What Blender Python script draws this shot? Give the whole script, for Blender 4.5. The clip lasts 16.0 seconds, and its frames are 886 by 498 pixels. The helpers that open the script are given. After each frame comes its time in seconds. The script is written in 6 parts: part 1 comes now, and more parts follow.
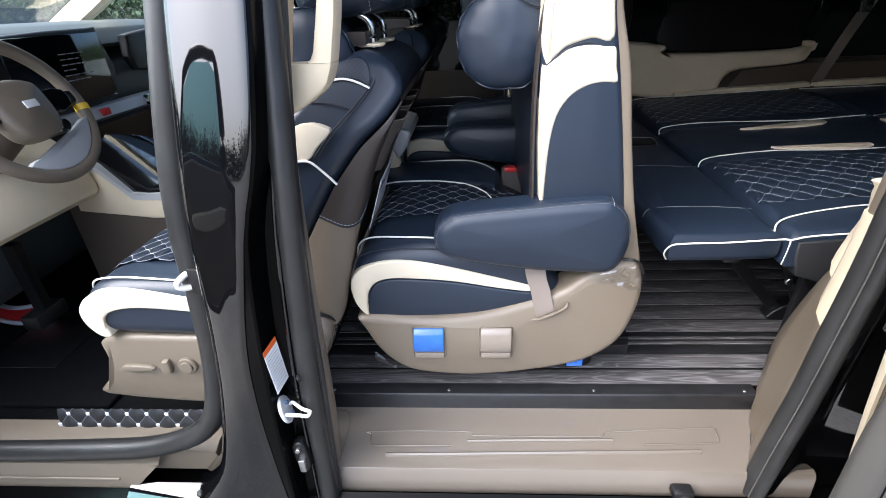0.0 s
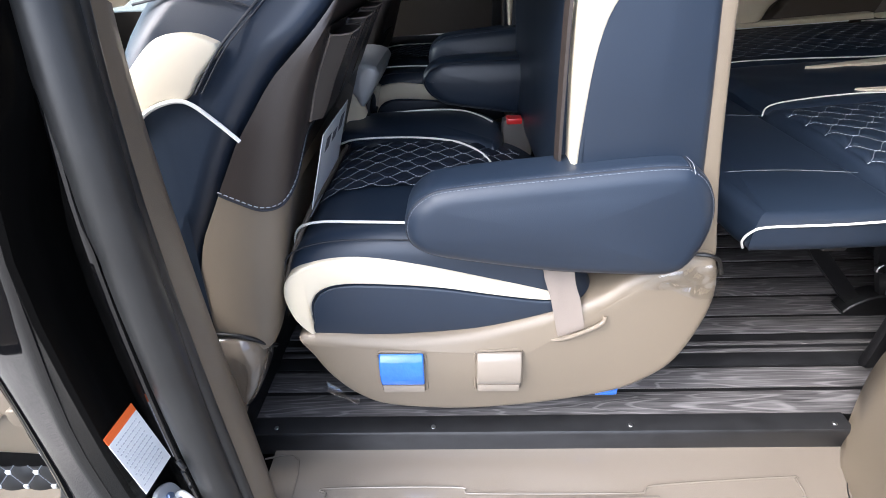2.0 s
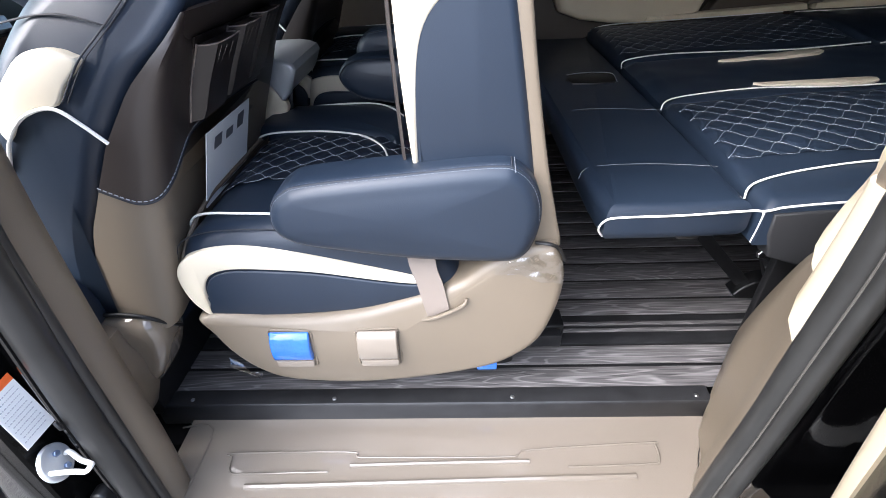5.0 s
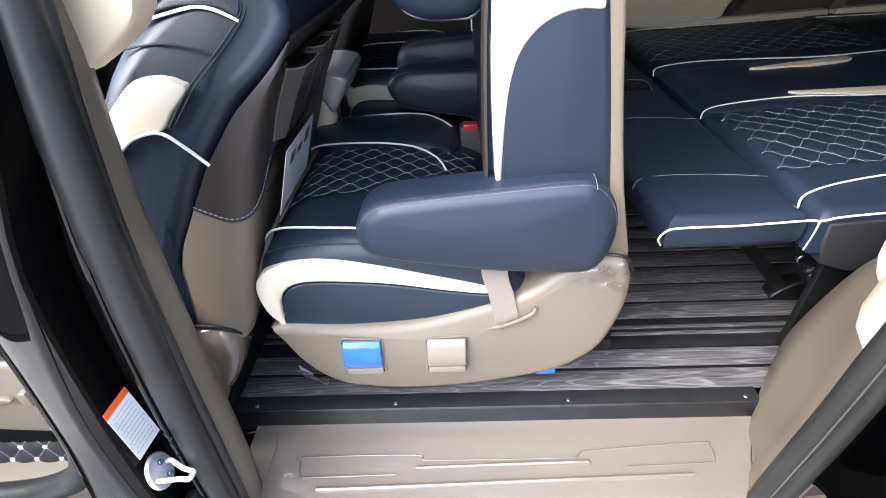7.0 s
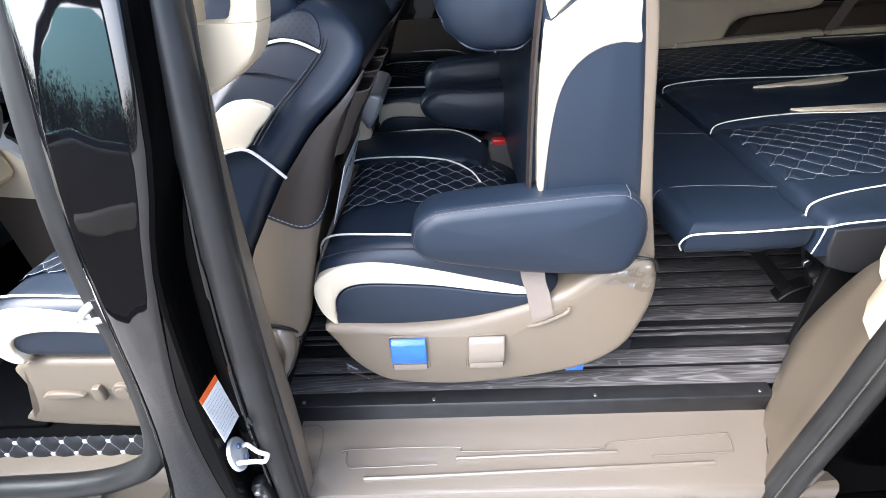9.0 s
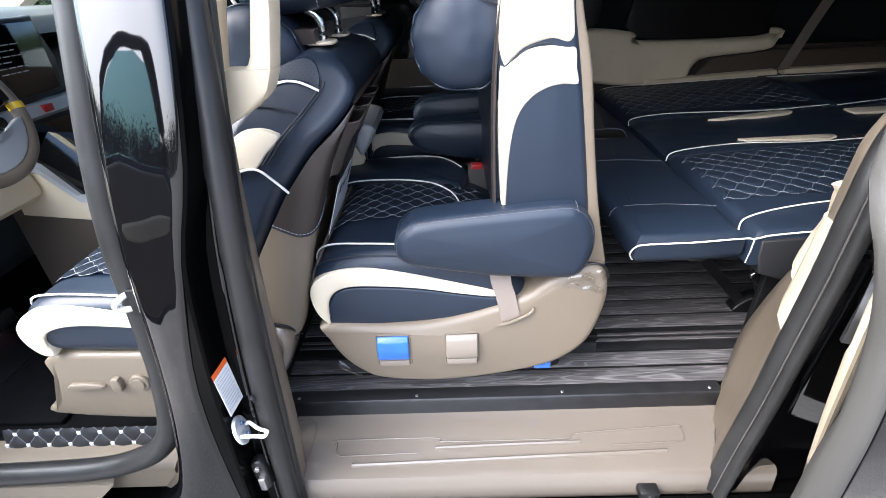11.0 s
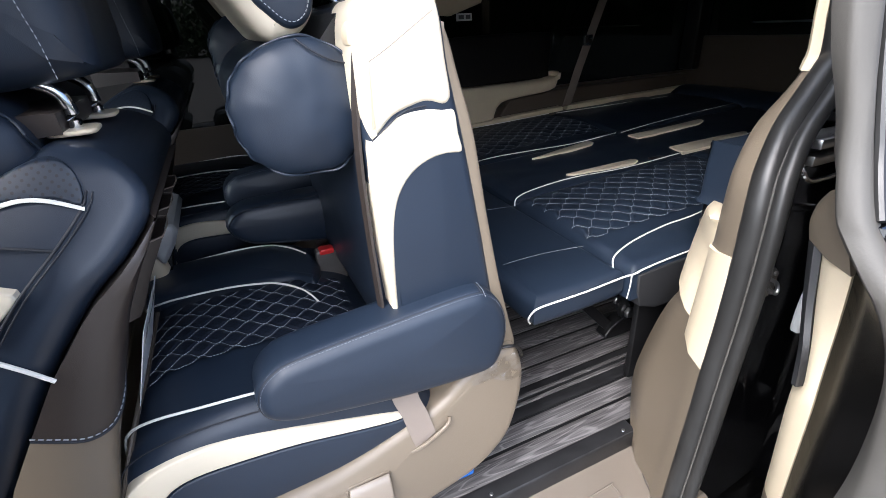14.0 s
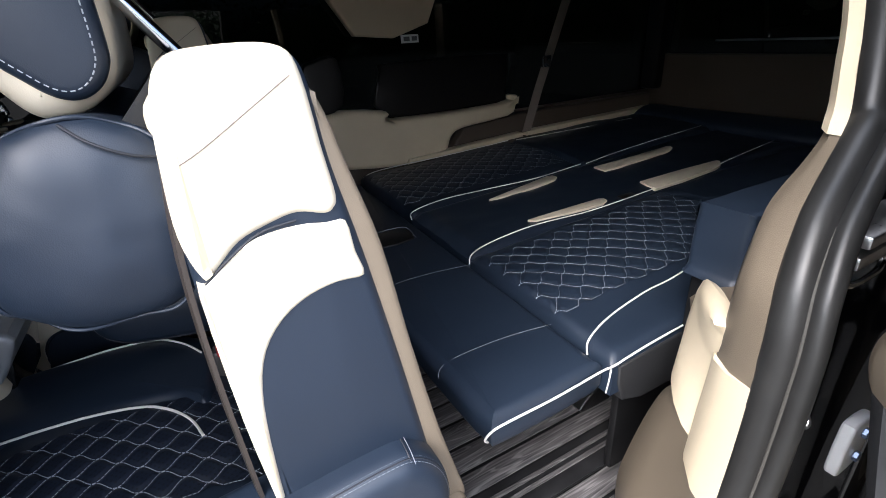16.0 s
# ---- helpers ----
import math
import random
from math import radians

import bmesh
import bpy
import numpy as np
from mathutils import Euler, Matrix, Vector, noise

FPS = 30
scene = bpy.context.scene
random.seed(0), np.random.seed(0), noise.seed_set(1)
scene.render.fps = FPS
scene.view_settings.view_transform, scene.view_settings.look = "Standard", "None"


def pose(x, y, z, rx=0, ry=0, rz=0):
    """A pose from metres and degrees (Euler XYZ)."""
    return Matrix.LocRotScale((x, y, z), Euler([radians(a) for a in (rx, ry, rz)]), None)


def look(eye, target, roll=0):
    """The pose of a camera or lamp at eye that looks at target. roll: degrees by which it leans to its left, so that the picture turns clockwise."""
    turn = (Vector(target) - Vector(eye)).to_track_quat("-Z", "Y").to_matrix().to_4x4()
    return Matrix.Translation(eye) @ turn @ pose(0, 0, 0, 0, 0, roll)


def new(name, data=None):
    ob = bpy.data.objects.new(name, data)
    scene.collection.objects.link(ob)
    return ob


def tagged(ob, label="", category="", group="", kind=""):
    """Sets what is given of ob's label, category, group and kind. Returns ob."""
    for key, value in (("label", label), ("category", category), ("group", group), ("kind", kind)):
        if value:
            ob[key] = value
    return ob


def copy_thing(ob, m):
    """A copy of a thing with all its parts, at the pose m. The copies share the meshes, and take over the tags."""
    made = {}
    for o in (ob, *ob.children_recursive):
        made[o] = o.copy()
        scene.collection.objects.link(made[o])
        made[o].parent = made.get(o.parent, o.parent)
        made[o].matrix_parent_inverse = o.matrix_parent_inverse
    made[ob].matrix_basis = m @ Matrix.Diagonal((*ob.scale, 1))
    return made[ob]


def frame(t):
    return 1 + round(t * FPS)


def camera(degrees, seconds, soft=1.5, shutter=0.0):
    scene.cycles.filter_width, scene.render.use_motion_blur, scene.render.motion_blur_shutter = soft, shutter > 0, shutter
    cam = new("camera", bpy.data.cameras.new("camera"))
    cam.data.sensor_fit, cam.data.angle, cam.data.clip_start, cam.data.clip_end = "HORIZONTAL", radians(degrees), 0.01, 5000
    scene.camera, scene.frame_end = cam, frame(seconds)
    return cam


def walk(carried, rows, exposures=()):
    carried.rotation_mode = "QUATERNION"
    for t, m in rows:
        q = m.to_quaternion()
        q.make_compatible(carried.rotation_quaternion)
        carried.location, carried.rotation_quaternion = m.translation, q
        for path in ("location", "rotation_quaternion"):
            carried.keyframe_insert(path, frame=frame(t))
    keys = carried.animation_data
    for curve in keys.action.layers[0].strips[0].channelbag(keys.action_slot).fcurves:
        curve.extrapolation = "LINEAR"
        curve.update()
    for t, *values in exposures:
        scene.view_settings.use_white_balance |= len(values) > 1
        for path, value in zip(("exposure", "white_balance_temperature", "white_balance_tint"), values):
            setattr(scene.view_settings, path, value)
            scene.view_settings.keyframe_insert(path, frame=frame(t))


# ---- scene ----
cam = camera(87.5, 16.0, soft=0.45)
METRES, EYE, TILT, LEAN, TURN = 1.7, 1.40, -28.0, 2.2, 2.5
ROWS = [
    (0.0, 0.0, 0.0, 0.0, 0.0, 0.0, 0.0),
    (0.5, 0.0028, 0.1036, 0.0167, -0.17, -1.44, 0.2),
    (1.0, -0.0018, 0.1885, 0.0279, -0.57, -2.81, 0.36),
    (1.5, 0.001, 0.2175, 0.0229, -0.89, -3.89, 0.48),
    (2.0, 0.0106, 0.2044, 0.0249, -1.37, -4.75, 0.64),
    (2.5, 0.0625, 0.185, 0.03, -1.61, -5.3, 0.62),
    (3.0, 0.1245, 0.1725, 0.0332, -1.54, -5.77, 0.59),
    (3.5, 0.1455, 0.1663, 0.0336, -1.42, -6.09, 0.59),
    (4.0, 0.1481, 0.1631, 0.0336, -1.28, -6.44, 0.63),
    (6.5, 0.072, 0.1493, 0.0434, -1.74, -7.1, 0.97),
    (7.0, 0.0551, 0.1453, 0.0503, -1.89, -7.21, 1.13),
    (7.5, 0.0409, 0.1557, 0.0471, -2.09, -7.29, 1.18),
    (8.0, 0.0251, 0.1496, 0.0497, -2.27, -7.05, 1.34),
    (8.5, 0.0052, 0.129, 0.0516, -2.23, -6.51, 1.26),
    (11.0, 0.0234, 0.0196, 0.029, -2.47, -2.14, 1.12),
    (11.5, 0.042, 0.0196, 0.0303, -4.43, -1.26, 2.14),
    (12.0, 0.0405, 0.0506, 0.0488, -9.96, -0.0, 5.39),
    (12.5, 0.017, 0.0955, 0.0716, -16.56, 0.55, 9.18),
    (13.0, 0.0067, 0.1242, 0.0855, -20.35, 0.61, 11.26),
    (13.5, -0.0006, 0.1424, 0.0931, -22.62, 0.6, 12.49),
    (14.0, -0.0066, 0.1518, 0.0969, -24.44, 0.47, 13.44),
    (14.5, 0.0029, 0.1596, 0.1041, -25.59, 0.54, 14.16),
    (15.0, 0.0315, 0.1803, 0.1228, -26.16, 0.77, 14.49),
    (15.5, 0.0748, 0.2012, 0.147, -26.98, 0.69, 14.91),
    (16.0, 0.1019, 0.24, 0.1743, -28.26, 0.56, 15.67),
]
walk(cam, [(t, pose(0, 0, EYE, TILT, LEAN, TURN) @ pose(METRES * x, METRES * y, METRES * z, 90 + pitch, roll, yaw)) for t, x, y, z, yaw, pitch, roll in ROWS],
     [(0.0, 1.95, 5480, 9), (2.0, 2.36, 5520, 9), (8.5, 2.44, 5440, 9), (11.0, 2.28, 5450, 9), (14.0, 2.04, 5510, 9), (16.0, 2.03, 5580, 9)])

# ---------------------------------------------------------------- light
world = bpy.data.worlds.new("sky")
scene.world = world
world.use_nodes = True
wn = world.node_tree
sky = wn.nodes.new("ShaderNodeTexSky")
sky.sky_type, sky.sun_disc = "NISHITA", False
sky.sun_elevation, sky.sun_rotation = radians(46), radians(239)
sky.air_density, sky.dust_density, sky.ozone_density = 0.6, 7.0, 0.3
wn.links.new(sky.outputs[0], wn.nodes["Background"].inputs[0])
wn.nodes["Background"].inputs[1].default_value = 0.15
sun = new("sun", bpy.data.lights.new("sun", "SUN"))
sun.data.energy, sun.data.angle, sun.data.color = 1.65, radians(130), (1.0, 0.95, 0.875)
sun.matrix_world = look((-3.6, -2.2, 4.4), (0, 0, 0))


# ---------------------------------------------------------------- materials


def material(name, base, rough=0.5, metal=0.0, vary=0.12, scale=6.0, bump=0.0, bump_scale=300.0, coat=0.0, fine=0.0, spec=0.5, island=0.0):
    """A principled surface with colour and gloss that vary at two sizes and a fine relief."""
    m = bpy.data.materials.new(name)
    m.use_nodes = True
    t = m.node_tree
    b = t.nodes["Principled BSDF"]
    co = t.nodes.new("ShaderNodeTexCoord")
    big = t.nodes.new("ShaderNodeTexNoise")
    big.inputs["Scale"].default_value, big.inputs["Detail"].default_value = scale, 6
    small = t.nodes.new("ShaderNodeTexNoise")
    small.inputs["Scale"].default_value, small.inputs["Detail"].default_value = bump_scale, 3
    for n in (big, small):
        t.links.new(co.outputs["Object"], n.inputs["Vector"])
    ramp = t.nodes.new("ShaderNodeMapRange")
    ramp.inputs[1].default_value, ramp.inputs[2].default_value = 0.3, 0.7
    ramp.inputs[3].default_value, ramp.inputs[4].default_value = 1 - vary, 1 + vary
    t.links.new(big.outputs[0], ramp.inputs[0])
    mul = t.nodes.new("ShaderNodeVectorMath")
    mul.operation = "SCALE"
    mul.inputs[0].default_value = base
    last = ramp.outputs[0]
    if fine or island:
        r2 = t.nodes.new("ShaderNodeMapRange")
        r2.inputs[1].default_value, r2.inputs[2].default_value = 0.25, 0.75
        r2.inputs[3].default_value, r2.inputs[4].default_value = 1 - fine, 1 + fine
        t.links.new(small.outputs[0], r2.inputs[0])
        p = t.nodes.new("ShaderNodeMath")
        p.operation = "MULTIPLY"
        t.links.new(last, p.inputs[0])
        t.links.new(r2.outputs[0], p.inputs[1])
        last = p.outputs[0]
    if island:
        oi = t.nodes.new("ShaderNodeObjectInfo")
        r3 = t.nodes.new("ShaderNodeMapRange")
        r3.inputs[3].default_value, r3.inputs[4].default_value = 1 - island, 1 + island
        t.links.new(oi.outputs["Random"], r3.inputs[0])
        p = t.nodes.new("ShaderNodeMath")
        p.operation = "MULTIPLY"
        t.links.new(last, p.inputs[0])
        t.links.new(r3.outputs[0], p.inputs[1])
        last = p.outputs[0]
    t.links.new(last, mul.inputs["Scale"])
    t.links.new(mul.outputs[0], b.inputs["Base Color"])
    rr = t.nodes.new("ShaderNodeMapRange")
    rr.inputs[3].default_value, rr.inputs[4].default_value = max(0.02, rough - 0.08 * min(1, rough * 3)), min(1, rough + 0.08 * min(1, rough * 3))
    t.links.new(big.outputs[0], rr.inputs[0])
    t.links.new(rr.outputs[0], b.inputs["Roughness"])
    b.inputs["Metallic"].default_value = metal
    b.inputs["Coat Weight"].default_value = coat
    b.inputs["Coat Roughness"].default_value = 0.03
    b.inputs["Specular IOR Level"].default_value = spec
    if bump:
        bp = t.nodes.new("ShaderNodeBump")
        bp.inputs["Strength"].default_value, bp.inputs["Distance"].default_value = bump, 0.002
        t.links.new(small.outputs[0], bp.inputs["Height"])
        t.links.new(bp.outputs[0], b.inputs["Normal"])
    return m


def leather(name, base, rough=0.42, bump=0.25, vary=0.1):
    """Grained leather: a cell grain over soft creases."""
    m = material(name, base, rough, 0, vary, 5.0, 0, 600)
    t = m.node_tree
    b = t.nodes["Principled BSDF"]
    co = t.nodes["Texture Coordinate"]
    v = t.nodes.new("ShaderNodeTexVoronoi")
    v.inputs["Scale"].default_value = 900
    n = t.nodes.new("ShaderNodeTexNoise")
    n.inputs["Scale"].default_value, n.inputs["Detail"].default_value = 8, 1.5
    for k in (v, n):
        t.links.new(co.outputs["Object"], k.inputs["Vector"])
    b1 = t.nodes.new("ShaderNodeBump")
    b1.inputs["Strength"].default_value, b1.inputs["Distance"].default_value = 0.5 * bump, 0.0005
    b2 = t.nodes.new("ShaderNodeBump")
    b2.inputs["Strength"].default_value, b2.inputs["Distance"].default_value = 0.25, 0.003
    t.links.new(v.outputs["Distance"], b1.inputs["Height"])
    t.links.new(n.outputs[0], b2.inputs["Height"])
    t.links.new(b2.outputs[0], b1.inputs["Normal"])
    t.links.new(b1.outputs[0], b.inputs["Normal"])
    return m


def perforated(name, base, rough=0.45, along="XY"):
    """Leather with rows of small punched holes."""
    m = leather(name, base, rough)
    t = m.node_tree
    b = t.nodes["Principled BSDF"]
    co = t.nodes["Texture Coordinate"]
    sep = t.nodes.new("ShaderNodeSeparateXYZ")
    t.links.new(co.outputs["Object"], sep.inputs[0])
    sines = []
    for a, k in ((along[0], 620), (along[1], 620)):
        mu = t.nodes.new("ShaderNodeMath")
        mu.operation = "MULTIPLY"
        mu.inputs[1].default_value = k
        t.links.new(sep.outputs[a], mu.inputs[0])
        s = t.nodes.new("ShaderNodeMath")
        s.operation = "SINE"
        t.links.new(mu.outputs[0], s.inputs[0])
        sines.append(s)
    p = t.nodes.new("ShaderNodeMath")
    p.operation = "MULTIPLY"
    t.links.new(sines[0].outputs[0], p.inputs[0])
    t.links.new(sines[1].outputs[0], p.inputs[1])
    g = t.nodes.new("ShaderNodeMapRange")
    g.inputs[1].default_value, g.inputs[2].default_value = 0.45, 0.75
    g.inputs[3].default_value, g.inputs[4].default_value = 1.0, 0.25
    t.links.new(p.outputs[0], g.inputs[0])
    sc = t.nodes.new("ShaderNodeVectorMath")
    sc.operation = "SCALE"
    old = b.inputs["Base Color"].links[0].from_socket
    t.links.new(old, sc.inputs[0])
    t.links.new(g.outputs[0], sc.inputs["Scale"])
    t.links.new(sc.outputs[0], b.inputs["Base Color"])
    return m


def planked(name, dark, light):
    """Grey-brown wood print with long wandering grain along x."""
    m = material(name, dark, 0.42, 0, 0.1, 5, 0, 200)
    t = m.node_tree
    b = t.nodes["Principled BSDF"]
    co = t.nodes["Texture Coordinate"]
    oi = t.nodes.new("ShaderNodeObjectInfo")
    comb = t.nodes.new("ShaderNodeCombineXYZ")
    k = t.nodes.new("ShaderNodeMath")
    k.operation = "MULTIPLY"
    k.inputs[1].default_value = 7.0
    t.links.new(oi.outputs["Random"], k.inputs[0])
    t.links.new(k.outputs[0], comb.inputs[0])
    t.links.new(k.outputs[0], comb.inputs[2])
    add = t.nodes.new("ShaderNodeVectorMath")
    t.links.new(co.outputs["Object"], add.inputs[0])
    t.links.new(comb.outputs[0], add.inputs[1])
    mp = t.nodes.new("ShaderNodeMapping")
    mp.inputs["Scale"].default_value = (1.25, 15, 15)
    t.links.new(add.outputs[0], mp.inputs[0])
    n = t.nodes.new("ShaderNodeTexNoise")
    n.inputs["Scale"].default_value, n.inputs["Detail"].default_value, n.inputs["Distortion"].default_value = 1.3, 2.0, 1.1
    t.links.new(mp.outputs[0], n.inputs["Vector"])
    rings = t.nodes.new("ShaderNodeMath")
    rings.operation = "MULTIPLY"
    rings.inputs[1].default_value = 62
    t.links.new(n.outputs[0], rings.inputs[0])
    s = t.nodes.new("ShaderNodeMath")
    s.operation = "SINE"
    t.links.new(rings.outputs[0], s.inputs[0])
    mp2 = t.nodes.new("ShaderNodeMapping")
    mp2.inputs["Scale"].default_value = (8, 160, 160)
    t.links.new(add.outputs[0], mp2.inputs[0])
    n2 = t.nodes.new("ShaderNodeTexNoise")
    n2.inputs["Scale"].default_value, n2.inputs["Detail"].default_value = 1.5, 5
    t.links.new(mp2.outputs[0], n2.inputs["Vector"])
    mr = t.nodes.new("ShaderNodeMapRange")
    mr.inputs[1].default_value, mr.inputs[2].default_value = 0.60, 1.0
    mr.inputs[3].default_value, mr.inputs[4].default_value = 0.0, 0.75
    t.links.new(s.outputs[0], mr.inputs[0])
    mix0 = t.nodes.new("ShaderNodeMath")
    mix0.operation = "MULTIPLY_ADD"
    mix0.inputs[1].default_value = 1.15
    t.links.new(n2.outputs[0], mix0.inputs[0])
    sub = t.nodes.new("ShaderNodeMath")
    sub.operation = "MULTIPLY_ADD"
    sub.inputs[1].default_value, sub.inputs[2].default_value = 0.52, -0.33
    t.links.new(mr.outputs[0], sub.inputs[0])
    t.links.new(sub.outputs[0], mix0.inputs[2])
    cr = t.nodes.new("ShaderNodeMix")
    cr.data_type = "RGBA"
    cr.inputs["A"].default_value, cr.inputs["B"].default_value = (*dark, 1), (*light, 1)
    t.links.new(mix0.outputs[0], cr.inputs["Factor"])
    t.links.new(cr.outputs["Result"], b.inputs["Base Color"])
    bp = t.nodes.new("ShaderNodeBump")
    bp.inputs["Strength"].default_value, bp.inputs["Distance"].default_value = 0.3, 0.001
    t.links.new(mix0.outputs[0], bp.inputs["Height"])
    t.links.new(bp.outputs[0], b.inputs["Normal"])
    return m


def clear(name, colour=(1, 1, 1), rough=0.02, alpha=0.25, bump=0.0, bump_scale=25, gloss=0.7):
    """Thin clear sheet: mostly see-through with a glossy face."""
    m = bpy.data.materials.new(name)
    m.use_nodes = True
    t = m.node_tree
    b = t.nodes["Principled BSDF"]
    out = t.nodes["Material Output"]
    b.inputs["Base Color"].default_value = (*colour, 1)
    b.inputs["Roughness"].default_value = rough
    tr = t.nodes.new("ShaderNodeBsdfTransparent")
    tr.inputs[0].default_value = (*colour, 1)
    gl = t.nodes.new("ShaderNodeBsdfGlossy")
    gl.inputs["Roughness"].default_value = rough
    mix = t.nodes.new("ShaderNodeMixShader")
    lw = t.nodes.new("ShaderNodeLayerWeight")
    fr = t.nodes.new("ShaderNodeMath")
    fr.operation = "POWER"
    fr.inputs[1].default_value = 4.0
    t.links.new(lw.outputs["Facing"], fr.inputs[0])
    ad = t.nodes.new("ShaderNodeMath")
    ad.operation = "MULTIPLY_ADD"
    ad.inputs[1].default_value, ad.inputs[2].default_value = gloss, alpha
    t.links.new(fr.outputs[0], ad.inputs[0])
    t.links.new(ad.outputs[0], mix.inputs[0])
    t.links.new(tr.outputs[0], mix.inputs[1])
    t.links.new(gl.outputs[0], mix.inputs[2])
    t.links.new(mix.outputs[0], out.inputs[0])
    if bump:
        co = t.nodes.new("ShaderNodeTexCoord")
        n = t.nodes.new("ShaderNodeTexNoise")
        n.inputs["Scale"].default_value, n.inputs["Detail"].default_value, n.inputs["Distortion"].default_value = bump_scale, 3, 1.5
        t.links.new(co.outputs["Object"], n.inputs["Vector"])
        bp = t.nodes.new("ShaderNodeBump")
        bp.inputs["Strength"].default_value, bp.inputs["Distance"].default_value = bump, 0.01
        t.links.new(n.outputs[0], bp.inputs["Height"])
        t.links.new(bp.outputs[0], gl.inputs["Normal"])
    return m


NAVY = leather("navy leather", (0.0128, 0.0203, 0.0350), 0.42)
NAVY.node_tree.nodes["Principled BSDF"].inputs["Specular IOR Level"].default_value = 0.5
NAVY_PERF = perforated("perforated navy leather", (0.009, 0.0135, 0.025))
NAVY_PERF_SIDE = perforated("perforated navy side leather", (0.0128, 0.0203, 0.0350), 0.42, "XZ")
CREAM = leather("cream leather", (0.66, 0.59, 0.455), 0.45, 0.15, 0.04)
PIPING = material("white piping", (0.82, 0.80, 0.74), 0.4, vary=0.04)
THREAD = material("white thread", (0.30, 0.32, 0.35), 0.6, vary=0.05)
GREY_THREAD = material("grey thread", (0.15, 0.165, 0.19), 0.6, vary=0.05)
DARK_THREAD = material("black thread", (0.012, 0.014, 0.02), 0.6)
TAUPE = material("taupe plastic", (0.164, 0.134, 0.097), 0.42, vary=0.05, scale=4, bump=0.15, bump_scale=900, fine=0.03)
TAUPE_FILM = material("taupe plastic under clear film", (0.182, 0.150, 0.112), 0.10, vary=0.05, scale=4, bump=0.9, bump_scale=26, coat=1.0)
TAUPE_GLOSS = material("glossy taupe plastic", (0.150, 0.128, 0.104), 0.15, vary=0.05, scale=4, bump=0.12, bump_scale=700, fine=0.03, coat=1.0)
SKIRT = leather("dark grey vinyl", (0.016, 0.0165, 0.018), 0.5)
DASH = leather("grey-green dashboard vinyl", (0.060, 0.070, 0.067), 0.5)
TAUPE_DARK = material("dark taupe plastic", (0.080, 0.064, 0.048), 0.5, vary=0.06, bump=0.15, bump_scale=900)
CREAM_PLASTIC = material("cream plastic", (0.71, 0.61, 0.435), 0.4, vary=0.04, bump=0.1, bump_scale=900)
BROWN_VINYL = leather("brown vinyl", (0.034, 0.027, 0.023), 0.42)
BROWN_POCKET = leather("dark brown pocket leather", (0.020, 0.0145, 0.0125), 0.34)
PAINT = material("black car paint", (0.0025, 0.0025, 0.003), 0.03, vary=0.1, scale=2, coat=0.5, spec=0.5)
RUBBER = material("black rubber", (0.0185, 0.0185, 0.018), 0.40, vary=0.2, scale=20, bump=0.05, bump_scale=900, spec=0.5)
BLACK = material("black plastic", (0.005, 0.005, 0.0055), 0.45, vary=0.2, bump=0.2, bump_scale=700)
BLACK_METAL = material("black painted steel", (0.015, 0.015, 0.016), 0.38, vary=0.3, scale=25, bump=0.1)
ALU = material("black anodised strip", (0.016, 0.016, 0.017), 0.42, 0.0, 0.25, 30, 0.15, 900)
# Black car paint with its reflections turned down, to keep these panels dark.
JAMB = material("low reflection black paint", (0.002, 0.002, 0.002), 0.22, vary=0.1, scale=8, spec=0.07)
GREY_TRIM = material("grey rubber door edge", (0.060, 0.057, 0.051), 0.55, vary=0.08, bump=0.1, spec=0.3)
CHROME = material("chrome", (0.75, 0.76, 0.78), 0.12, 1.0, 0.03)
BLUE_STEEL = material("blued steel", (0.22, 0.28, 0.42), 0.3, 0.8, 0.1, 30)
PALE_INK = material("pale grey print", (0.42, 0.42, 0.43), 0.6, vary=0.1)
STEEL = material("bare steel", (0.55, 0.55, 0.56), 0.3, 1.0, 0.1, 30)
WOOD = planked("grey oak deck", (0.026, 0.0245, 0.025), (0.24, 0.228, 0.228))
ASPHALT = material("asphalt", (0.165, 0.157, 0.143), 0.85, vary=0.2, scale=3, bump=0.6, bump_scale=160, fine=0.5)
CARPET = material("black carpet", (0.006, 0.006, 0.0065), 0.95, vary=0.3, scale=40, bump=0.6, bump_scale=900, fine=0.3, spec=0.1)
BLUE = material("blue film", (0.025, 0.125, 0.46), 0.2, vary=0.12, scale=40, bump=0.7, bump_scale=70, coat=0.8)
PAPER = material("white paper", (0.78, 0.78, 0.77), 0.6, vary=0.03)
ORANGE = material("orange print", (0.75, 0.13, 0.02), 0.5, vary=0.05)
RED = material("red plastic", (0.50, 0.02, 0.02), 0.35, vary=0.05)
INK = material("grey print", (0.12, 0.12, 0.13), 0.6, vary=0.1)
BELT = material("taupe webbing", (0.205, 0.170, 0.142), 0.6, vary=0.05, bump=0.5, bump_scale=1200)
HEADLINER = material("charcoal headliner", (0.035, 0.034, 0.033), 0.9, vary=0.05, bump=0.3, bump_scale=800)
SCREEN = material("black glass", (0.004, 0.004, 0.005), 0.06, vary=0.05, coat=0.6)
SILVER = material("silver satin plastic", (0.54, 0.55, 0.56), 0.4, 0.3, 0.04)
FILM = clear("clear plastic film", (0.99, 0.99, 0.99), 0.07, 0.14, 0.25, 20, 0.7)
GLASS = clear("clear glass", (0.86, 0.92, 0.90), 0.01, 0.04)
# Lightly tinted pane; the teal of the sky behind is put into its colour.
DOOR_GLASS = clear("tinted glass in the sky's teal", (0.42, 0.56, 0.58), 0.01, 0.03)
TINT = clear("privacy glass", (0.034, 0.038, 0.038), 0.01, 0.02)
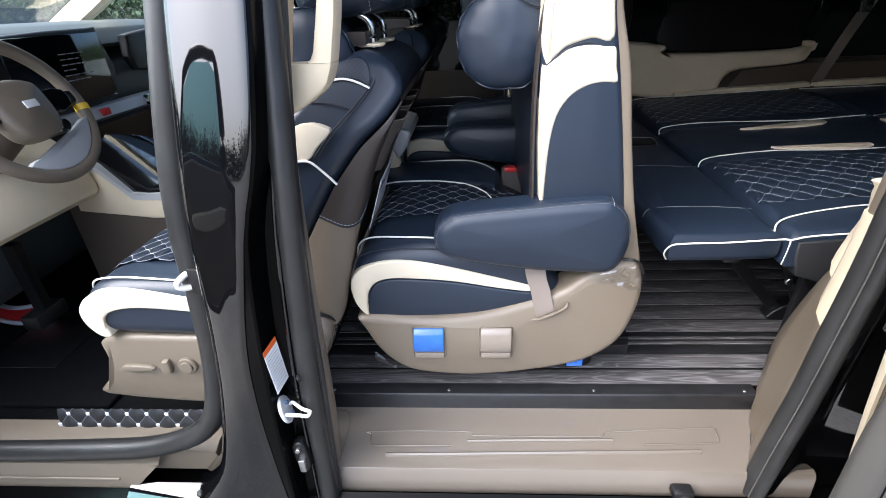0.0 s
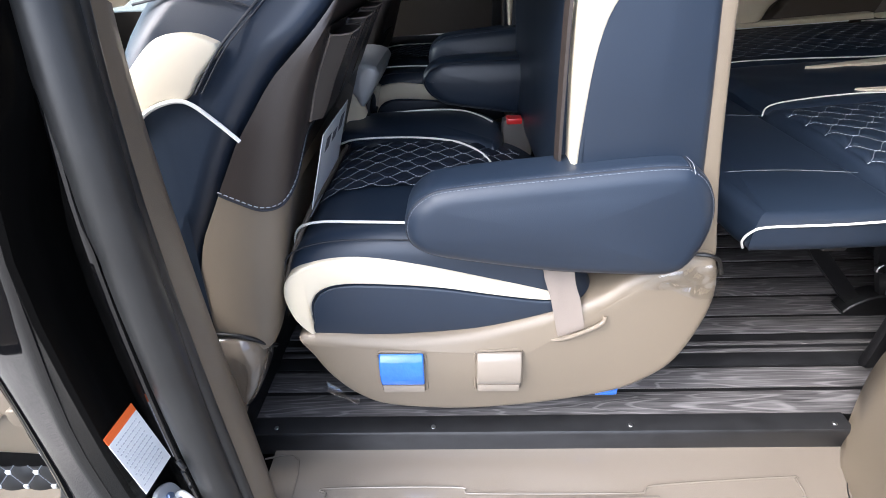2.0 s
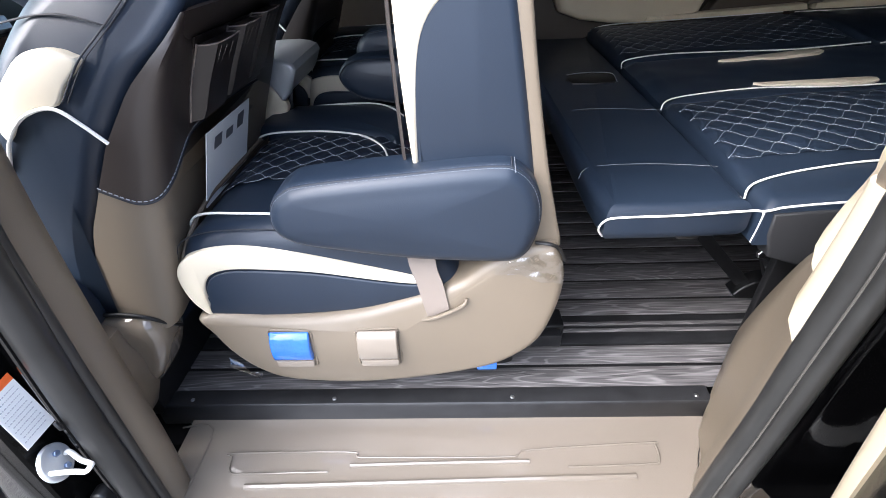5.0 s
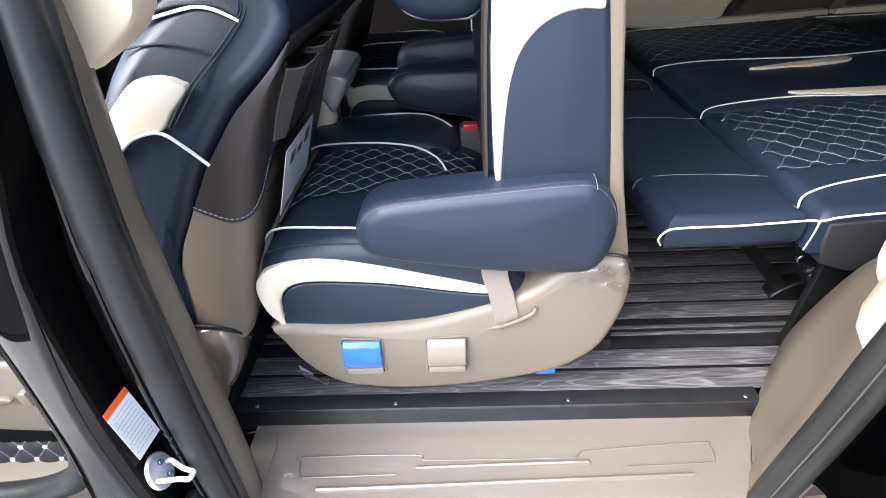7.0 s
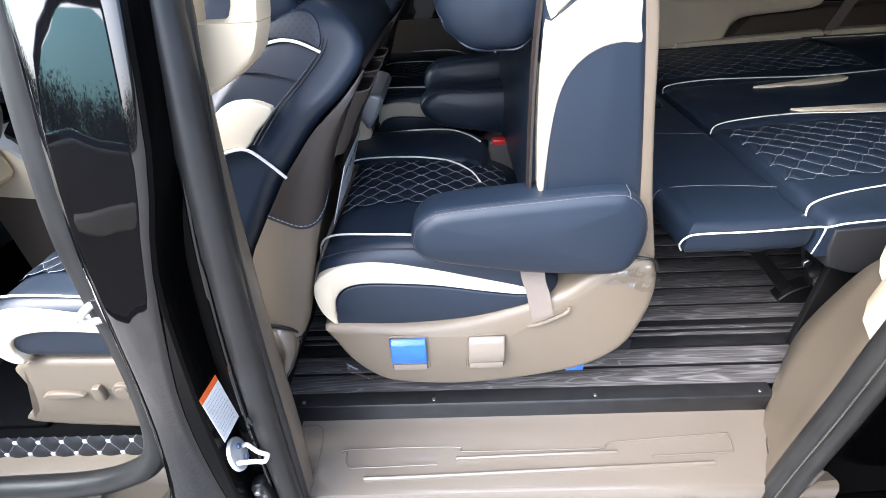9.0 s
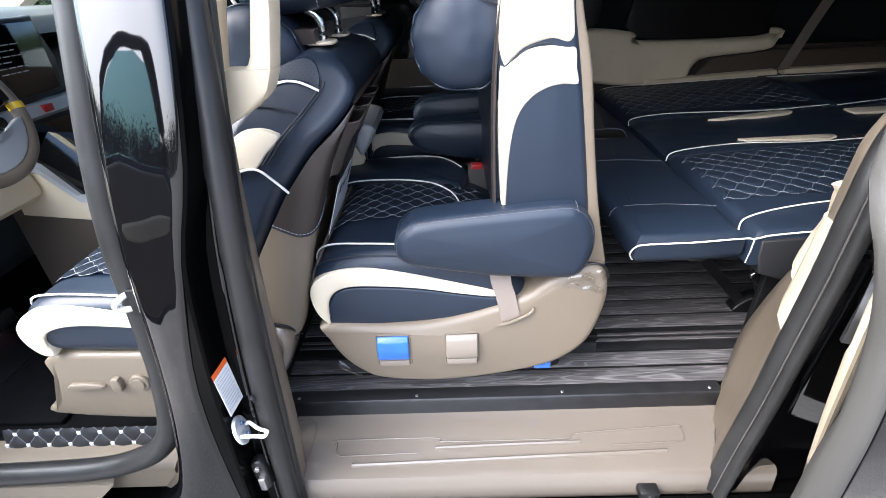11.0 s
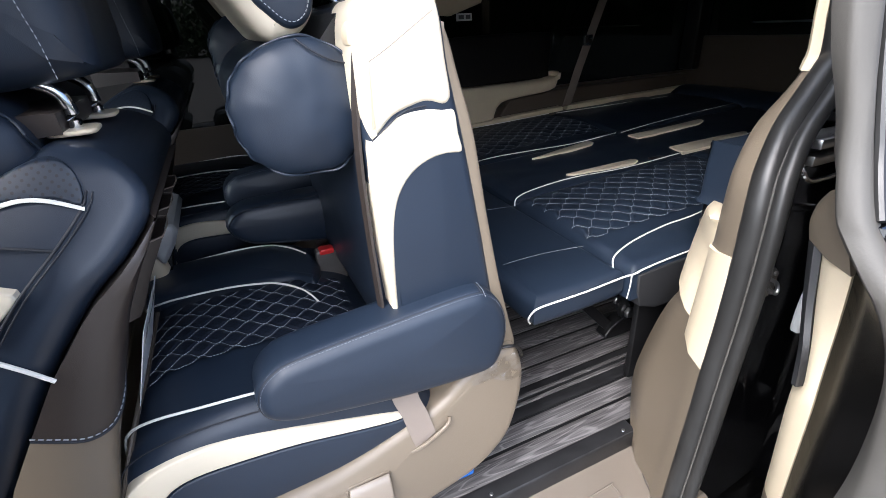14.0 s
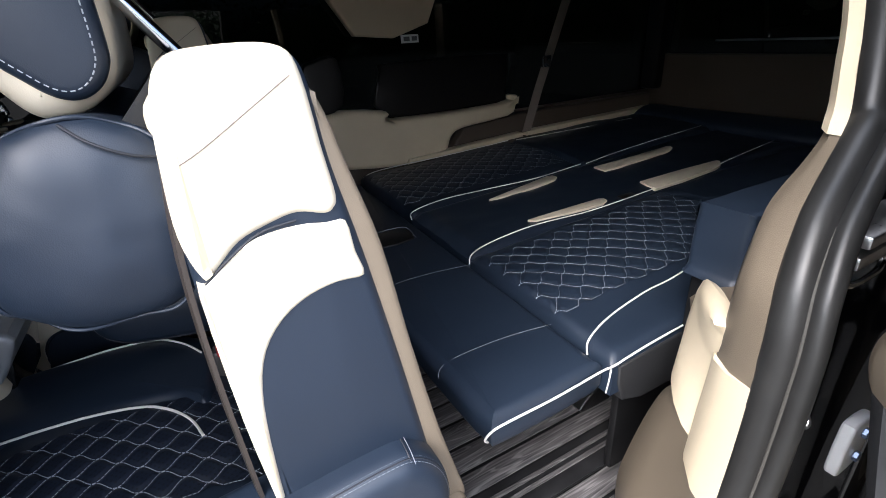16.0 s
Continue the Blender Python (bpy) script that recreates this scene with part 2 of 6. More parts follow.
BUCKLE = material("dark grey plastic", (0.075, 0.070, 0.066), 0.4, vary=0.1, bump=0.1, bump_scale=700)
SWITCH = material("pale taupe switch", (0.215, 0.182, 0.145), 0.3, vary=0.05, coat=0.4)
YELLOW = material("yellow tape", (0.75, 0.50, 0.03), 0.5)

# ---------------------------------------------------------------- shape helpers


def link(name, bm, mat, parent=None, label="", smooth=True):
    me = bpy.data.meshes.new(name)
    bm.normal_update()
    bm.to_mesh(me)
    bm.free()
    me.materials.append(mat)
    if smooth:
        me.polygons.foreach_set("use_smooth", [True] * len(me.polygons))
        me.set_sharp_from_angle(angle=radians(40))
    ob = new(name, me)
    ob.parent = parent
    return tagged(ob, label)


def part(name, bm, mat, parent, label="", smooth=True):
    """One mesh under a thing or under a part."""
    return link(name, bm, mat, parent, label, smooth)


def thing(name, label, category, at=(0, 0, 0), group="", kind=""):
    """An empty at the base of a thing; parts are laid out in world metres."""
    ob = new(name)
    ob.empty_display_size = 0.05
    return tagged(ob, label, category, group, kind)


def spline(pts, n=6, closed=True):
    """A smooth curve through the points."""
    pts = [Vector(p) for p in pts]
    k, out = len(pts), []
    for i in range(k if closed else k - 1):
        if closed:
            a, b, c, d = pts[i - 1], pts[i], pts[(i + 1) % k], pts[(i + 2) % k]
        else:
            a, b, c, d = pts[max(i - 1, 0)], pts[i], pts[i + 1], pts[min(i + 2, k - 1)]
        for j in range(n):
            t = j / n
            out.append(0.5 * ((2 * b) + (c - a) * t + (2 * a - 5 * b + 4 * c - d) * t * t + (3 * b - a - 3 * c + d) * t ** 3))
    if not closed:
        out.append(pts[-1])
    return out


def axes(plane):
    """How a flat outline (u, v) and a depth d become x, y, z."""
    return {"xz": lambda u, v, d: Vector((u, d, v)), "yz": lambda u, v, d: Vector((d, u, v)), "xy": lambda u, v, d: Vector((u, v, d))}[plane]


def inset(poly, r):
    n, out = len(poly), []
    area = sum(poly[i - 1].x * poly[i].y - poly[i].x * poly[i - 1].y for i in range(n))
    sgn = 1 if area > 0 else -1
    for i in range(n):
        e1, e2 = poly[i] - poly[i - 1], poly[(i + 1) % n] - poly[i]
        e1, e2 = e1.normalized() if e1.length else e2.normalized(), e2.normalized() if e2.length else e1.normalized()
        t = e1 + e2
        t = t.normalized() if t.length > 1e-6 else e1
        out.append(poly[i] + Vector((-t.y, t.x)) * (r * sgn))
    return out


def puff(pts, d0, d1, r=0.02, plane="xz", smooth=5, seg=4, dome=0.0, taper0=0.0, bend=None):
    """A padded body: the outline carried from d0 to d1 with rounded rims and a dome on both ends. bend moves each vertex."""
    poly = [Vector(p) for p in pts]
    if smooth:
        poly = spline(poly, smooth)
    f = axes(plane)
    bm = bmesh.new()
    s = 1 if d1 > d0 else -1
    rings = []
    for k in range(seg + 1):
        a = math.pi / 2 * k / seg
        rings.append((r * (1 - math.sin(a)) + taper0, d0 + s * r * (1 - math.cos(a))))
    for k in range(seg, -1, -1):
        a = math.pi / 2 * k / seg
        rings.append((r * (1 - math.sin(a)), d1 - s * r * (1 - math.cos(a))))
    loops = []
    for ins, d in rings:
        loops.append([bm.verts.new(f(p.x, p.y, d)) for p in inset(poly, ins)])
    n = len(poly)
    for a, b in zip(loops, loops[1:]):
        for i in range(n):
            bm.faces.new((a[i - 1], a[i], b[i], b[i - 1]))
    for loop, d, out in ((loops[0], d0, -s), (loops[-1], d1, s)):
        if not dome:
            cap = bm.faces.new(loop)
            bmesh.ops.triangulate(bm, faces=[cap], ngon_method="EAR_CLIP")
            continue
        c = sum((v.co for v in loop), Vector()) / n
        prev = loop
        for q in (0.85, 0.6, 0.3):
            ring = [bm.verts.new(c + (v.co - c) * q + (f(0, 0, 1) - f(0, 0, 0)) * (out * dome * (1 - q * q))) for v in loop]
            for i in range(n):
                bm.faces.new((prev[i - 1], prev[i], ring[i], ring[i - 1]))
            prev = ring
        top = bm.verts.new(c + (f(0, 0, 1) - f(0, 0, 0)) * (out * dome))
        for i in range(n):
            bm.faces.new((prev[i - 1], prev[i], top))
    if bend:
        for v in bm.verts:
            v.co = bend(v.co)
    bmesh.ops.recalc_face_normals(bm, faces=bm.faces)
    return bm


def tube(pts, r=0.003, smooth=5, closed=False, sides=8, squash=1.0, up=(0, 0, 1)):
    """A round cord along a smooth path."""
    path = spline(pts, smooth, closed) if smooth else [Vector(p) for p in pts]
    bm = bmesh.new()
    n, loops = len(path), []
    up = Vector(up)
    for i, p in enumerate(path):
        t = (path[(i + 1) % n] - path[i - 1]) if closed else path[min(i + 1, n - 1)] - path[max(i - 1, 0)]
        t = t.normalized() if t.length else Vector((1, 0, 0))
        u = up.cross(t)
        u = u.normalized() if u.length > 1e-4 else Vector((0, 1, 0)).cross(t).normalized()
        w = t.cross(u)
        loops.append([bm.verts.new(p + u * (r * math.cos(2 * math.pi * k / sides)) + w * (r * squash * math.sin(2 * math.pi * k / sides))) for k in range(sides)])
    for i in range(n if closed else n - 1):
        a, b = loops[i], loops[(i + 1) % n]
        for k in range(sides):
            bm.faces.new((a[k - 1], a[k], b[k], b[k - 1]))
    if not closed:
        bm.faces.new(loops[0])
        bm.faces.new(loops[-1][::-1])
    bmesh.ops.recalc_face_normals(bm, faces=bm.faces)
    return bm


def loft(sections, closed=True, smooth=0, capped=True):
    """A skin over rows of points, all rows of the same length."""
    bm = bmesh.new()
    if smooth:
        rows = [spline([s[k] for s in sections], smooth, False) for k in range(len(sections[0]))]
        sections = list(zip(*rows))
    loops = [[bm.verts.new(p) for p in s] for s in sections]
    n = len(loops[0])
    for a, b in zip(loops, loops[1:]):
        for i in range(0 if closed else 1, n):
            bm.faces.new((a[i - 1], a[i], b[i], b[i - 1]))
    if capped and closed:
        bm.faces.new(loops[0])
        bm.faces.new(loops[-1][::-1])
    bmesh.ops.recalc_face_normals(bm, faces=bm.faces)
    return bm


def box(x0, x1, y0, y1, z0, z1, bevel=0.0, seg=2):
    bm = bmesh.new()
    bmesh.ops.create_cube(bm, size=1)
    for v in bm.verts:
        v.co = Vector((x0 + (v.co.x + 0.5) * (x1 - x0), y0 + (v.co.y + 0.5) * (y1 - y0), z0 + (v.co.z + 0.5) * (z1 - z0)))
    if bevel:
        bmesh.ops.bevel(bm, geom=bm.edges[:], offset=bevel, segments=seg, profile=0.5, affect="EDGES")
    return bm


def merge(*bms):
    out = bms[0]
    for b in bms[1:]:
        me = bpy.data.meshes.new("joined")
        b.to_mesh(me)
        b.free()
        out.from_mesh(me)
        bpy.data.meshes.remove(me)
    return out


def cyl(a, b, r, sides=16, r2=None):
    """A round rod from a to b with soft rims."""
    a, b = Vector(a), Vector(b)
    t = (b - a).normalized()
    u = t.orthogonal().normalized()
    w = t.cross(u)
    r2 = r if r2 is None else r2
    e = min(0.15 * r, 0.2 * (b - a).length)
    bm = bmesh.new()
    loops = []
    for p, q in ((a, r - e), (a + t * e, r), (b - t * e, r2), (b, r2 - e)):
        loops.append([bm.verts.new(p + (u * math.cos(2 * math.pi * k / sides) + w * math.sin(2 * math.pi * k / sides)) * q) for k in range(sides)])
    for x, y in zip(loops, loops[1:]):
        for k in range(sides):
            bm.faces.new((x[k - 1], x[k], y[k], y[k - 1]))
    bm.faces.new(loops[0])
    bm.faces.new(loops[-1])
    bmesh.ops.recalc_face_normals(bm, faces=bm.faces)
    return bm


def shell(f, nu, nv, thick=0.0):
    """A sheet from f(u, v) over 0..1."""
    bm = bmesh.new()
    g = [[bm.verts.new(f(i / nu, j / nv)) for j in range(nv + 1)] for i in range(nu + 1)]
    for i in range(nu):
        for j in range(nv):
            bm.faces.new((g[i][j], g[i + 1][j], g[i + 1][j + 1], g[i][j + 1]))
    if thick:
        bmesh.ops.recalc_face_normals(bm, faces=bm.faces)
        bmesh.ops.solidify(bm, geom=bm.faces[:], thickness=thick)
    return bm


def dashes(pts, r=0.0006, on=0.0046, gap=0.0024, closed=False):
    """A row of short thread stitches along a path."""
    pts = [Vector(p) for p in pts]
    if closed:
        pts.append(pts[0].copy())
    sums = [0.0]
    for a, b in zip(pts, pts[1:]):
        sums.append(sums[-1] + (b - a).length)

    def at(s):
        return Vector([float(np.interp(s, sums, [p[k] for p in pts])) for k in range(3)])

    bm = bmesh.new()
    s = 0.0
    while s + on <= sums[-1]:
        p, q = at(s), at(s + on)
        d = (q - p).normalized()
        side = d.cross(Vector((0.31, 0.87, 0.38))).normalized() * r
        up = d.cross(side).normalized() * r
        ring = [[bm.verts.new(c + o) for o in (side, up, -side, -up)] for c in (p, q)]
        for k in range(4):
            bm.faces.new((ring[0][k], ring[0][(k + 1) % 4], ring[1][(k + 1) % 4], ring[1][k]))
        s += on + gap
    return bm

# ---------------------------------------------------------------- ground and van body
ground = link("ground", box(-150, 150, -150, 150, -0.3, 0.0), ASPHALT)
tagged(ground, "grey worn asphalt car park ground", "ground", kind="structure")

# deck: black base with wood planks laid along the van, dark rails between them
floor = link("floor", box(-0.46, 2.45, 0.90, 2.30, 0.40, 0.5215), BLACK)
tagged(floor, "dark grey wood plank van floor with black seat rails", "floor", kind="structure")


def plank(y0, y1, x0=-0.40, x1=2.40, top=0.526):
    ob = link("plank", box(x0, x1, y0 + 0.0038, y1 - 0.0038, 0.5218, top, 0.0012, 2), WOOD, floor)
    return ob


for y0, y1 in ((0.892, 0.954), (0.956, 1.014), (1.108, 1.168), (1.170, 1.241), (1.243, 1.316), (1.318, 1.39), (1.392, 1.46),
               (1.462, 1.53), (1.532, 1.60), (1.602, 1.67), (1.672, 1.74), (1.742, 1.81), (1.812, 1.88), (1.97, 2.04), (2.042, 2.11), (2.112, 2.18)):
    plank(y0, y1)


def rail(yc):
    r = thing("seat_rail", "black anodised slotted seat rail set in the deck", "seat rail", group="seat rails")
    part("cover", box(-0.40, 2.40, yc - 0.043, yc - 0.010, 0.5232, 0.5250, 0.0006), BLACK_METAL, r, "flat black rail cover")
    for y in (yc - 0.0015, yc + 0.0205):
        part("inlay_strip", box(-0.40, 2.40, y - 0.0055, y + 0.0055, 0.5232, 0.5262, 0.0008), WOOD, r, "narrow wood strip between two slots")
    part("rail_bed", box(-0.40, 2.40, yc - 0.046, yc + 0.046, 0.5218, 0.5230), BLACK_METAL, r)
    return r


rail(1.061)
rail(1.925)

sill = thing("sill_strip", "black aluminium edge strip screwed along the deck", "edge strip")
part("strip", puff([(0.857, 0.470), (0.857, 0.522), (0.861, 0.5275), (0.893, 0.529), (0.897, 0.527), (0.897, 0.470)], -0.425, 0.70, 0.001, "yz", 0, 1), ALU, sill)
for x in (-0.352, -0.056, 0.307, 0.672):
    part("screw", cyl((x, 0.872, 0.527), (x, 0.872, 0.5300), 0.0042, 12), STEEL, sill)

# moulded entry step
step = thing("entry_step", "taupe moulded plastic entry step with raised ribs", "door step")
part("tread", loft([[(x, 0.862, 0.478), (x, 0.862, 0.482), (x, 0.845, 0.479), (x, 0.70, 0.477), (x, 0.687, 0.474), (x, 0.681, 0.464), (x, 0.676, 0.42), (x, 0.6755, 0.412), (x, 0.677, 0.404), (x, 0.70, 0.40), (x, 0.86, 0.40)]
                    for x in [-0.36 + 1.1 * k / 24 for k in range(25)]]), TAUPE_GLOSS, step)


def rib(pts, r=0.0045):
    part("rib", tube([(x, y, 0.4810 - 0.55 * r) for x, y in pts], r, 4, False, 8, 1.0), TAUPE_GLOSS, step)


rib([(-0.20, 0.7175), (-0.1, 0.719), (0.2, 0.727), (0.52, 0.735)], 0.0055)
rib([(-0.01, 0.757), (0.15, 0.761), (0.33, 0.764)], 0.0050)
rib([(-0.245, 0.775), (-0.24, 0.783), (-0.02, 0.784), (0.0, 0.776), (0.03, 0.772), (0.28, 0.772), (0.31, 0.778), (0.34, 0.787), (0.56, 0.80), (0.575, 0.795), (0.572, 0.765), (0.55, 0.757), (0.40, 0.752)], 0.0018)
rib([(-0.245, 0.775), (-0.238, 0.745), (-0.2, 0.741), (-0.05, 0.744)], 0.0018)
rib([(-0.375, 0.84), (-0.31, 0.838), (-0.305, 0.70)], 0.002)

part("seam", tube([(0.712, 0.862, 0.4815), (0.702, 0.825, 0.4800), (0.695, 0.806, 0.4796), (0.662, 0.793, 0.4794), (0.646, 0.770, 0.4792), (0.632, 0.735, 0.4788), (0.620, 0.700, 0.4780)], 0.0009), BLACK, step, "dark parting line")

body = thing("minivan_body", "glossy black minivan body with open side doors", "minivan")
# rocker under the openings
part("rocker", loft([[(x, 0.66, 0.425), (x, 0.645, 0.415), (x, 0.615, 0.40), (x, 0.60, 0.36), (x, 0.60, 0.26), (x, 0.63, 0.22), (x, 0.86, 0.22), (x, 0.86, 0.39), (x, 0.67, 0.40)] for x in (-1.9, -0.5, 0.3, 0.8, 2.6)]), JAMB, body, "glossy black lower body panel")

# B pillar: outer black skin between the two door seals
PZ = [0.40, 0.50, 0.60, 0.75, 0.90, 1.09, 1.23, 1.42, 1.60, 1.80]
FRONT = [-0.66, -0.58, -0.535, -0.495, -0.470, -0.457, -0.446, -0.425, -0.405, -0.38]
REAR = [-0.321, -0.318, -0.315, -0.309, -0.299, -0.281, -0.266, -0.255, -0.248, -0.24]
EDGE = [-0.310, -0.302, -0.294, -0.2895, -0.287, -0.281, -0.279, -0.27, -0.26, -0.25]
LEAN_Y = [0, 0, 0, 0, 0.0, 0.004, 0.020, 0.055, 0.09, 0.135]
RIDGE = [-0.385, -0.390, -0.394, -0.394, -0.380, -0.337, -0.298, -0.276, -0.266, -0.256]
rows, recess = [], []
for z, a, b, c, d in zip(PZ, FRONT, REAR, RIDGE, LEAN_Y):
    w = c - a
    front = spline([Vector(p) for p in ((a, 0.69 + d, z), (a + 0.006, 0.660 + d, z), (a + 0.18 * w, 0.624 + d, z), (a + 0.5 * w, 0.608 + d, z), (a + 0.82 * w, 0.601 + d, z), (c - 0.006, 0.600 + d, z), (c, 0.606 + d, z), (c + 0.003, 0.618 + d, z))], 4, False)
    k = max(c + 0.004, b - 0.056)
    recess.append([(c + 0.0005, 0.603 + d, z), (k - 0.005, 0.600 + d, z), (k - 0.001, 0.603 + d, z), (k + 0.007, 0.650 + d, z), (b - 0.014, 0.655 + d, z), (b - 0.004, 0.660 + d, z), (c - 0.002, 0.660 + d, z), (c - 0.003, 0.612 + d, z)])
    rows.append([tuple(p) for p in front] + [(c + 0.001, 0.650 + d, z), (c + 0.005, 0.658 + d, z), (b - 0.014, 0.660 + d, z), (b - 0.002, 0.664 + d, z), (b - 0.012, 0.69 + d, z), (b - 0.03, 0.735 + d, z), (a - 0.01, 0.735 + d, z)])
part("b_pillar", loft(rows, True, 3), PAINT, body, "glossy black door pillar")
part("pillar_recess", loft(recess, True, 3), JAMB, body, "deep black recessed jamb")
trim_rows = []
for z, b, e, d in zip(PZ, REAR, EDGE, LEAN_Y):
    trim_rows.append([(e - 0.008, 0.676 + d, z), (e - 0.001, 0.69 + d, z), (e, 0.715 + d, z), (e - 0.008, 0.735 + d, z), (e - 0.03, 0.752 + d, z), (e - 0.12, 0.762 + d, z), (e - 0.13, 0.745 + d, z), (b - 0.03, 0.74 + d, z), (b - 0.015, 0.70 + d, z)])
part("pillar_trim", loft(trim_rows, True, 3), TAUPE, body, "taupe plastic pillar trim")


def seal(path, r=0.017, label="black rubber door seal", lip=None):
    s = part("door_seal", tube(path, r, 5, False, 12), RUBBER, body, label)
    if lip:
        part("seal_lip", tube([(p[0] + lip[0], p[1] + lip[1], p[2]) for p in path], 0.7 * r, 5, False, 12), RUBBER, body)
    return s


SEAL_X = [-0.322, -0.319, -0.316, -0.310, -0.300, -0.285, -0.278, -0.271, -0.266, -0.26]
LIP_X = [-0.308, -0.304, -0.300, -0.2935, -0.287, -0.277, -0.269, -0.256, -0.243, -0.228]
seal([(b, 0.651 + d, z) for z, b, d in zip(PZ, SEAL_X, LEAN_Y)], 0.0205)
seal([(b, 0.668 + d, z) for z, b, d in zip(PZ, LIP_X, LEAN_Y)], 0.0085, "inner lip of the rubber door seal")
part("flange", tube([(b - 0.023, 0.639 + d, z) for z, b, d in zip(PZ, REAR, LEAN_Y)], 0.0035, 5, False, 8), PAINT, body, "bright folded flange edge")
seal([(-2.0, 0.705, 0.49), (-1.4, 0.70, 0.495), (-1.11, 0.695, 0.505), (-0.86, 0.692, 0.518), (-0.73, 0.69, 0.532), (-0.64, 0.69, 0.56), (-0.575, 0.69, 0.605), (-0.535, 0.69, 0.68), (-0.508, 0.69, 0.80), (-0.495, 0.69, 0.92), (-0.483, 0.69, 1.09), (-0.462, 0.70, 1.23), (-0.425, 0.72, 1.42), (-0.40, 0.745, 1.6), (-0.37, 0.78, 1.8)], 0.024)
# rear edge of the opening, where the seal meets the trim
REAR_SEAL = [(0.600, 0.700, 0.42), (0.612, 0.703, 0.55), (0.628, 0.705, 0.70), (0.636, 0.704, 0.86), (0.641, 0.702, 0.98), (0.643, 0.702, 1.07), (0.645, 0.703, 1.13), (0.651, 0.707, 1.17), (0.664, 0.714, 1.21), (0.700, 0.726, 1.26), (0.752, 0.737, 1.30), (0.792, 0.744, 1.333), (0.825, 0.756, 1.36), (0.842, 0.775, 1.45), (0.83, 0.80, 1.6), (0.80, 0.83, 1.8)]
seal([(x + 0.011, y - 0.015, z) for x, y, z in REAR_SEAL], 0.0195)
seal([(x + 0.012, y - 0.042, z) for x, y, z in REAR_SEAL], 0.0125)
part("seal_lip", tube([(x + 0.003, y - 0.0335, z) for x, y, z in REAR_SEAL], 0.0022, 5, False, 8), GREY_TRIM, body, "thin pale lip between two seal lobes")

# quarter trim behind the opening
QZ = [0.42, 0.50, 0.58, 0.65, 0.72, 0.80, 0.86, 0.90, 0.95, 1.00, 1.04, 1.075, 1.10, 1.15, 1.19, 1.23, 1.26, 1.30, 1.33, 1.36, 1.45, 1.60, 1.80]


def along(path, z):
    for p, q in zip(path, path[1:]):
        if p[2] <= z <= q[2]:
            t = (z - p[2]) / (q[2] - p[2])
            return p[0] + t * (q[0] - p[0]), p[1] + t * (q[1] - p[1])
    return path[-1][:2]


NOSE = ([0.42, 0.50, 0.58, 0.65, 0.72, 0.80, 0.86, 0.90, 0.95, 1.00, 1.045, 1.075, 1.095, 1.108], [0.700, 0.700, 0.728, 0.735, 0.742, 0.752, 0.756, 0.752, 0.768, 0.806, 0.832, 0.800, 0.752, 0.708], [0.855, 0.872, 0.912, 0.920, 0.912, 0.897, 0.879, 0.858, 0.863, 0.880, 0.888, 0.862, 0.820, 0.784])


def inner(z):
    """Step from the seal to the inner rim of the trim."""
    zs = [0.42, 0.86, 0.95, 1.05, 1.15, 1.20, 1.23, 1.26, 1.30, 1.33, 1.36, 1.45, 1.80]
    return (float(np.interp(z, zs, [0.045, 0.042, 0.046, 0.043, 0.038, 0.028, 0.030, 0.038, 0.024, 0.016, 0.017, 0.012, 0.012])),
            float(np.interp(z, zs, [0.064, 0.066, 0.068, 0.063, 0.058, 0.049, 0.046, 0.044, 0.027, 0.020, 0.022, 0.018, 0.018])))


def nose(z):
    """Inner bulge of the lower side panel."""
    return float(np.interp(z, NOSE[0], NOSE[1])), float(np.interp(z, NOSE[0], NOSE[2]))


def quarter(z):
    sx, sy = along(REAR_SEAL, z)
    if z < 1.05:
        dx, dy = inner(z)
        nx, ny = nose(z)
        return [(sx, sy, z), (sx + 0.5 * dx - 0.003, sy + 0.5 * dy + 0.002, z), (sx + dx, sy + dy, z), (0.5 * (sx + dx + nx) - 0.007, 0.5 * (sy + dy + ny) + 0.004, z), (nx, ny, z), (nx + 0.03, ny + 0.012, z), (1.0, ny + 0.014, z), (sx + 0.06, 0.70, z)]
    dx, dy = inner(z)
    return [(sx, sy, z), (sx + 0.5 * dx - 0.004, sy + 0.5 * dy + 0.003, z), (sx + dx, sy + dy, z), (sx + dx + 0.016, sy + dy + 0.010, z), (sx + dx + 0.05, sy + dy + 0.008, z), (1.05, sy + dy + 0.02, z), (1.05, sy + 0.05, z), (sx + 0.06, sy + 0.02, z)]


quarter_trim = thing("quarter_trim", "taupe and cream moulded trim behind the sliding door opening", "trim panel")
part("panel", loft([quarter(z) for z in QZ], True, 3), TAUPE, quarter_trim)

# C pillar jamb, black, outside the seal
jamb = []
for z in QZ:
    sx, sy = along(REAR_SEAL, z)
    jamb.append([(sx + 0.012, sy - 0.045, z), (sx + 0.05, sy - 0.028, z), (sx + 0.10, sy - 0.008, z), (1.0, 0.712, z), (1.5, 0.71, z), (1.5, 0.74, z), (sx + 0.05, sy + 0.02, z)])
part("c_pillar", loft(jamb, True, 2), PAINT, body, "glossy black door jamb")
part("rear_side", puff([(0.95, 0.24), (0.95, 1.8), (2.5, 1.78), (2.65, 1.2), (2.65, 0.3)], 0.64, 0.72, 0.02, "xz", 0), PAINT, body)

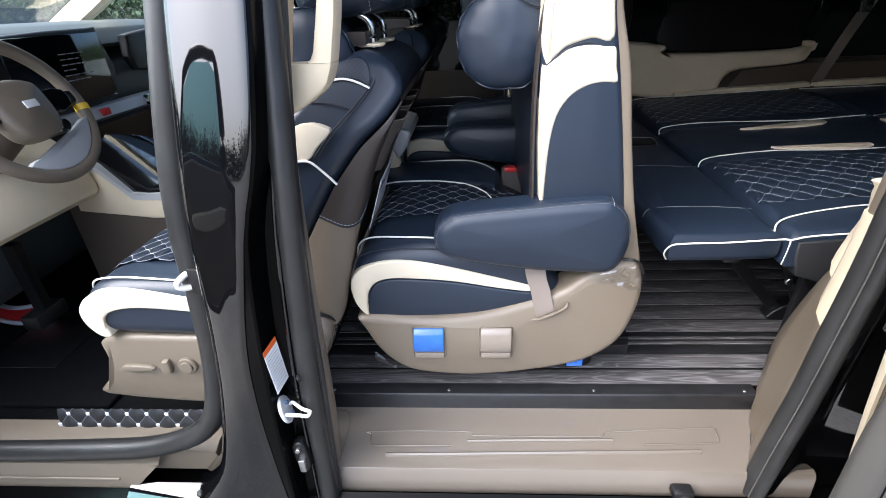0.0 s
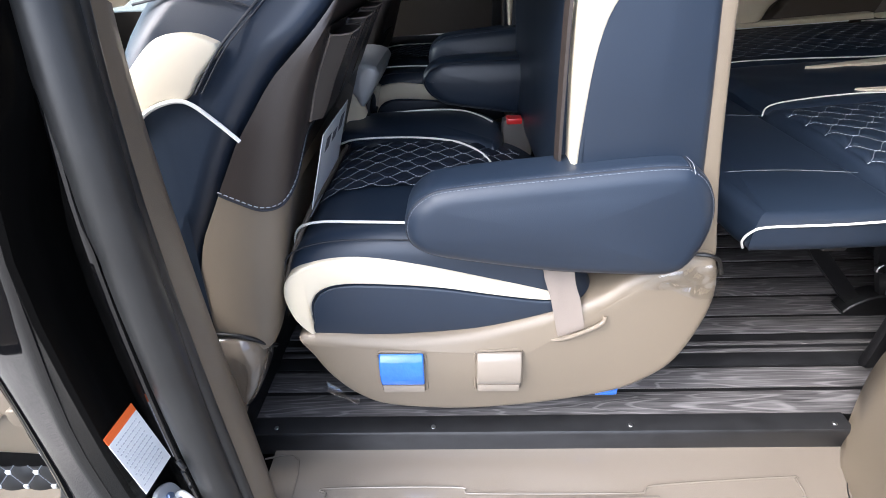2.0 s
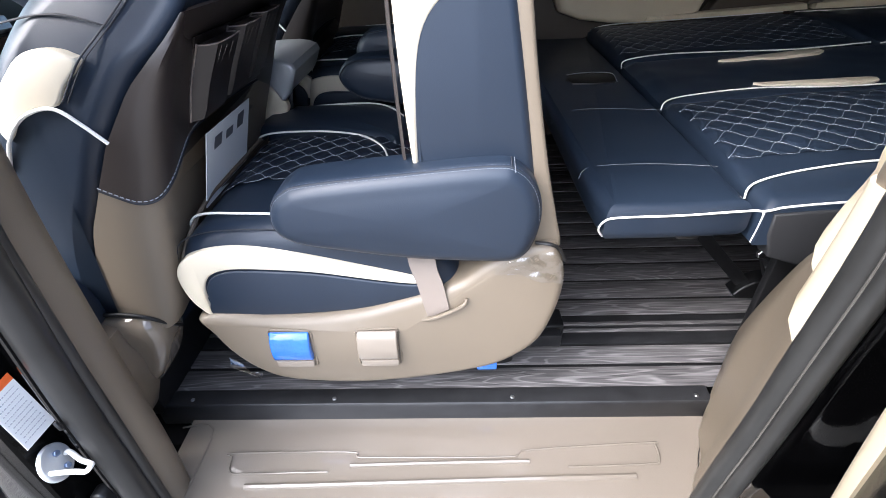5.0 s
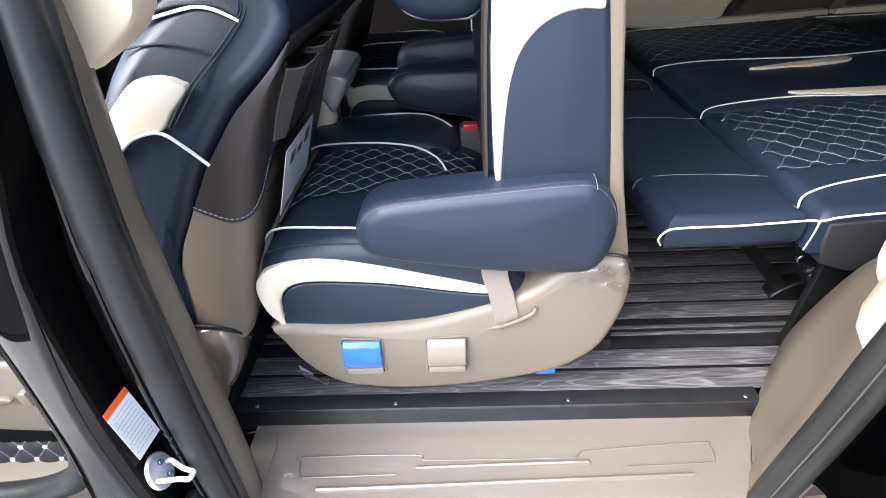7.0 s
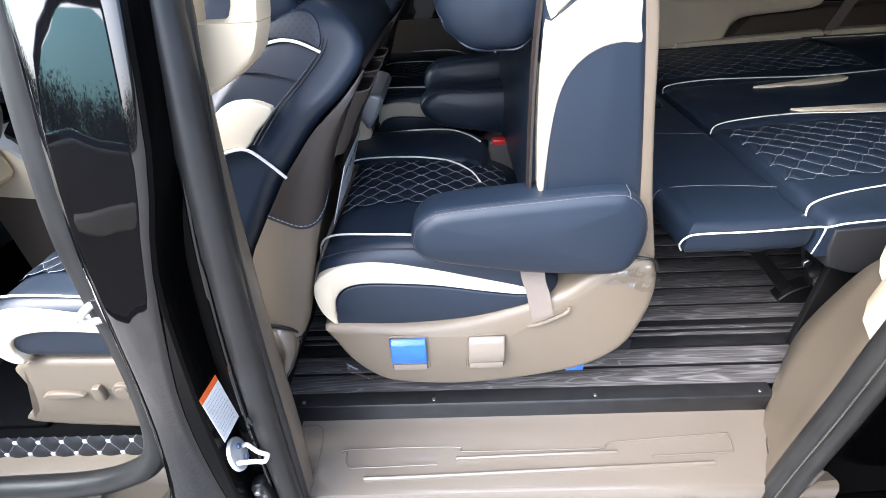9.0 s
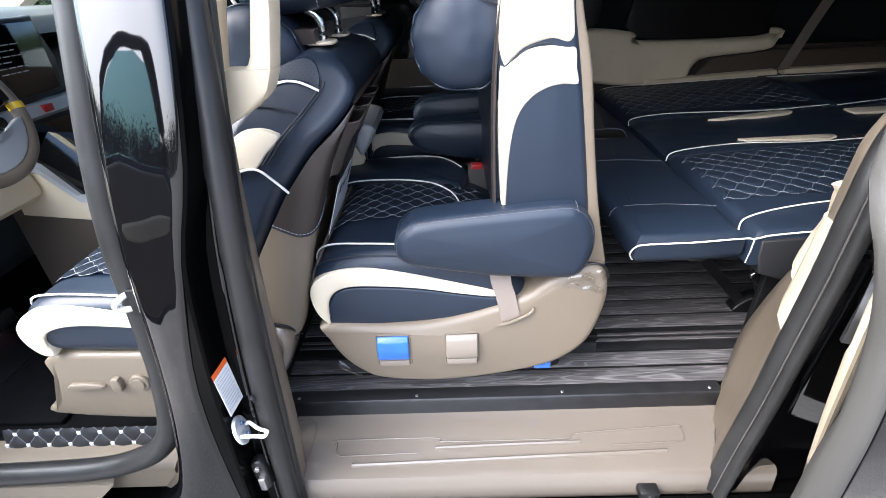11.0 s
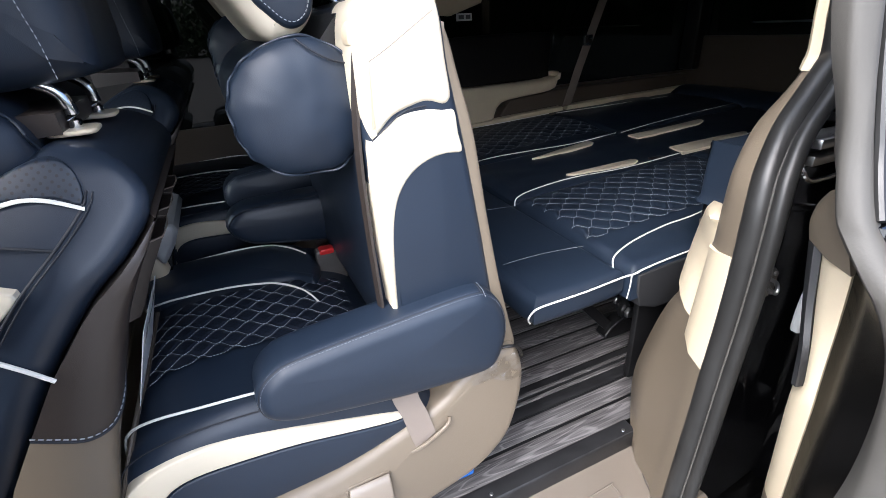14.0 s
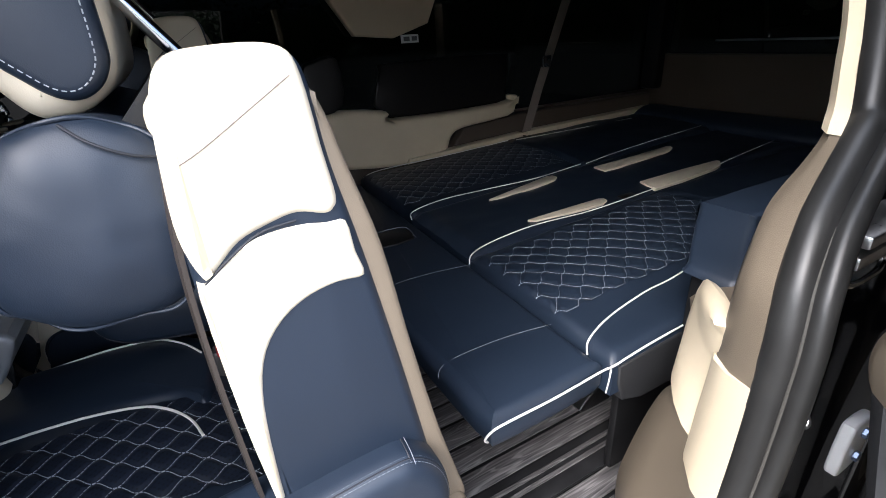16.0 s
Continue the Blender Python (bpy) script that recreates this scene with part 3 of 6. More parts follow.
# closing panels
wall_right = link("wall_right", box(-2.0, 2.55, 2.30, 2.36, 0.25, 1.12), TAUPE_DARK)
tagged(wall_right, "dark taupe far side wall of the van", "wall", kind="structure")
wall_rear = link("wall_rear", box(2.45, 2.55, 0.70, 2.36, 0.25, 1.30), TAUPE_DARK)
tagged(wall_rear, "taupe tailgate lining at the rear", "wall", kind="structure")
# Out of view; the charcoal tone is chosen to cut bounce light inside.
ceiling = link("ceiling", box(-1.3, 2.55, 0.90, 2.32, 1.74, 1.80), HEADLINER)
tagged(ceiling, "charcoal fabric headliner", "ceiling", kind="structure")
window_1 = link("window_1", box(-0.9, 2.45, 2.312, 2.32, 1.12, 1.74), TINT)
tagged(window_1, "dark privacy glass along the far side", "window", kind="structure")
window_2 = link("window_2", box(2.48, 2.488, 0.75, 2.30, 1.30, 1.74), TINT)
tagged(window_2, "dark privacy glass in the tailgate", "window", kind="structure")

part("rear_corner", box(2.40, 2.50, 2.22, 2.345, 1.125, 1.735, 0.02), BLACK, body)

# sliding door, pushed back outside the body
door = thing("sliding_door", "glossy black sliding door pushed open, grey rubber front edge", "car door")
# front edge of the door: inner and outer line, top to bottom
DZ = [0.42, 0.60, 0.76, 0.88, 0.95, 1.016, 1.08, 1.136, 1.172, 1.195, 1.222, 1.24, 1.283, 1.33, 1.418, 1.60, 1.75]
D_IN = [(0.55, 0.462), (0.53, 0.448), (0.512, 0.438), (0.50, 0.431), (0.495, 0.428), (0.490, 0.431), (0.484, 0.437), (0.476, 0.447), (0.475, 0.465), (0.478, 0.486), (0.485, 0.512), (0.493, 0.526), (0.505, 0.543), (0.512, 0.555), (0.514, 0.577), (0.53, 0.62), (0.55, 0.66)]
D_OUT = [(0.585, 0.438), (0.565, 0.425), (0.545, 0.414), (0.53, 0.408), (0.518, 0.403), (0.507, 0.402), (0.497, 0.406), (0.484, 0.415), (0.483, 0.430), (0.487, 0.452), (0.499, 0.481), (0.499, 0.496), (0.520, 0.520), (0.529, 0.537), (0.543, 0.564), (0.56, 0.605), (0.58, 0.645)]
TRIM_OUT = [(0.66, 0.53), (0.63, 0.525), (0.60, 0.520), (0.584, 0.517), (0.578, 0.517), (0.574, 0.519), (0.573, 0.521), (0.576, 0.525), (0.574, 0.529), (0.565, 0.533), (0.56, 0.545)]
edge_rows = []
for z, (ax, ay), (bx, by) in zip(DZ, D_IN, D_OUT):
    a, b = Vector((ax, ay, z)), Vector((bx, by, z))
    d = (b - a).normalized()
    n = Vector((-abs(d.y), -abs(d.x), 0))
    w = (b - a).length
    edge_rows.append([a + n * -0.02, a, a + d * (0.10 * w) + n * 0.005, a + d * (0.32 * w) + n * 0.008, a + d * (0.46 * w) + n * 0.0085, a + d * (0.62 * w) + n * 0.0095, a + d * (0.86 * w) + n * 0.007, b, b + n * -0.012, b + n * -0.03 - d * (0.3 * w)])
part("edge", loft(edge_rows, True, 4), GREY_TRIM, door, "grey moulded front edge")


def skin_y(z):
    return float(np.interp(z, [0.42, 0.70, 0.88, 0.95, 1.03, 1.10, 1.115, 1.150, 1.157, 1.163, 1.20, 1.222, 1.24], [0.455, 0.425, 0.406, 0.401, 0.398, 0.396, 0.3965, 0.408, 0.414, 0.413, 0.436, 0.466, 0.488]))


def door_out(z):
    return float(np.interp(z, DZ, [p[0] for p in D_OUT])), float(np.interp(z, DZ, [p[1] for p in D_OUT]))


skin_rows = []
for z in (0.42, 0.5, 0.6, 0.7, 0.8, 0.88, 0.95, 1.0, 1.05, 1.09, 1.105, 1.115, 1.13, 1.148, 1.152, 1.157, 1.162, 1.17, 1.19, 1.205, 1.22, 1.235):
    x, y = door_out(z)
    s_ = skin_y(z)
    skin_rows.append([(x + 0.002, y + 0.004, z), (x + 0.004, min(y, s_ + 0.004), z), (x + 0.012, s_, z), (x + 0.10, s_ - 0.004, z), (1.3, s_ - 0.012, z), (1.65, s_ - 0.012, z), (1.65, s_ + 0.03, z), (x + 0.03, y + 0.012, z)])
part("skin", loft(skin_rows, True, 1), PAINT, door, "glossy black door skin")
part("inner_panel", loft([[(a[0] + 0.010, a[1] + 0.001, z), (0.5 * (a[0] + c[0]) + 0.010, 0.5 * (a[1] + c[1]) + 0.004, z), (c[0] + 0.008, c[1] + 0.002, z), (c[0] + 0.10, c[1] + 0.02, z), (1.6, 0.54, z), (1.6, 0.48, z), (a[0] + 0.08, a[1] + 0.0, z)] for z, a, c in zip(DZ, D_IN, TRIM_OUT)], True, 2), JAMB, door, "black painted inner door metal")
glass_rows = [(z, b) for z, b in zip(DZ, D_OUT) if z > 1.23]
part("glass", loft([[(x + 0.010, y - 0.001, z), (1.6, y - 0.02, z), (1.6, y - 0.014, z), (x + 0.010, y + 0.005, z)] for z, (x, y) in glass_rows], True, 2), SCREEN, door, "dark tinted window pane")
part("glass_seal", tube([(x + 0.006, y - 0.002, z) for z, (x, y) in glass_rows], 0.005, 4, False, 8), RUBBER, door, "black rubber glass seal")

# ---------------------------------------------------------------- second row captain seats


def quilt_height(u, v):
    """Ogee cells: v counts rows, u half waves. 0 on the stitch lines, 1 in the cell centre."""
    w = 0.5 * math.cos(math.pi * u)
    k = math.floor(v)
    best = 9.0
    for i in (k - 1, k, k + 1, k + 2):
        best = min(best, abs(v - (i + (w if i % 2 == 0 else -w))))
    return min(1.0, best / 0.45)


def captain_seat():
    s = thing("captain_seat", "navy leather captain seat with cream side bands and taupe base", "car seat", group="second row captain seats")
    # taupe base side and carrier
    base = part("base_shell", puff([(-0.256, 0.762), (-0.245, 0.715), (-0.222, 0.668), (-0.190, 0.628), (-0.145, 0.597), (-0.07, 0.584), (0.02, 0.581), (0.14, 0.594), (0.255, 0.620), (0.315, 0.655), (0.352, 0.70), (0.374, 0.775), (0.378, 0.835),
                                   (0.366, 0.885), (0.350, 0.902), (0.30, 0.893), (0.245, 0.862), (0.205, 0.828), (0.13, 0.797), (0.02, 0.768), (-0.11, 0.758)], 0.866, 0.955, 0.018, "xz", 4, 5, 0.004, bend=lambda c: c - Vector((0, 0.017 * math.exp(-((c.z - 0.69) / 0.07) ** 2 - ((c.x + 0.02) / 0.16) ** 2), 0)) if c.y < 0.9 else c), TAUPE, s, "taupe moulded plastic base")
    part("carrier", box(-0.15, 0.32, 0.945, 1.48, 0.535, 0.78, 0.02), BLACK, s, "black seat carrier")
    part("far_shell", puff([(-0.22, 0.76), (-0.15, 0.60), (0.02, 0.581), (0.255, 0.62), (0.37, 0.75), (0.35, 0.90), (0.2, 0.84)], 1.44, 1.50, 0.015, "xz", 4), TAUPE, s)
    for y in (1.02, 1.10):
        part("foot", box(-0.24 if y < 1.05 else -0.25, 0.43, y - 0.012, y + 0.012, 0.526, 0.56, 0.004), BLACK_METAL, s)
    part("foot_cover", box(0.375, 0.44, 1.035, 1.095, 0.527, 0.565, 0.006), BLACK, s)
    # cushion
    cush = part("cushion", puff([(-0.240, 0.752), (-0.264, 0.79), (-0.272, 0.835), (-0.266, 0.875), (-0.235, 0.912), (-0.18, 0.932), (-0.08, 0.937), (0.05, 0.927), (0.13, 0.905), (0.185, 0.86), (0.20, 0.79), (0.02, 0.752)], 0.8825, 1.49, 0.045, "xz", 5, 6), NAVY, s, "navy leather cushion")
    part("side_band", puff([(-0.240, 0.757), (-0.2625, 0.79), (-0.2705, 0.835), (-0.262, 0.866), (-0.235, 0.888), (-0.19, 0.9015), (-0.133, 0.903), (-0.06, 0.890), (0.03, 0.866), (0.128, 0.838), (0.142, 0.828), (0.128, 0.822), (0.06, 0.832), (-0.03, 0.849), (-0.11, 0.857), (-0.175, 0.859), (-0.212, 0.848), (-0.231, 0.822), (-0.236, 0.79), (-0.234, 0.757)], 0.8765, 0.91, 0.0035, "xz", 4, 3), CREAM, cush, "cream leather side band")
    part("side_panel", puff([(-0.230, 0.758), (-0.232, 0.79), (-0.227, 0.822), (-0.209, 0.845), (-0.174, 0.8555), (-0.11, 0.8535), (-0.03, 0.8455), (0.06, 0.829), (0.125, 0.819), (0.16, 0.822), (0.15, 0.802), (0.10, 0.785), (0.02, 0.766), (-0.11, 0.7565)], 0.8775, 0.91, 0.0035, "xz", 4, 3), NAVY, cush)
    # quilted seat top
    x0, x1, y0, y1 = -0.258, 0.13, 1.045, 1.255

    ridge = spline([Vector((-0.266, 0.875)), Vector((-0.235, 0.912)), Vector((-0.18, 0.932)), Vector((-0.08, 0.937)), Vector((0.05, 0.927)), Vector((0.13, 0.905)), Vector((0.185, 0.86))], 6, False)

    def top(x, y):
        return float(np.interp(x, [p.x for p in ridge], [p.y for p in ridge])) + 0.001

    def q(u, v):
        x, y = x0 + u * (x1 - x0), y0 + v * (y1 - y0)
        return Vector((x, y, top(x, y) + 0.0025 + 0.0045 * quilt_height((x - x0) / 0.027, (y - y0) / 0.0233) ** 0.7))

    quilt = part("quilted_insert", shell(q, 150, 96), NAVY_PERF, cush, "quilted navy leather insert with white stitching")
    for i in range(10):
        pts = []
        for k in range(81):
            x = x0 + (x1 - x0) * k / 80
            w = 0.5 * math.cos(math.pi * (x - x0) / 0.027) * (1 if i % 2 == 0 else -1)
            y = min(y1, max(y0, y0 + 0.0233 * (i + w)))
            pts.append((x, y, top(x, y) + 0.0044))
        part("stitch", dashes(pts, 0.00055, 0.0042, 0.0016), THREAD, quilt)
    part("piping", tube([(-0.268, 0.958, 0.868), (-0.255, 0.948, 0.912), (-0.22, 0.936, 0.934), (-0.15, 0.925, 0.9395), (-0.05, 0.918, 0.938), (0.08, 0.915, 0.925)], 0.0022), PIPING, cush)
    part("seam", tube([(-0.272, 0.898, 0.86), (-0.25, 0.8955, 0.905), (-0.18, 0.893, 0.927), (-0.06, 0.8925, 0.925), (0.05, 0.892, 0.913)], 0.0012), DARK_THREAD, cush)
    part("bolster", puff([(-0.262, 1.32), (-0.268, 1.40), (-0.24, 1.475), (-0.1, 1.485), (0.02, 1.475), (0.085, 1.42), (0.10, 1.31), (0.075, 1.225), (0.03, 1.262), (-0.1, 1.285)], 0.905, 0.944, 0.02, "xy", 5, 5, 0.005), NAVY, cush)
    part("piping", tube([(-0.272, 1.335, 0.89), (-0.26, 1.312, 0.92), (-0.21, 1.298, 0.9365), (-0.1, 1.283, 0.9425), (-0.02, 1.262, 0.9415), (0.02, 1.235, 0.939), (0.05, 1.195, 0.935), (0.065, 1.15, 0.932)], 0.0022), PIPING, cush)
    part("piping", tube([(-0.265, 1.455, 0.90), (-0.235, 1.47, 0.932), (-0.1, 1.476, 0.943), (0.0, 1.455, 0.948), (0.05, 1.41, 0.948), (0.08, 1.36, 0.946)], 0.0020), PIPING, cush)
    # backrest
    side = [(0.150, 0.93), (0.1445, 1.03), (0.137, 1.149), (0.131, 1.296), (0.134, 1.369), (0.141, 1.435), (0.156, 1.458), (0.195, 1.464), (0.232, 1.460), (0.247, 1.44), (0.256, 1.373), (0.274, 1.284), (0.297, 1.152), (0.319, 1.011), (0.330, 0.93), (0.24, 0.90)]
    back = part("backrest", puff(side, 0.879, 1.50, 0.014, "xz", 4, 5), NAVY, s, "navy leather backrest")
    part("upper_bolster", puff([(0.1375, 1.300), (0.1305, 1.335), (0.133, 1.385), (0.140, 1.436), (0.1555, 1.4595), (0.195, 1.4655), (0.231, 1.4615), (0.2425, 1.44), (0.249, 1.385), (0.2545, 1.345), (0.251, 1.333), (0.241, 1.329), (0.219, 1.335), (0.197, 1.331), (0.172, 1.322), (0.152, 1.304), (0.1435, 1.297)], 0.8755, 1.03, 0.010, "xz", 4, 6), CREAM, back, "cream leather shoulder panel")
    part("side_band", puff([(0.1325, 1.285), (0.139, 1.296), (0.158, 1.312), (0.184, 1.3245), (0.216, 1.3275), (0.240, 1.324), (0.258, 1.321), (0.263, 1.290), (0.268, 1.264), (0.243, 1.264), (0.216, 1.259), (0.190, 1.244), (0.170, 1.218), (0.159, 1.18), (0.1535, 1.12), (0.151, 1.03), (0.153, 0.94), (0.1485, 0.94), (0.1435, 1.03), (0.1355, 1.15)], 0.8768, 0.92, 0.005, "xz", 3, 3), CREAM, back, "cream leather side band")
    part("seam", tube([(0.216, 0.8758, 1.3318), (0.185, 0.8755, 1.3275), (0.155, 0.8765, 1.3085), (0.137, 0.880, 1.292)], 0.0011), DARK_THREAD, back)
    part("seam", tube([(0.146, 0.8752, 1.390), (0.165, 0.8752, 1.400), (0.205, 0.8752, 1.425), (0.232, 0.8752, 1.442)], 0.0004), BELT, back)
    shell_ = part("back_shell", puff([(0.246, 1.43), (0.258, 1.41), (0.270, 1.365), (0.292, 1.285), (0.312, 1.16), (0.336, 1.03), (0.357, 0.94), (0.368, 0.89), (0.352, 0.875), (0.325, 0.90), (0.312, 1.01), (0.290, 1.15), (0.265, 1.28), (0.249, 1.36)], 0.8855, 1.50, 0.006, "xz", 4, 3), TAUPE, s, "taupe plastic seat back shell")
    # Black cord stands in for the shaded gap under the back shell.
    part("recliner_gap", tube([(0.325, 0.872, 0.905), (0.345, 0.864, 0.907), (0.362, 0.868, 0.895), (0.374, 0.872, 0.87)], 0.003), BLACK, s)
    # armrest
    prof = [(-0.073, 0.965), (-0.066, 0.995), (-0.045, 1.016), (-0.01, 1.0275), (0.128, 1.040), (0.25, 1.049), (0.29, 1.042), (0.318, 1.010), (0.328, 0.965), (0.318, 0.915), (0.296, 0.888), (0.25, 0.884), (0.131, 0.893), (0.02, 0.911), (-0.035, 0.923), (-0.064, 0.94)]
    arm = part("armrest", puff(prof, 0.838, 0.935, 0.026, "xz", 5, 6, 0.007), NAVY, s, "padded navy leather armrest")
    poly = spline([Vector(p) for p in prof], 5)
    for off, yy, r in ((0.0053, 0.8486, 0.0004), (0.0037, 0.8516, 0.0010), (0.0024, 0.8546, 0.0004)):
        ring = inset(poly, off)
        n = len(ring)
        keep = [Vector((p.x, yy - 0.0002, p.y)) for p in ring]
        if r < 0.001:
            k0 = max(range(n), key=lambda q_: -keep[q_].z + 0.3 * keep[q_].x)
            keep = [keep[(k0 + q_) % n] for q_ in range(n)]
            keep = [p for p in keep if p.z > 0.955]
        part("stitch" if r < 0.001 else "seam", dashes(keep, 0.00042, 0.0036, 0.0018) if r < 0.001 else tube(keep, r, 0, True, 6), GREY_THREAD if r < 0.001 else DARK_THREAD, arm)
    for dx, r, m in ((-0.004, 0.0005, GREY_THREAD), (0.0, 0.0011, DARK_THREAD), (0.004, 0.0005, GREY_THREAD)):
        part("stitch", tube([(0.280 + dx, 0.846, 1.0375), (0.280 + dx, 0.856, 1.0455), (0.281 + dx, 0.87, 1.0465), (0.282 + dx, 0.90, 1.0465), (0.282 + dx, 0.925, 1.044)], r), m, arm)
    # switches
    def bulge(u, v):
        return 0.8632 - 0.017 * math.exp(-((v - 0.69) / 0.07) ** 2 - ((u + 0.02) / 0.16) ** 2)

    for x, m, nm in ((-0.143, BLUE, "blue film covered switch"), (0.012, SWITCH, "beige seat switch")):
        xa, xb, za, zb = x + 0.008, x + 0.085, 0.656, 0.741
        rr = [(xb - 0.009, zb - 0.009, 0), (xa + 0.009, zb - 0.009, 90), (xa + 0.009, za + 0.009, 180), (xb - 0.009, za + 0.009, 270)]
        ring = [(cx + 0.009 * math.cos(radians(a0 + q_)), cz + 0.009 * math.sin(radians(a0 + q_))) for cx, cz, a0 in rr for q_ in (0, 22, 45, 68, 90)]
        sw = part("switch_bezel", tube([(u, bulge(u, v) - 0.0005, v) for u, v in ring], 0.0022, 0, True), TAUPE, base)
        # Darker plate; the shade of the gap around the rocker is in its colour.
        part("switch_recess", puff([(xa + 0.001, za + 0.001), (xa + 0.001, zb - 0.001), (xb - 0.001, zb - 0.001), (xb - 0.001, za + 0.001)], bulge(x + 0.046, 0.70) + 0.0005, 0.862, 0.001, "xz", 0), TAUPE_DARK, sw)
        part("rocker_switch", puff([(za + 0.024, 0.8520), (za + 0.021, 0.8450), (za + 0.029, 0.8375), (za + 0.05, 0.836), (za + 0.072, 0.8410), (zb - 0.003, 0.848), (zb - 0.004, 0.8505)], xa + 0.003, xb - 0.003, 0.003, "yz", 4, 3,
             bend=lambda c: Vector((c.x, c.z, c.y))), m, sw, nm)
        part("switch_lip", box(xa + 0.004, xb - 0.004, 0.8420, 0.8575, za + 0.003, za + 0.0195, 0.003), SWITCH, sw)
    # belt
    belt = part("belt", loft([[(x, y, z), (x + wx, y - 0.002, z + dz), (x + wx, y + 0.001, z + dz), (x, y + 0.003, z)] for x, y, z, wx, dz in
                              ((0.118, 0.886, 0.900, 0.046, -0.004), (0.124, 0.8755, 0.862, 0.045, -0.006), (0.133, 0.869, 0.835, 0.044, -0.002), (0.141, 0.864, 0.80, 0.042, 0.004), (0.149, 0.8595, 0.764, 0.038, 0.020), (0.150, 0.863, 0.759, 0.037, 0.021))], True, 2), BELT, s, "taupe seat belt webbing")
    part("belt_slot", tube([(0.140, 0.861, 0.756), (0.160, 0.858, 0.762), (0.190, 0.8565, 0.778), (0.212, 0.8575, 0.792), (0.216, 0.861, 0.803)], 0.0035), TAUPE, s, "raised lip at the belt slot")
    part("belt_run", loft([[(x + 0.004, 0.8915, z), (x, 0.8915, z), (x - 0.003, 0.905, z), (x + 0.001, 0.906, z)] for x, z in ((0.135, 0.93), (0.129, 1.03), (0.124, 1.2), (0.126, 1.31), (0.134, 1.38), (0.142, 1.425))], True, 3), BROWN_VINYL, s, "dark brown seat belt webbing")
    part("belt_guide", puff([(0.134, 1.408), (0.134, 1.428), (0.146, 1.438), (0.152, 1.43), (0.150, 1.408)], 0.905, 0.94, 0.004, "xz", 3), CREAM_PLASTIC, s)
    # headrest
    hr = part("headrest", puff([(-0.015, 1.525), (0.018, 1.466), (0.034, 1.440), (0.048, 1.421), (0.065, 1.4145), (0.091, 1.421), (0.112, 1.439), (0.122, 1.466), (0.125, 1.54), (0.11, 1.62), (0.05, 1.66), (-0.02, 1.64), (-0.035, 1.58)], 1.00, 1.38, 0.03, "xz", 4, 5, 0.004), CREAM, s, "cream and navy headrest")
    face = [(0.008, 1.525), (0.038, 1.468), (0.055, 1.448), (0.071, 1.434), (0.087, 1.430), (0.102, 1.436), (0.113, 1.450), (0.118, 1.472), (0.117, 1.54), (0.10, 1.61), (0.05, 1.64), (0.0, 1.62), (-0.012, 1.58)]
    part("side_panel", puff(face, 0.992, 1.03, 0.012, "xz", 4, 5, 0.004), NAVY, hr, "navy leather side panel")
    part("stitch", dashes([(p.x, 0.9892, p.y) for p in inset(spline([Vector(q_) for q_ in face], 4), 0.008)], 0.0006, 0.0034, 0.0022, True), THREAD, hr)
    for y in (1.09, 1.29):
        part("post", cyl((0.185, y, 1.44), (0.115, y, 1.535), 0.007, 16), CHROME, s)
    return s


seat = captain_seat()
far_seat = copy_thing(seat, pose(0, 0.80, 0.06))
part("pedestal", box(-0.10, 0.30, 1.00, 1.44, 0.466, 0.56, 0.01), BLACK, far_seat, "black seat pedestal")
tagged(far_seat, "navy leather captain seat standing by the far window")
ARM_IN = [(-0.076, 1.020), (-0.068, 1.045), (-0.045, 1.062), (0.0, 1.070), (0.20, 1.072), (0.29, 1.06), (0.328, 1.0), (0.296, 0.93), (0.02, 0.962), (-0.05, 0.985)]
inner_arm = part("armrest", puff(ARM_IN, 1.405, 1.50, 0.026, "xz", 5, 5, 0.005), NAVY, seat, "padded navy leather armrest")
part("seam", tube([(p.x, 1.4135, p.y) for p in inset(spline([Vector(q_) for q_ in ARM_IN], 5), 0.006)], 0.0010, 0, True, 6), DARK_THREAD, inner_arm)

# bone-shaped neck pillow in front of the backrest


def bone_pillow():
    rows = []
    ts = [0, 0.0008, 0.002, 0.004, 0.007, 0.011, 0.016, 0.022, 0.03, 0.04, 0.05, 0.06, 0.07, 0.10, 0.15, 0.2, 0.3, 0.4, 0.5, 0.6, 0.7, 0.8, 0.85, 0.9, 0.93, 0.95, 0.98, 1.0]
    for t in ts:
        y = 0.925 + 0.46 * t
        e = min(t, 1 - t) * 0.46
        r = max(0.010, 0.097 * math.sqrt(max(0.0, 1 - (max(0.0, 0.032 - e) / 0.032) ** 2)))
        r *= 1 - 0.25 * math.exp(-((t - 0.5) / 0.18) ** 2)
        ring = []
        for j in range(64):
            a = 2 * math.pi * j / 64
            w = 1 + 0.012 * math.sin(5 * a + 1) + 0.013 * math.sin(13 * a + 3 * math.sin(2 * a) + math.sin(5 * a)) * math.exp(-((t - 0.065) / 0.022) ** 2) + 0.03 * noise.noise(Vector((math.cos(a) * 1.5, math.sin(a) * 1.5, t * 6))) + 0.014 * noise.noise(Vector((math.cos(a) * 5, math.sin(a) * 5, t * 14)))
            dent = math.exp(-t / 0.05) * (0.0048 * noise.noise(Vector((math.cos(a) * r * 17, math.sin(a) * r * 17, 3.1))) + 0.002 * noise.noise(Vector((math.cos(a) * r * 34, math.sin(a) * r * 34, 7.7))) + 0.0006 * math.sin(13 * a + 2 * math.sin(2 * a)) * (r / 0.097) ** 3)
            ring.append((0.074 + 0.94 * r * w * math.cos(a), y + dent, 1.333 + 0.90 * r * w * math.sin(a)))
        rows.append(ring)
    return loft(rows)


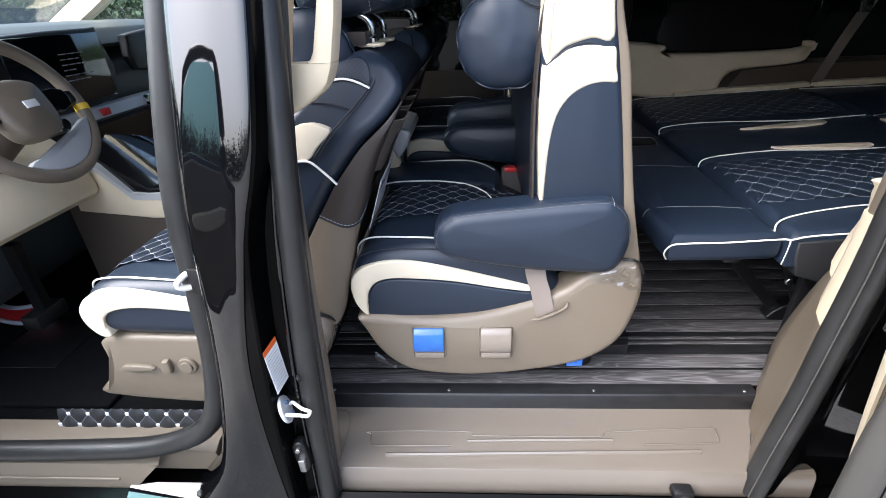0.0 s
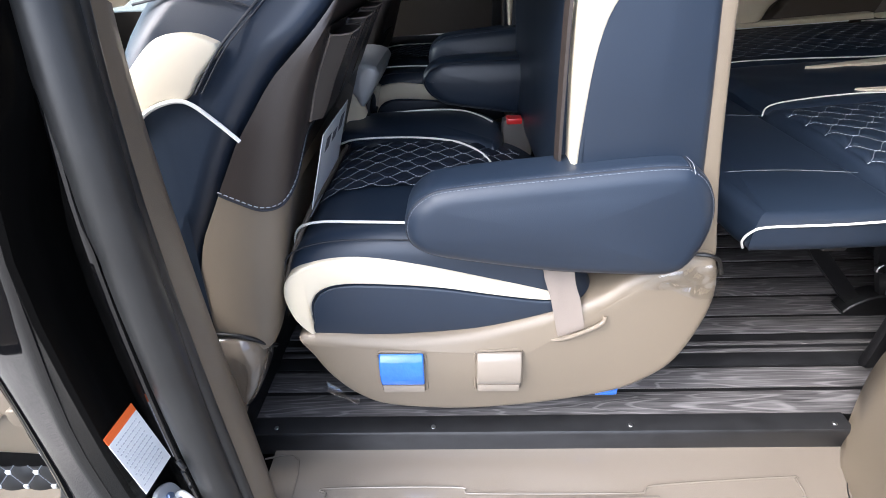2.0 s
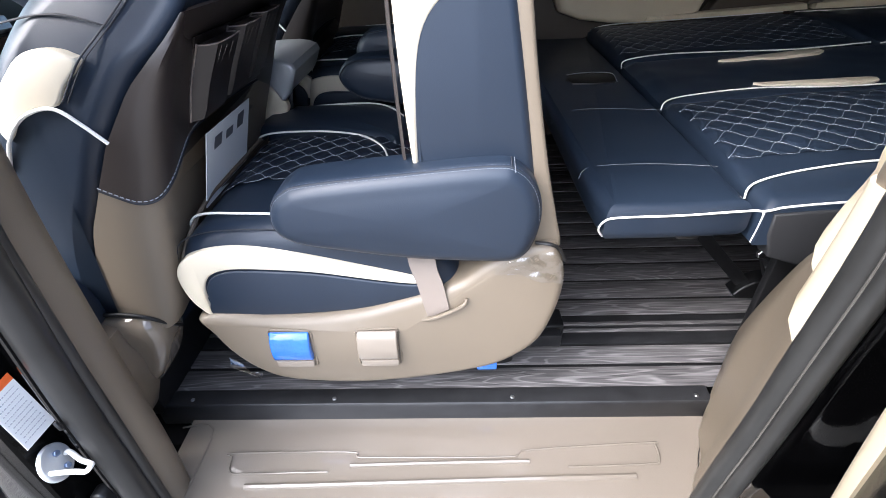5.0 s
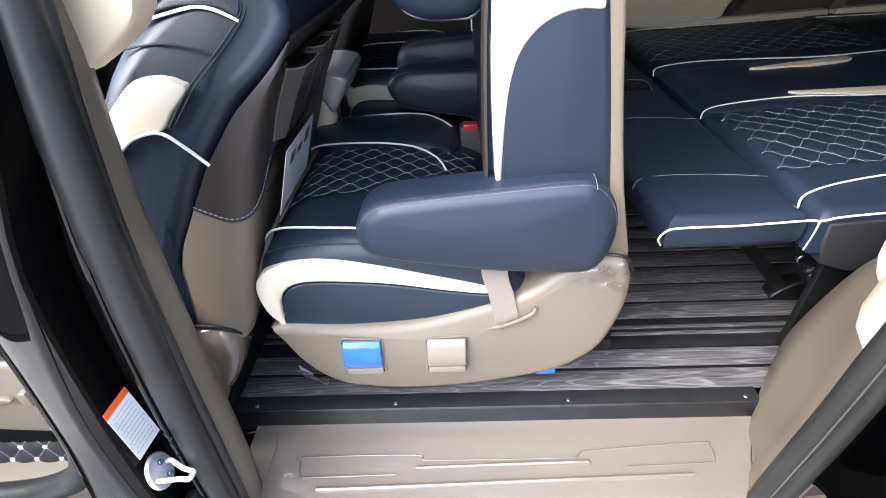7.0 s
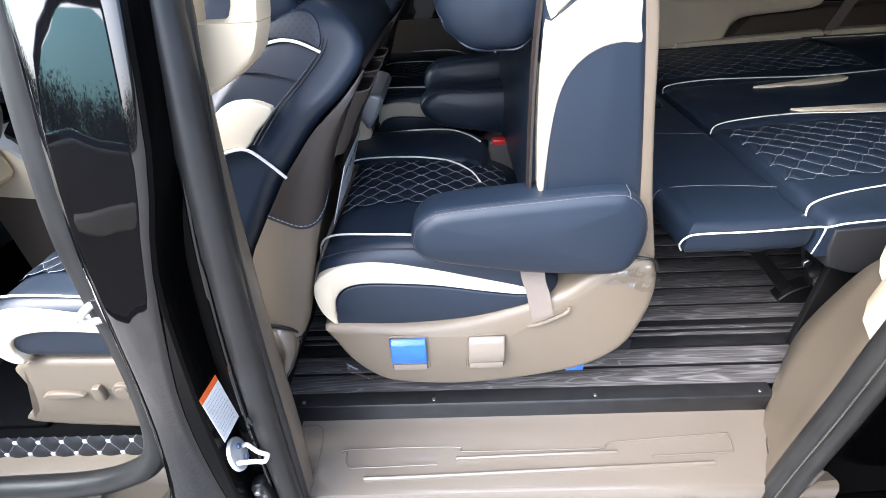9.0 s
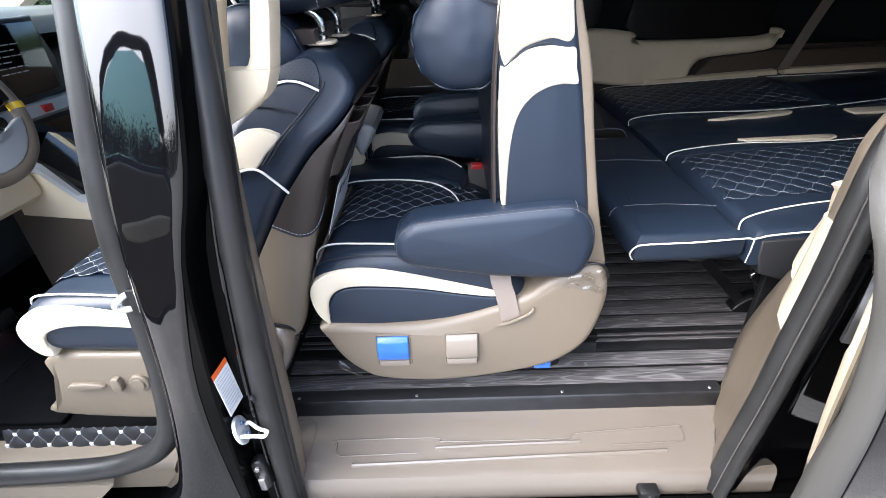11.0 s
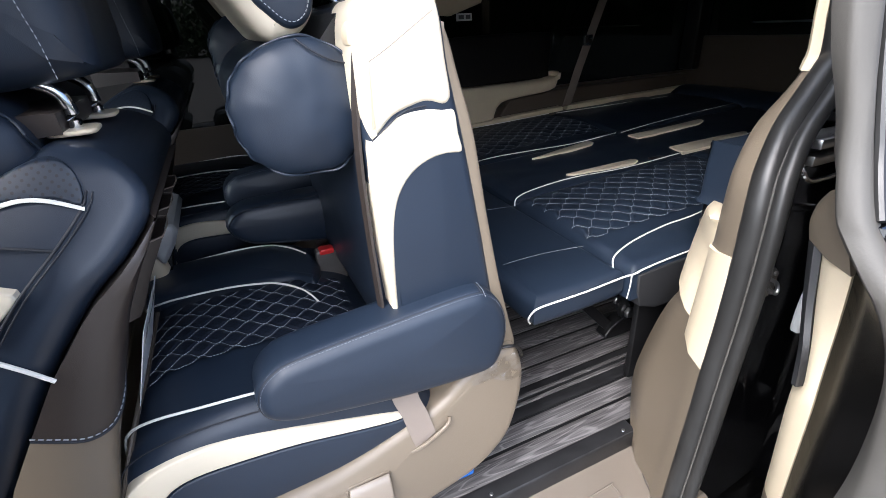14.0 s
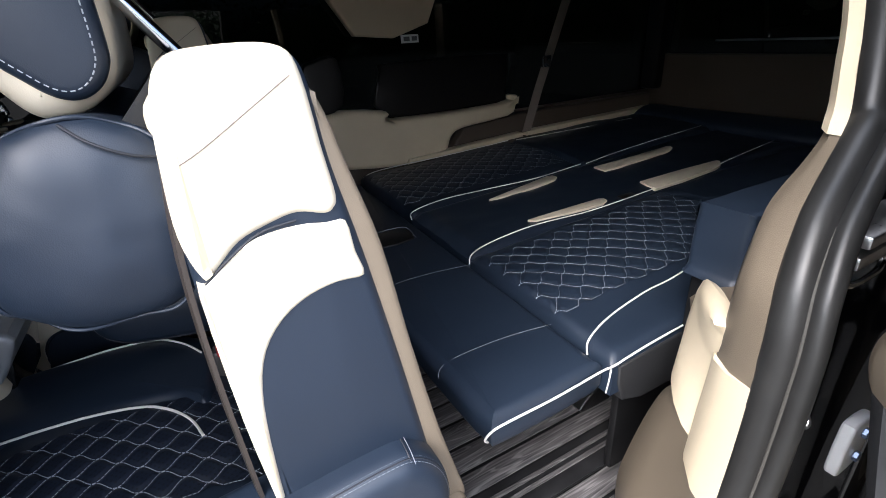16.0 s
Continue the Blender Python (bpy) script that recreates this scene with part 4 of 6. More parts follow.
pil = link("neck_pillow", bone_pillow(), NAVY)
tagged(pil, "round puffy navy leather neck pillow hung on the headrest", "pillow", group="neck pillows")
part("seam", tube([(0.074 + 0.0920 * math.cos(a) * (1 + 0.012 * math.sin(5 * a + 1) + 0.0115 * math.sin(13 * a + 3 * math.sin(2 * a) + math.sin(5 * a))), 0.9545 + 0.005 * math.sin(11 * a + 2 * math.sin(2 * a)), 1.333 + 0.0880 * math.sin(a) * (1 + 0.012 * math.sin(5 * a + 1) + 0.0115 * math.sin(13 * a + 3 * math.sin(2 * a) + math.sin(5 * a)))) for a in [2 * math.pi * k / 120 for k in range(120)]], 0.0018, 1, True), NAVY, pil, "puckered navy welt")
copy_thing(pil, pose(0, 0.80, 0.06))
front_pillow = copy_thing(pil, pose(-0.385, 0.006, -0.02))
tagged(front_pillow, "round navy leather neck pillow strapped before the front headrest")
copy_thing(front_pillow, pose(0, 0.80, 0))
part("seam", tube([(0.076, 0.944, 1.419), (0.092, 0.934, 1.405), (0.115, 0.934, 1.392), (0.140, 0.942, 1.386), (0.160, 0.960, 1.386)], 0.0012), DARK_THREAD, pil)
part("strap", loft([[(0.112, 0.985, 1.412), (0.130, 0.985, 1.396), (0.130, 1.30, 1.396), (0.112, 1.30, 1.412)], [(0.138, 0.990, 1.440), (0.150, 0.990, 1.420), (0.150, 1.30, 1.420), (0.138, 1.30, 1.440)], [(0.158, 0.995, 1.462), (0.162, 0.995, 1.438), (0.162, 1.30, 1.438), (0.158, 1.30, 1.462)]], True), BLACK, pil, "black elastic strap")

# buckle
buckle = thing("belt_buckle", "black seat belt buckle with a red button", "belt buckle")
part("stalk", box(0.119, 0.149, 1.316, 1.334, 0.80, 0.895, 0.006), BLACK, buckle)
part("housing", puff([(0.108, 0.872), (0.098, 0.950), (0.110, 0.966), (0.156, 0.960), (0.164, 0.949), (0.160, 0.869)], 1.308, 1.340, 0.006, "xz", 3), BUCKLE, buckle)
part("button", box(0.106, 0.140, 1.3055, 1.334, 0.955, 0.969, 0.004), RED, buckle)

# ---------------------------------------------------------------- front seats


def shoulder(c):
    """Draws the top corners of the backrest in and flattens the middle of its rear face."""
    far = c.y > 1.126
    x, y, z = c.x, (2.252 - c.y if far else c.y), c.z
    k = 1 + (float(np.interp(z, [1.10, 1.20, 1.272, 1.31, 1.34], [1, 1.012, 1.055, 1.085, 1.11])) - 1) * min(1.0, max(0.0, (1.126 - y) / 0.26))
    x, y, z = x * k, y * k, 1.40 + (z - 1.40) * k
    a, b = min(1.0, max(0.0, (y - 0.87) / 0.12)), min(1.0, max(0.0, (c.z - 1.18) / 0.07))
    if c.x > -0.20:
        x -= 0.040 * a * a * (3 - 2 * a) * b * min(1.0, (c.x + 0.20) / 0.06)
    return Vector((x, 2.252 - y if far else y, z))


def front_seat():
    s = thing("bucket_seat", "navy leather front seat with cream bands and brown back cover", "car seat", group="front seats")
    out = [(-0.335, 0.70), (-0.375, 0.77), (-0.386, 0.816), (-0.373, 0.883), (-0.345, 0.955), (-0.308, 1.02), (-0.262, 1.092), (-0.201, 1.167), (-0.15, 1.212), (-0.108, 1.255), (-0.100, 1.295), (-0.124, 1.326), (-0.19, 1.330), (-0.262, 1.300), (-0.34, 1.235), (-0.42, 1.12), (-0.48, 1.0), (-0.53, 0.85), (-0.54, 0.74), (-0.45, 0.68)]
    back = part("backrest", puff(out, 0.852, 1.40, 0.03, "xz", 4, 5), NAVY, s, "navy leather backrest")
    part("side_patch", puff([(-0.2545, 1.196), (-0.284, 1.168), (-0.305, 1.144), (-0.33, 1.143), (-0.359, 1.130), (-0.387, 1.10), (-0.395, 1.12), (-0.375, 1.16), (-0.345, 1.19), (-0.319, 1.209), (-0.292, 1.213), (-0.27, 1.208)], 0.8495, 0.89, 0.003, "xz", 3, 3), CREAM, back, "cream leather patch")
    part("piping", tube([(-0.41, 0.850, 1.06), (-0.387, 0.848, 1.10), (-0.359, 0.8475, 1.128), (-0.330, 0.8475, 1.141), (-0.304, 0.848, 1.141), (-0.28, 0.849, 1.12), (-0.257, 0.851, 1.093)], 0.0026), PIPING, back)
    part("piping", tube([(-0.29, 0.8525, 1.276), (-0.243, 0.8505, 1.286), (-0.218, 0.8505, 1.289), (-0.194, 0.8505, 1.283), (-0.17, 0.851, 1.272)], 0.0022), PIPING, back)
    for r, m, o in ((0.0014, DARK_THREAD, 0.0), (0.0009, DARK_THREAD, 0.007)):
        part("seam", tube([(-0.170 + o, 0.905, 1.3285), (-0.158 + o, 0.872, 1.316), (-0.160 + o, 0.8535, 1.288), (-0.206 + o, 0.8505, 1.24), (-0.254 + o, 0.8505, 1.195), (-0.293 + o, 0.8505, 1.149)], r), m, back)
    part("seam", tube([(-0.335, 0.8515, 1.243), (-0.291, 0.8508, 1.250), (-0.254, 0.8508, 1.249), (-0.21, 0.8508, 1.236)], 0.0013), DARK_THREAD, back)
    # rear shell: brown vinyl above a stitched hem, taupe plastic below
    def fore(z):
        return float(np.interp(z, [0.74, 0.815, 0.88, 0.955, 1.02, 1.088, 1.162, 1.206, 1.248], [-0.365, -0.387, -0.376, -0.347, -0.307, -0.264, -0.205, -0.154, -0.115]))

    def aft(z):
        return float(np.interp(z, [0.74, 0.77, 0.87, 0.96, 1.05, 1.13, 1.19, 1.23, 1.248], [-0.300, -0.285, -0.260, -0.234, -0.200, -0.172, -0.142, -0.120, -0.110]))

    cols = [(0.0, 0.8535, 0.0), (0.3, 0.8538, 0.0), (0.6, 0.8560, 0.0), (0.82, 0.8640, -0.002), (0.95, 0.877, -0.005), (1.0, 0.898, -0.008), (1.0, 0.925, -0.012), (1.0, 0.955, -0.017), (1.0, 0.99, -0.021), (1.0, 1.13, -0.024), (1.0, 1.28, -0.020), (1.0, 1.34, -0.012), (0.85, 1.385, -0.008), (0.5, 1.398, 0.0), (0.0, 1.40, 0.0)]
    hem_z = [1.024, 1.012, 1.0, 0.998, 1.004, 1.018, 1.035, 1.051, 1.061, 1.067, 1.061, 1.035, 1.01, 1.0, 1.02]

    def on_back(k, z):
        f, y, dx = cols[k]
        return Vector((fore(z) + (aft(z) - fore(z)) * f + dx * min(1.0, (1.25 - z) / 0.04), y, z))

    part("back_cover", loft([[on_back(k, hem_z[k] + (1.247 - hem_z[k]) * t) + Vector((0, -0.0015 if k < 4 else 0, 0)) for k in range(len(cols))] for t in [q_ / 14 for q_ in range(15)]]), BROWN_VINYL, back, "brown vinyl back cover")
    part("back_shell", loft([[on_back(k, 0.745 + (hem_z[k] - 0.745) * t) for k in range(len(cols))] for t in [q_ / 14 for q_ in range(15)]]), TAUPE, back, "taupe plastic lower back shell")
    hem = spline([on_back(k, hem_z[k]) + Vector((0.001 if k > 4 else 0, -0.002 if k < 6 else 0, 0)) for k in range(11)], 8, False)
    part("seam", tube(hem, 0.0017, 1), DARK_THREAD, back)
    part("stitch", dashes([p + Vector((0.0012, -0.0012, 0.0045)) for p in hem], 0.0008, 0.0050, 0.0026), THREAD, back)
    part("side_panel", puff([(-0.285, 1.281), (-0.243, 1.290), (-0.194, 1.287), (-0.170, 1.277), (-0.160, 1.306), (-0.172, 1.322), (-0.205, 1.322), (-0.250, 1.303)], 0.8495, 0.88, 0.003, "xz", 3, 3), NAVY_PERF_SIDE, back, "perforated navy leather shoulder panel")
    for o in (back, *back.children):
        for v in o.data.vertices:
            v.co = shoulder(v.co)
    # taupe recliner cover wrapped in film
    cov = part("recliner_cover", puff([(-0.46, 0.775), (-0.43, 0.784), (-0.36, 0.786), (-0.328, 0.772), (-0.318, 0.738), (-0.330, 0.69), (-0.362, 0.63), (-0.41, 0.585), (-0.47, 0.565)], 0.832, 0.93, 0.03, "xz", 4, 5, 0.004), TAUPE_FILM, s, "taupe plastic hinge cover in clear film")
    # Black cord puts the shaded gap above the cover into colour.
    part("crease", tube([(-0.44, 0.848, 0.788), (-0.37, 0.846, 0.792), (-0.33, 0.850, 0.780), (-0.314, 0.866, 0.752), (-0.312, 0.89, 0.725)], 0.0035), BLACK, cov)
    # cushion and base
    cu = part("cushion", puff([(-0.82, 0.775), (-0.84, 0.82), (-0.835, 0.865), (-0.79, 0.90), (-0.70, 0.91), (-0.45, 0.89), (-0.40, 0.80), (-0.45, 0.76), (-0.62, 0.76)], 0.785, 1.38, 0.04, "xz", 4, 5), NAVY, s, "navy leather cushion")
    part("side_band", puff([(-0.815, 0.778), (-0.838, 0.81), (-0.838, 0.85), (-0.80, 0.885), (-0.72, 0.895), (-0.55, 0.868), (-0.45, 0.845), (-0.45, 0.825), (-0.56, 0.838), (-0.70, 0.852), (-0.77, 0.842), (-0.795, 0.815), (-0.79, 0.78)], 0.778, 0.82, 0.004, "xz", 4, 3), CREAM, cu, "cream leather side band")
    part("piping", tube([(-0.838, 0.835, 0.86), (-0.815, 0.82, 0.895), (-0.77, 0.81, 0.9105), (-0.70, 0.806, 0.912), (-0.58, 0.804, 0.902), (-0.46, 0.803, 0.89)], 0.0022), PIPING, cu)

    def fq(u, v):
        x, y = -0.815 + 0.37 * u, 0.875 + 0.24 * v
        z = float(np.interp(x, [-0.835, -0.79, -0.70, -0.45], [0.872, 0.902, 0.912, 0.892]))
        return Vector((x, y, z + 0.003 + 0.0045 * quilt_height((x + 0.815) / 0.027, (y - 0.875) / 0.024) ** 0.7))

    fquilt = part("quilted_insert", shell(fq, 110, 80), NAVY_PERF, cu, "quilted navy leather insert")
    for i in range(11):
        row = []
        for k in range(61):
            x = -0.815 + 0.37 * k / 60
            y = min(1.115, max(0.875, 0.875 + 0.024 * (i + 0.5 * math.cos(math.pi * (x + 0.815) / 0.027) * (1 if i % 2 == 0 else -1))))
            row.append((x, y, float(np.interp(x, [-0.835, -0.79, -0.70, -0.45], [0.872, 0.902, 0.912, 0.892])) + 0.0055))
        part("stitch", tube(row, 0.0006, 1, False, 5), THREAD, fquilt)
    part("base", puff([(-0.82, 0.765), (-0.84, 0.70), (-0.86, 0.64), (-0.88, 0.59), (-0.60, 0.56), (-0.40, 0.56), (-0.38, 0.77), (-0.60, 0.765)], 0.788, 0.86, 0.014, "xz", 3, 3), TAUPE, s, "taupe plastic seat side")
    part("carrier", box(-0.78, -0.4, 0.85, 1.36, 0.50, 0.77, 0.02), BLACK, s)
    HP = [(-0.139, 1.412), (-0.146, 1.396), (-0.18, 1.388), (-0.266, 1.379), (-0.318, 1.388), (-0.331, 1.41), (-0.335, 1.45), (-0.345, 1.55), (-0.33, 1.60), (-0.25, 1.62), (-0.18, 1.60), (-0.15, 1.55), (-0.139, 1.47)]
    hr = part("headrest", puff(HP, 0.975, 1.25, 0.045, "xz", 3, 6, 0.003), NAVY, s, "navy leather headrest")
    part("stitch", tube([(-0.179, 0.9735, 1.392), (-0.183, 0.973, 1.431), (-0.189, 0.973, 1.463), (-0.20, 0.973, 1.53), (-0.215, 0.973, 1.60)], 0.0003), DARK_THREAD, hr)
    part("stitch", dashes(spline([Vector(q_) for q_ in ((-0.179, 0.9730, 1.392), (-0.183, 0.9725, 1.431), (-0.189, 0.9725, 1.463), (-0.20, 0.9725, 1.53), (-0.215, 0.9725, 1.60))], 6, False), 0.0006, 0.0042, 0.0026), THREAD, hr)
    part("piping", tube([(-0.318, 0.985, 1.386), (-0.332, 0.983, 1.412), (-0.336, 0.982, 1.45), (-0.346, 0.982, 1.55)], 0.0035), PIPING, hr)
    for y in (1.02, 1.166):
        part("post", tube([(-0.190, y, 1.325), (-0.189, y, 1.356), (-0.196, y, 1.376), (-0.215, y, 1.388), (-0.24, y, 1.394)], 0.0075, 5, False, 14), CHROME, s)
        part("post_collar", puff([(-0.212, y - 0.030), (-0.218, y), (-0.208, y + 0.030), (-0.172, y + 0.030), (-0.166, y), (-0.170, y - 0.030)], 1.328, 1.334, 0.003, "xy", 3), CREAM_PLASTIC, s, "cream post collar")
    part("strap", loft([[(x, 0.985, z0), (x, 0.985, z1), (x, 1.20, z1), (x, 1.20, z0)] for x, z0, z1 in ((-0.30, 1.325, 1.36), (-0.24, 1.33, 1.357), (-0.20, 1.332, 1.356), (-0.197, 1.332, 1.356))]), BROWN_VINYL, s, "dark brown pillow strap")
    return s


driver = front_seat()
copy_thing(driver, pose(0, 0.80, 0))

# ---------------------------------------------------------------- folded rear bed
bed = thing("folded_rear_seat", "navy quilted rear seats folded flat into a bed with white piping", "seat bed")
BZ = 0.925


def bed_top(x, y):
    return BZ + 0.012 * math.sin(math.pi * max(0, min(1, (y - 1.02) / 0.40))) + 0.012 * math.sin(math.pi * max(0, min(1, (y - 1.755) / 0.42))) + 0.055 * max(0, min(1, (y - 1.0) / 1.2)) + 0.045 * max(0, min(1, (x - 0.72) / 1.2)) + 0.005 * noise.noise(Vector((5.0 * x, 7.0 * y, 0.3))) + 0.0025 * noise.noise(Vector((14.0 * x, 17.0 * y, 1.7)))


def bed_pad(name, x0, x1, y0, y1, label=""):
    """A pad with a soft rim and straight sides."""
    def f(u, v):
        x, y = x0 + u * (x1 - x0), y0 + v * (y1 - y0)
        d = min(min(u, 1 - u) * (x1 - x0), min(v, 1 - v) * (y1 - y0))
        drop = 0.018 * max(0, 1 - d / 0.022) ** 2
        return Vector((x, y, bed_top(x, y) - drop))
    bm = shell(f, 64, 40)
    rim = [e for e in bm.edges if e.is_boundary]
    new_geom = bmesh.ops.extrude_edge_only(bm, edges=rim)["geom"]
    for g in new_geom:
        if isinstance(g, bmesh.types.BMVert):
            g.co.z = 0.84
    return part(name, bm, NAVY, bed, label)


bed_pad("seat_pad", 0.715, 1.43, 0.945, 1.415)
bed_pad("middle_pad", 0.715, 2.35, 1.419, 1.752)
bed_pad("seat_pad", 0.715, 1.43, 1.756, 2.21)
bed_pad("back_pad", 1.435, 2.35, 0.945, 1.415)
bed_pad("back_pad", 1.435, 2.35, 1.756, 2.21)
part("side_skirt", puff([(0.728, 0.903), (0.731, 0.86), (0.748, 0.815), (0.80, 0.797), (1.0, 0.793), (2.3, 0.80), (2.3, 0.93), (1.0, 0.914), (0.80, 0.908)], 0.9405, 0.99, 0.006, "xz", 0, 3), SKIRT, bed, "dark grey vinyl side")
part("side_panel", box(0.812, 2.3, 0.998, 1.018, 0.53, 0.84, 0.006), BLACK, bed, "black carpeted side of the bed base")
part("support", box(1.12, 2.3, 1.02, 2.2, 0.53, 0.84, 0.02), BLACK, bed)


def bed_pipe(pts, r=0.0019):
    part("piping", tube([(x, y, bed_top(x, y) + dz) for x, y, dz in pts], r), PIPING, bed)


bed_pipe([(0.708, 1.000, -0.022), (0.722, 1.012, 0.0), (0.80, 1.035, 0.003), (0.92, 1.05, 0.003), (1.02, 1.055, 0.003), (1.15, 1.075, 0.003), (1.28, 1.12, 0.003)])
bed_pipe([(0.705, 1.405, -0.02), (0.722, 1.418, 0.0), (0.80, 1.44, 0.003), (0.95, 1.445, 0.003), (1.15, 1.425, 0.003), (1.41, 1.425, 0.003)])
bed_pipe([(1.44, 1.425, 0.0), (1.60, 1.42, 0.003), (1.9, 1.45, 0.003), (2.25, 1.50, 0.003)])
bed_pipe([(0.708, 1.745, -0.02), (0.722, 1.758, 0.0), (0.84, 1.775, 0.003), (1.0, 1.76, 0.003), (1.2, 1.745, 0.003), (1.42, 1.75, 0.003)])
bed_pipe([(1.45, 1.75, 0.0), (1.7, 1.77, 0.003), (2.2, 1.80, 0.003)])
bed_pipe([(0.722, 2.20, -0.01), (0.80, 2.205, 0.002), (1.1, 2.19, 0.003), (1.42, 2.20, 0.003)])
bed_pipe([(1.45, 2.18, 0.003), (1.7, 2.13, 0.003), (2.1, 2.10, 0.003)])
# near edge piping runs into the extension panel
part("piping", tube([(0.713, 0.9475, 0.9065), (0.724, 0.944, 0.911), (0.745, 0.942, 0.917), (0.83, 0.944, 0.922), (1.0, 0.946, 0.927)], 0.0020), PIPING, bed)


def flame(tip, low, end, high):
    """A slim cream inlay with a sharp tip and a blunt end."""
    t, l, e, h = (Vector(c) for c in (tip, low, end, high))
    bow = (h - e) * 0.12
    pts = [t, t * 0.5 + l * 0.5 - bow * 0.2, l, l * 0.6 + e * 0.4 - bow, e * 0.95 + l * 0.05, e * 0.7 + h * 0.3 + (e - l).normalized() * 0.008, e * 0.25 + h * 0.75 + (e - l).normalized() * 0.006, h * 0.96 + t * 0.04, h * 0.5 + t * 0.5 + bow]
    if (l - t).cross(e - t) < 0:
        pts.reverse()
    m = bed_top(*((t + e) / 2))
    part("cream_inlay", puff(pts, m - 0.006, m + 0.006, 0.0015, "xy", 0, 2, bend=lambda c: Vector((c.x, c.y, c.z + bed_top(c.x, c.y) - m))), CREAM, bed, "cream leather inlay")


flame((0.955, 1.676), (0.982, 1.668), (1.25, 1.684), (1.25, 1.730))
flame((0.955, 1.483), (0.970, 1.463), (1.22, 1.435), (1.235, 1.474))
flame((1.430, 1.694), (1.430, 1.639), (1.795, 1.642), (1.825, 1.685))
flame((1.430, 1.490), (1.420, 1.421), (1.742, 1.416), (1.808, 1.463))
part("red_tab", box(1.285, 1.345, 1.425, 1.455, bed_top(1.31, 1.44) - 0.004, bed_top(1.31, 1.44) + 0.004, 0.003), BROWN_POCKET, bed, "dark red pull strap")


def bed_quilt(x0, x1, y0, y1):
    def q(u, v):
        x, y = x0 + u * (x1 - x0), y0 + v * (y1 - y0)
        return Vector((x, y, bed_top(x, y) - rim_drop(x) + 0.001 + 0.0035 * quilt_height((x - x0) / 0.034, (y - y0) / 0.0295) ** 0.7))
    p = part("quilted_insert", shell(q, 200, 110), NAVY, bed, "quilted navy leather with white stitching")
    i = 0
    while y0 + 0.0295 * i < y1 + 0.007:
        pts = []
        for k in range(161):
            x = x0 + (x1 - x0) * k / 160
            y = y0 + 0.0295 * (i + 0.5 * math.cos(math.pi * (x - x0) / 0.034) * (1 if i % 2 == 0 else -1))
            y = min(y1, max(y0, y))
            pts.append((x, y, bed_top(x, y) - rim_drop(x) + 0.0022))
        part("stitch", dashes(pts, 0.0005, 0.0044, 0.0018), THREAD, p)
        i += 1


def rim_drop(x):
    """How far the pad's front rim rounds down."""
    return 0.018 * max(0.0, 1 - (x - 0.715) / 0.022) ** 2


bed_quilt(0.722, 1.40, 1.092, 1.372)
bed_quilt(0.722, 1.40, 1.81, 2.14)

# extension panel in front of the bed
ext = thing("bed_extension", "navy leather bed extension panel with white piping", "seat panel")
part("pad", puff([(0.455, 0.965), (0.447, 1.05), (0.445, 1.3), (0.44, 2.15), (0.46, 2.19), (0.69, 2.19), (0.708, 2.15), (0.705, 1.3), (0.703, 1.05), (0.700, 0.975), (0.68, 0.952), (0.48, 0.948)], 0.848, 0.918, 0.022, "xy", 2, 5, bend=lambda c: Vector((c.x, c.y, c.z + 0.03 * max(0, min(1, (c.y - 1.0) / 1.2))))), NAVY, ext)
part("piping", tube([(0.462, 0.972, 0.848), (0.450, 0.962, 0.868), (0.453, 0.952, 0.890), (0.475, 0.948, 0.900), (0.58, 0.946, 0.903), (0.68, 0.947, 0.908), (0.706, 0.947, 0.9075), (0.7145, 0.949, 0.900), (0.716, 0.951, 0.87), (0.716, 0.955, 0.84)], 0.0020), PIPING, ext)
for y in (1.105, 1.41):
    part("seam", tube([(0.442, y - 0.006, 0.899), (0.454, y, 0.9165), (0.50, y + 0.004, 0.9195 + 0.025 * (y - 1)), (0.60, y + 0.002, 0.9195 + 0.025 * (y - 1)), (0.70, y - 0.012, 0.918 + 0.025 * (y - 1))], 0.0006), GREY_THREAD, ext)
part("handle_recess", puff([(0.535, 1.615), (0.54, 1.70), (0.64, 1.71), (0.665, 1.69), (0.655, 1.62)], 0.925, 0.9385, 0.004, "xy", 2, 2), BLACK, ext)
part("handle_stitch", tube([(0.535, 1.70, 0.9385), (0.58, 1.715, 0.939), (0.64, 1.715, 0.939), (0.668, 1.695, 0.939), (0.66, 1.62, 0.937)], 0.0012), GREY_THREAD, ext)
part("frame", box(0.60, 0.64, 0.98, 2.1, 0.83, 0.85, 0.004), BLACK_METAL, ext)
part("leg", loft([[(0.640, 1.178, 0.85), (0.680, 1.178, 0.85), (0.680, 1.198, 0.85), (0.640, 1.198, 0.85)], [(0.768, 1.178, 0.685), (0.802, 1.178, 0.690), (0.802, 1.198, 0.690), (0.768, 1.198, 0.685)], [(0.895, 1.178, 0.55), (0.932, 1.178, 0.555), (0.932, 1.198, 0.555), (0.895, 1.198, 0.55)]]), BLACK, ext)
part("hinge_foot", puff([(0.888, 0.527), (0.890, 0.552), (0.915, 0.572), (0.945, 0.585), (0.975, 0.580), (0.992, 0.555), (0.995, 0.527)], 1.160, 1.205, 0.006, "xz", 2), BLACK, ext)
part("hinge_arm", loft([[(0.945, 1.165, 0.585), (0.985, 1.165, 0.600), (0.985, 1.18, 0.600), (0.945, 1.18, 0.585)], [(0.895, 1.165, 0.69), (0.925, 1.165, 0.70), (0.925, 1.18, 0.70), (0.895, 1.18, 0.69)], [(0.865, 1.165, 0.845), (0.90, 1.165, 0.845), (0.90, 1.18, 0.845), (0.865, 1.18, 0.845)]]), BLACK_METAL, ext)
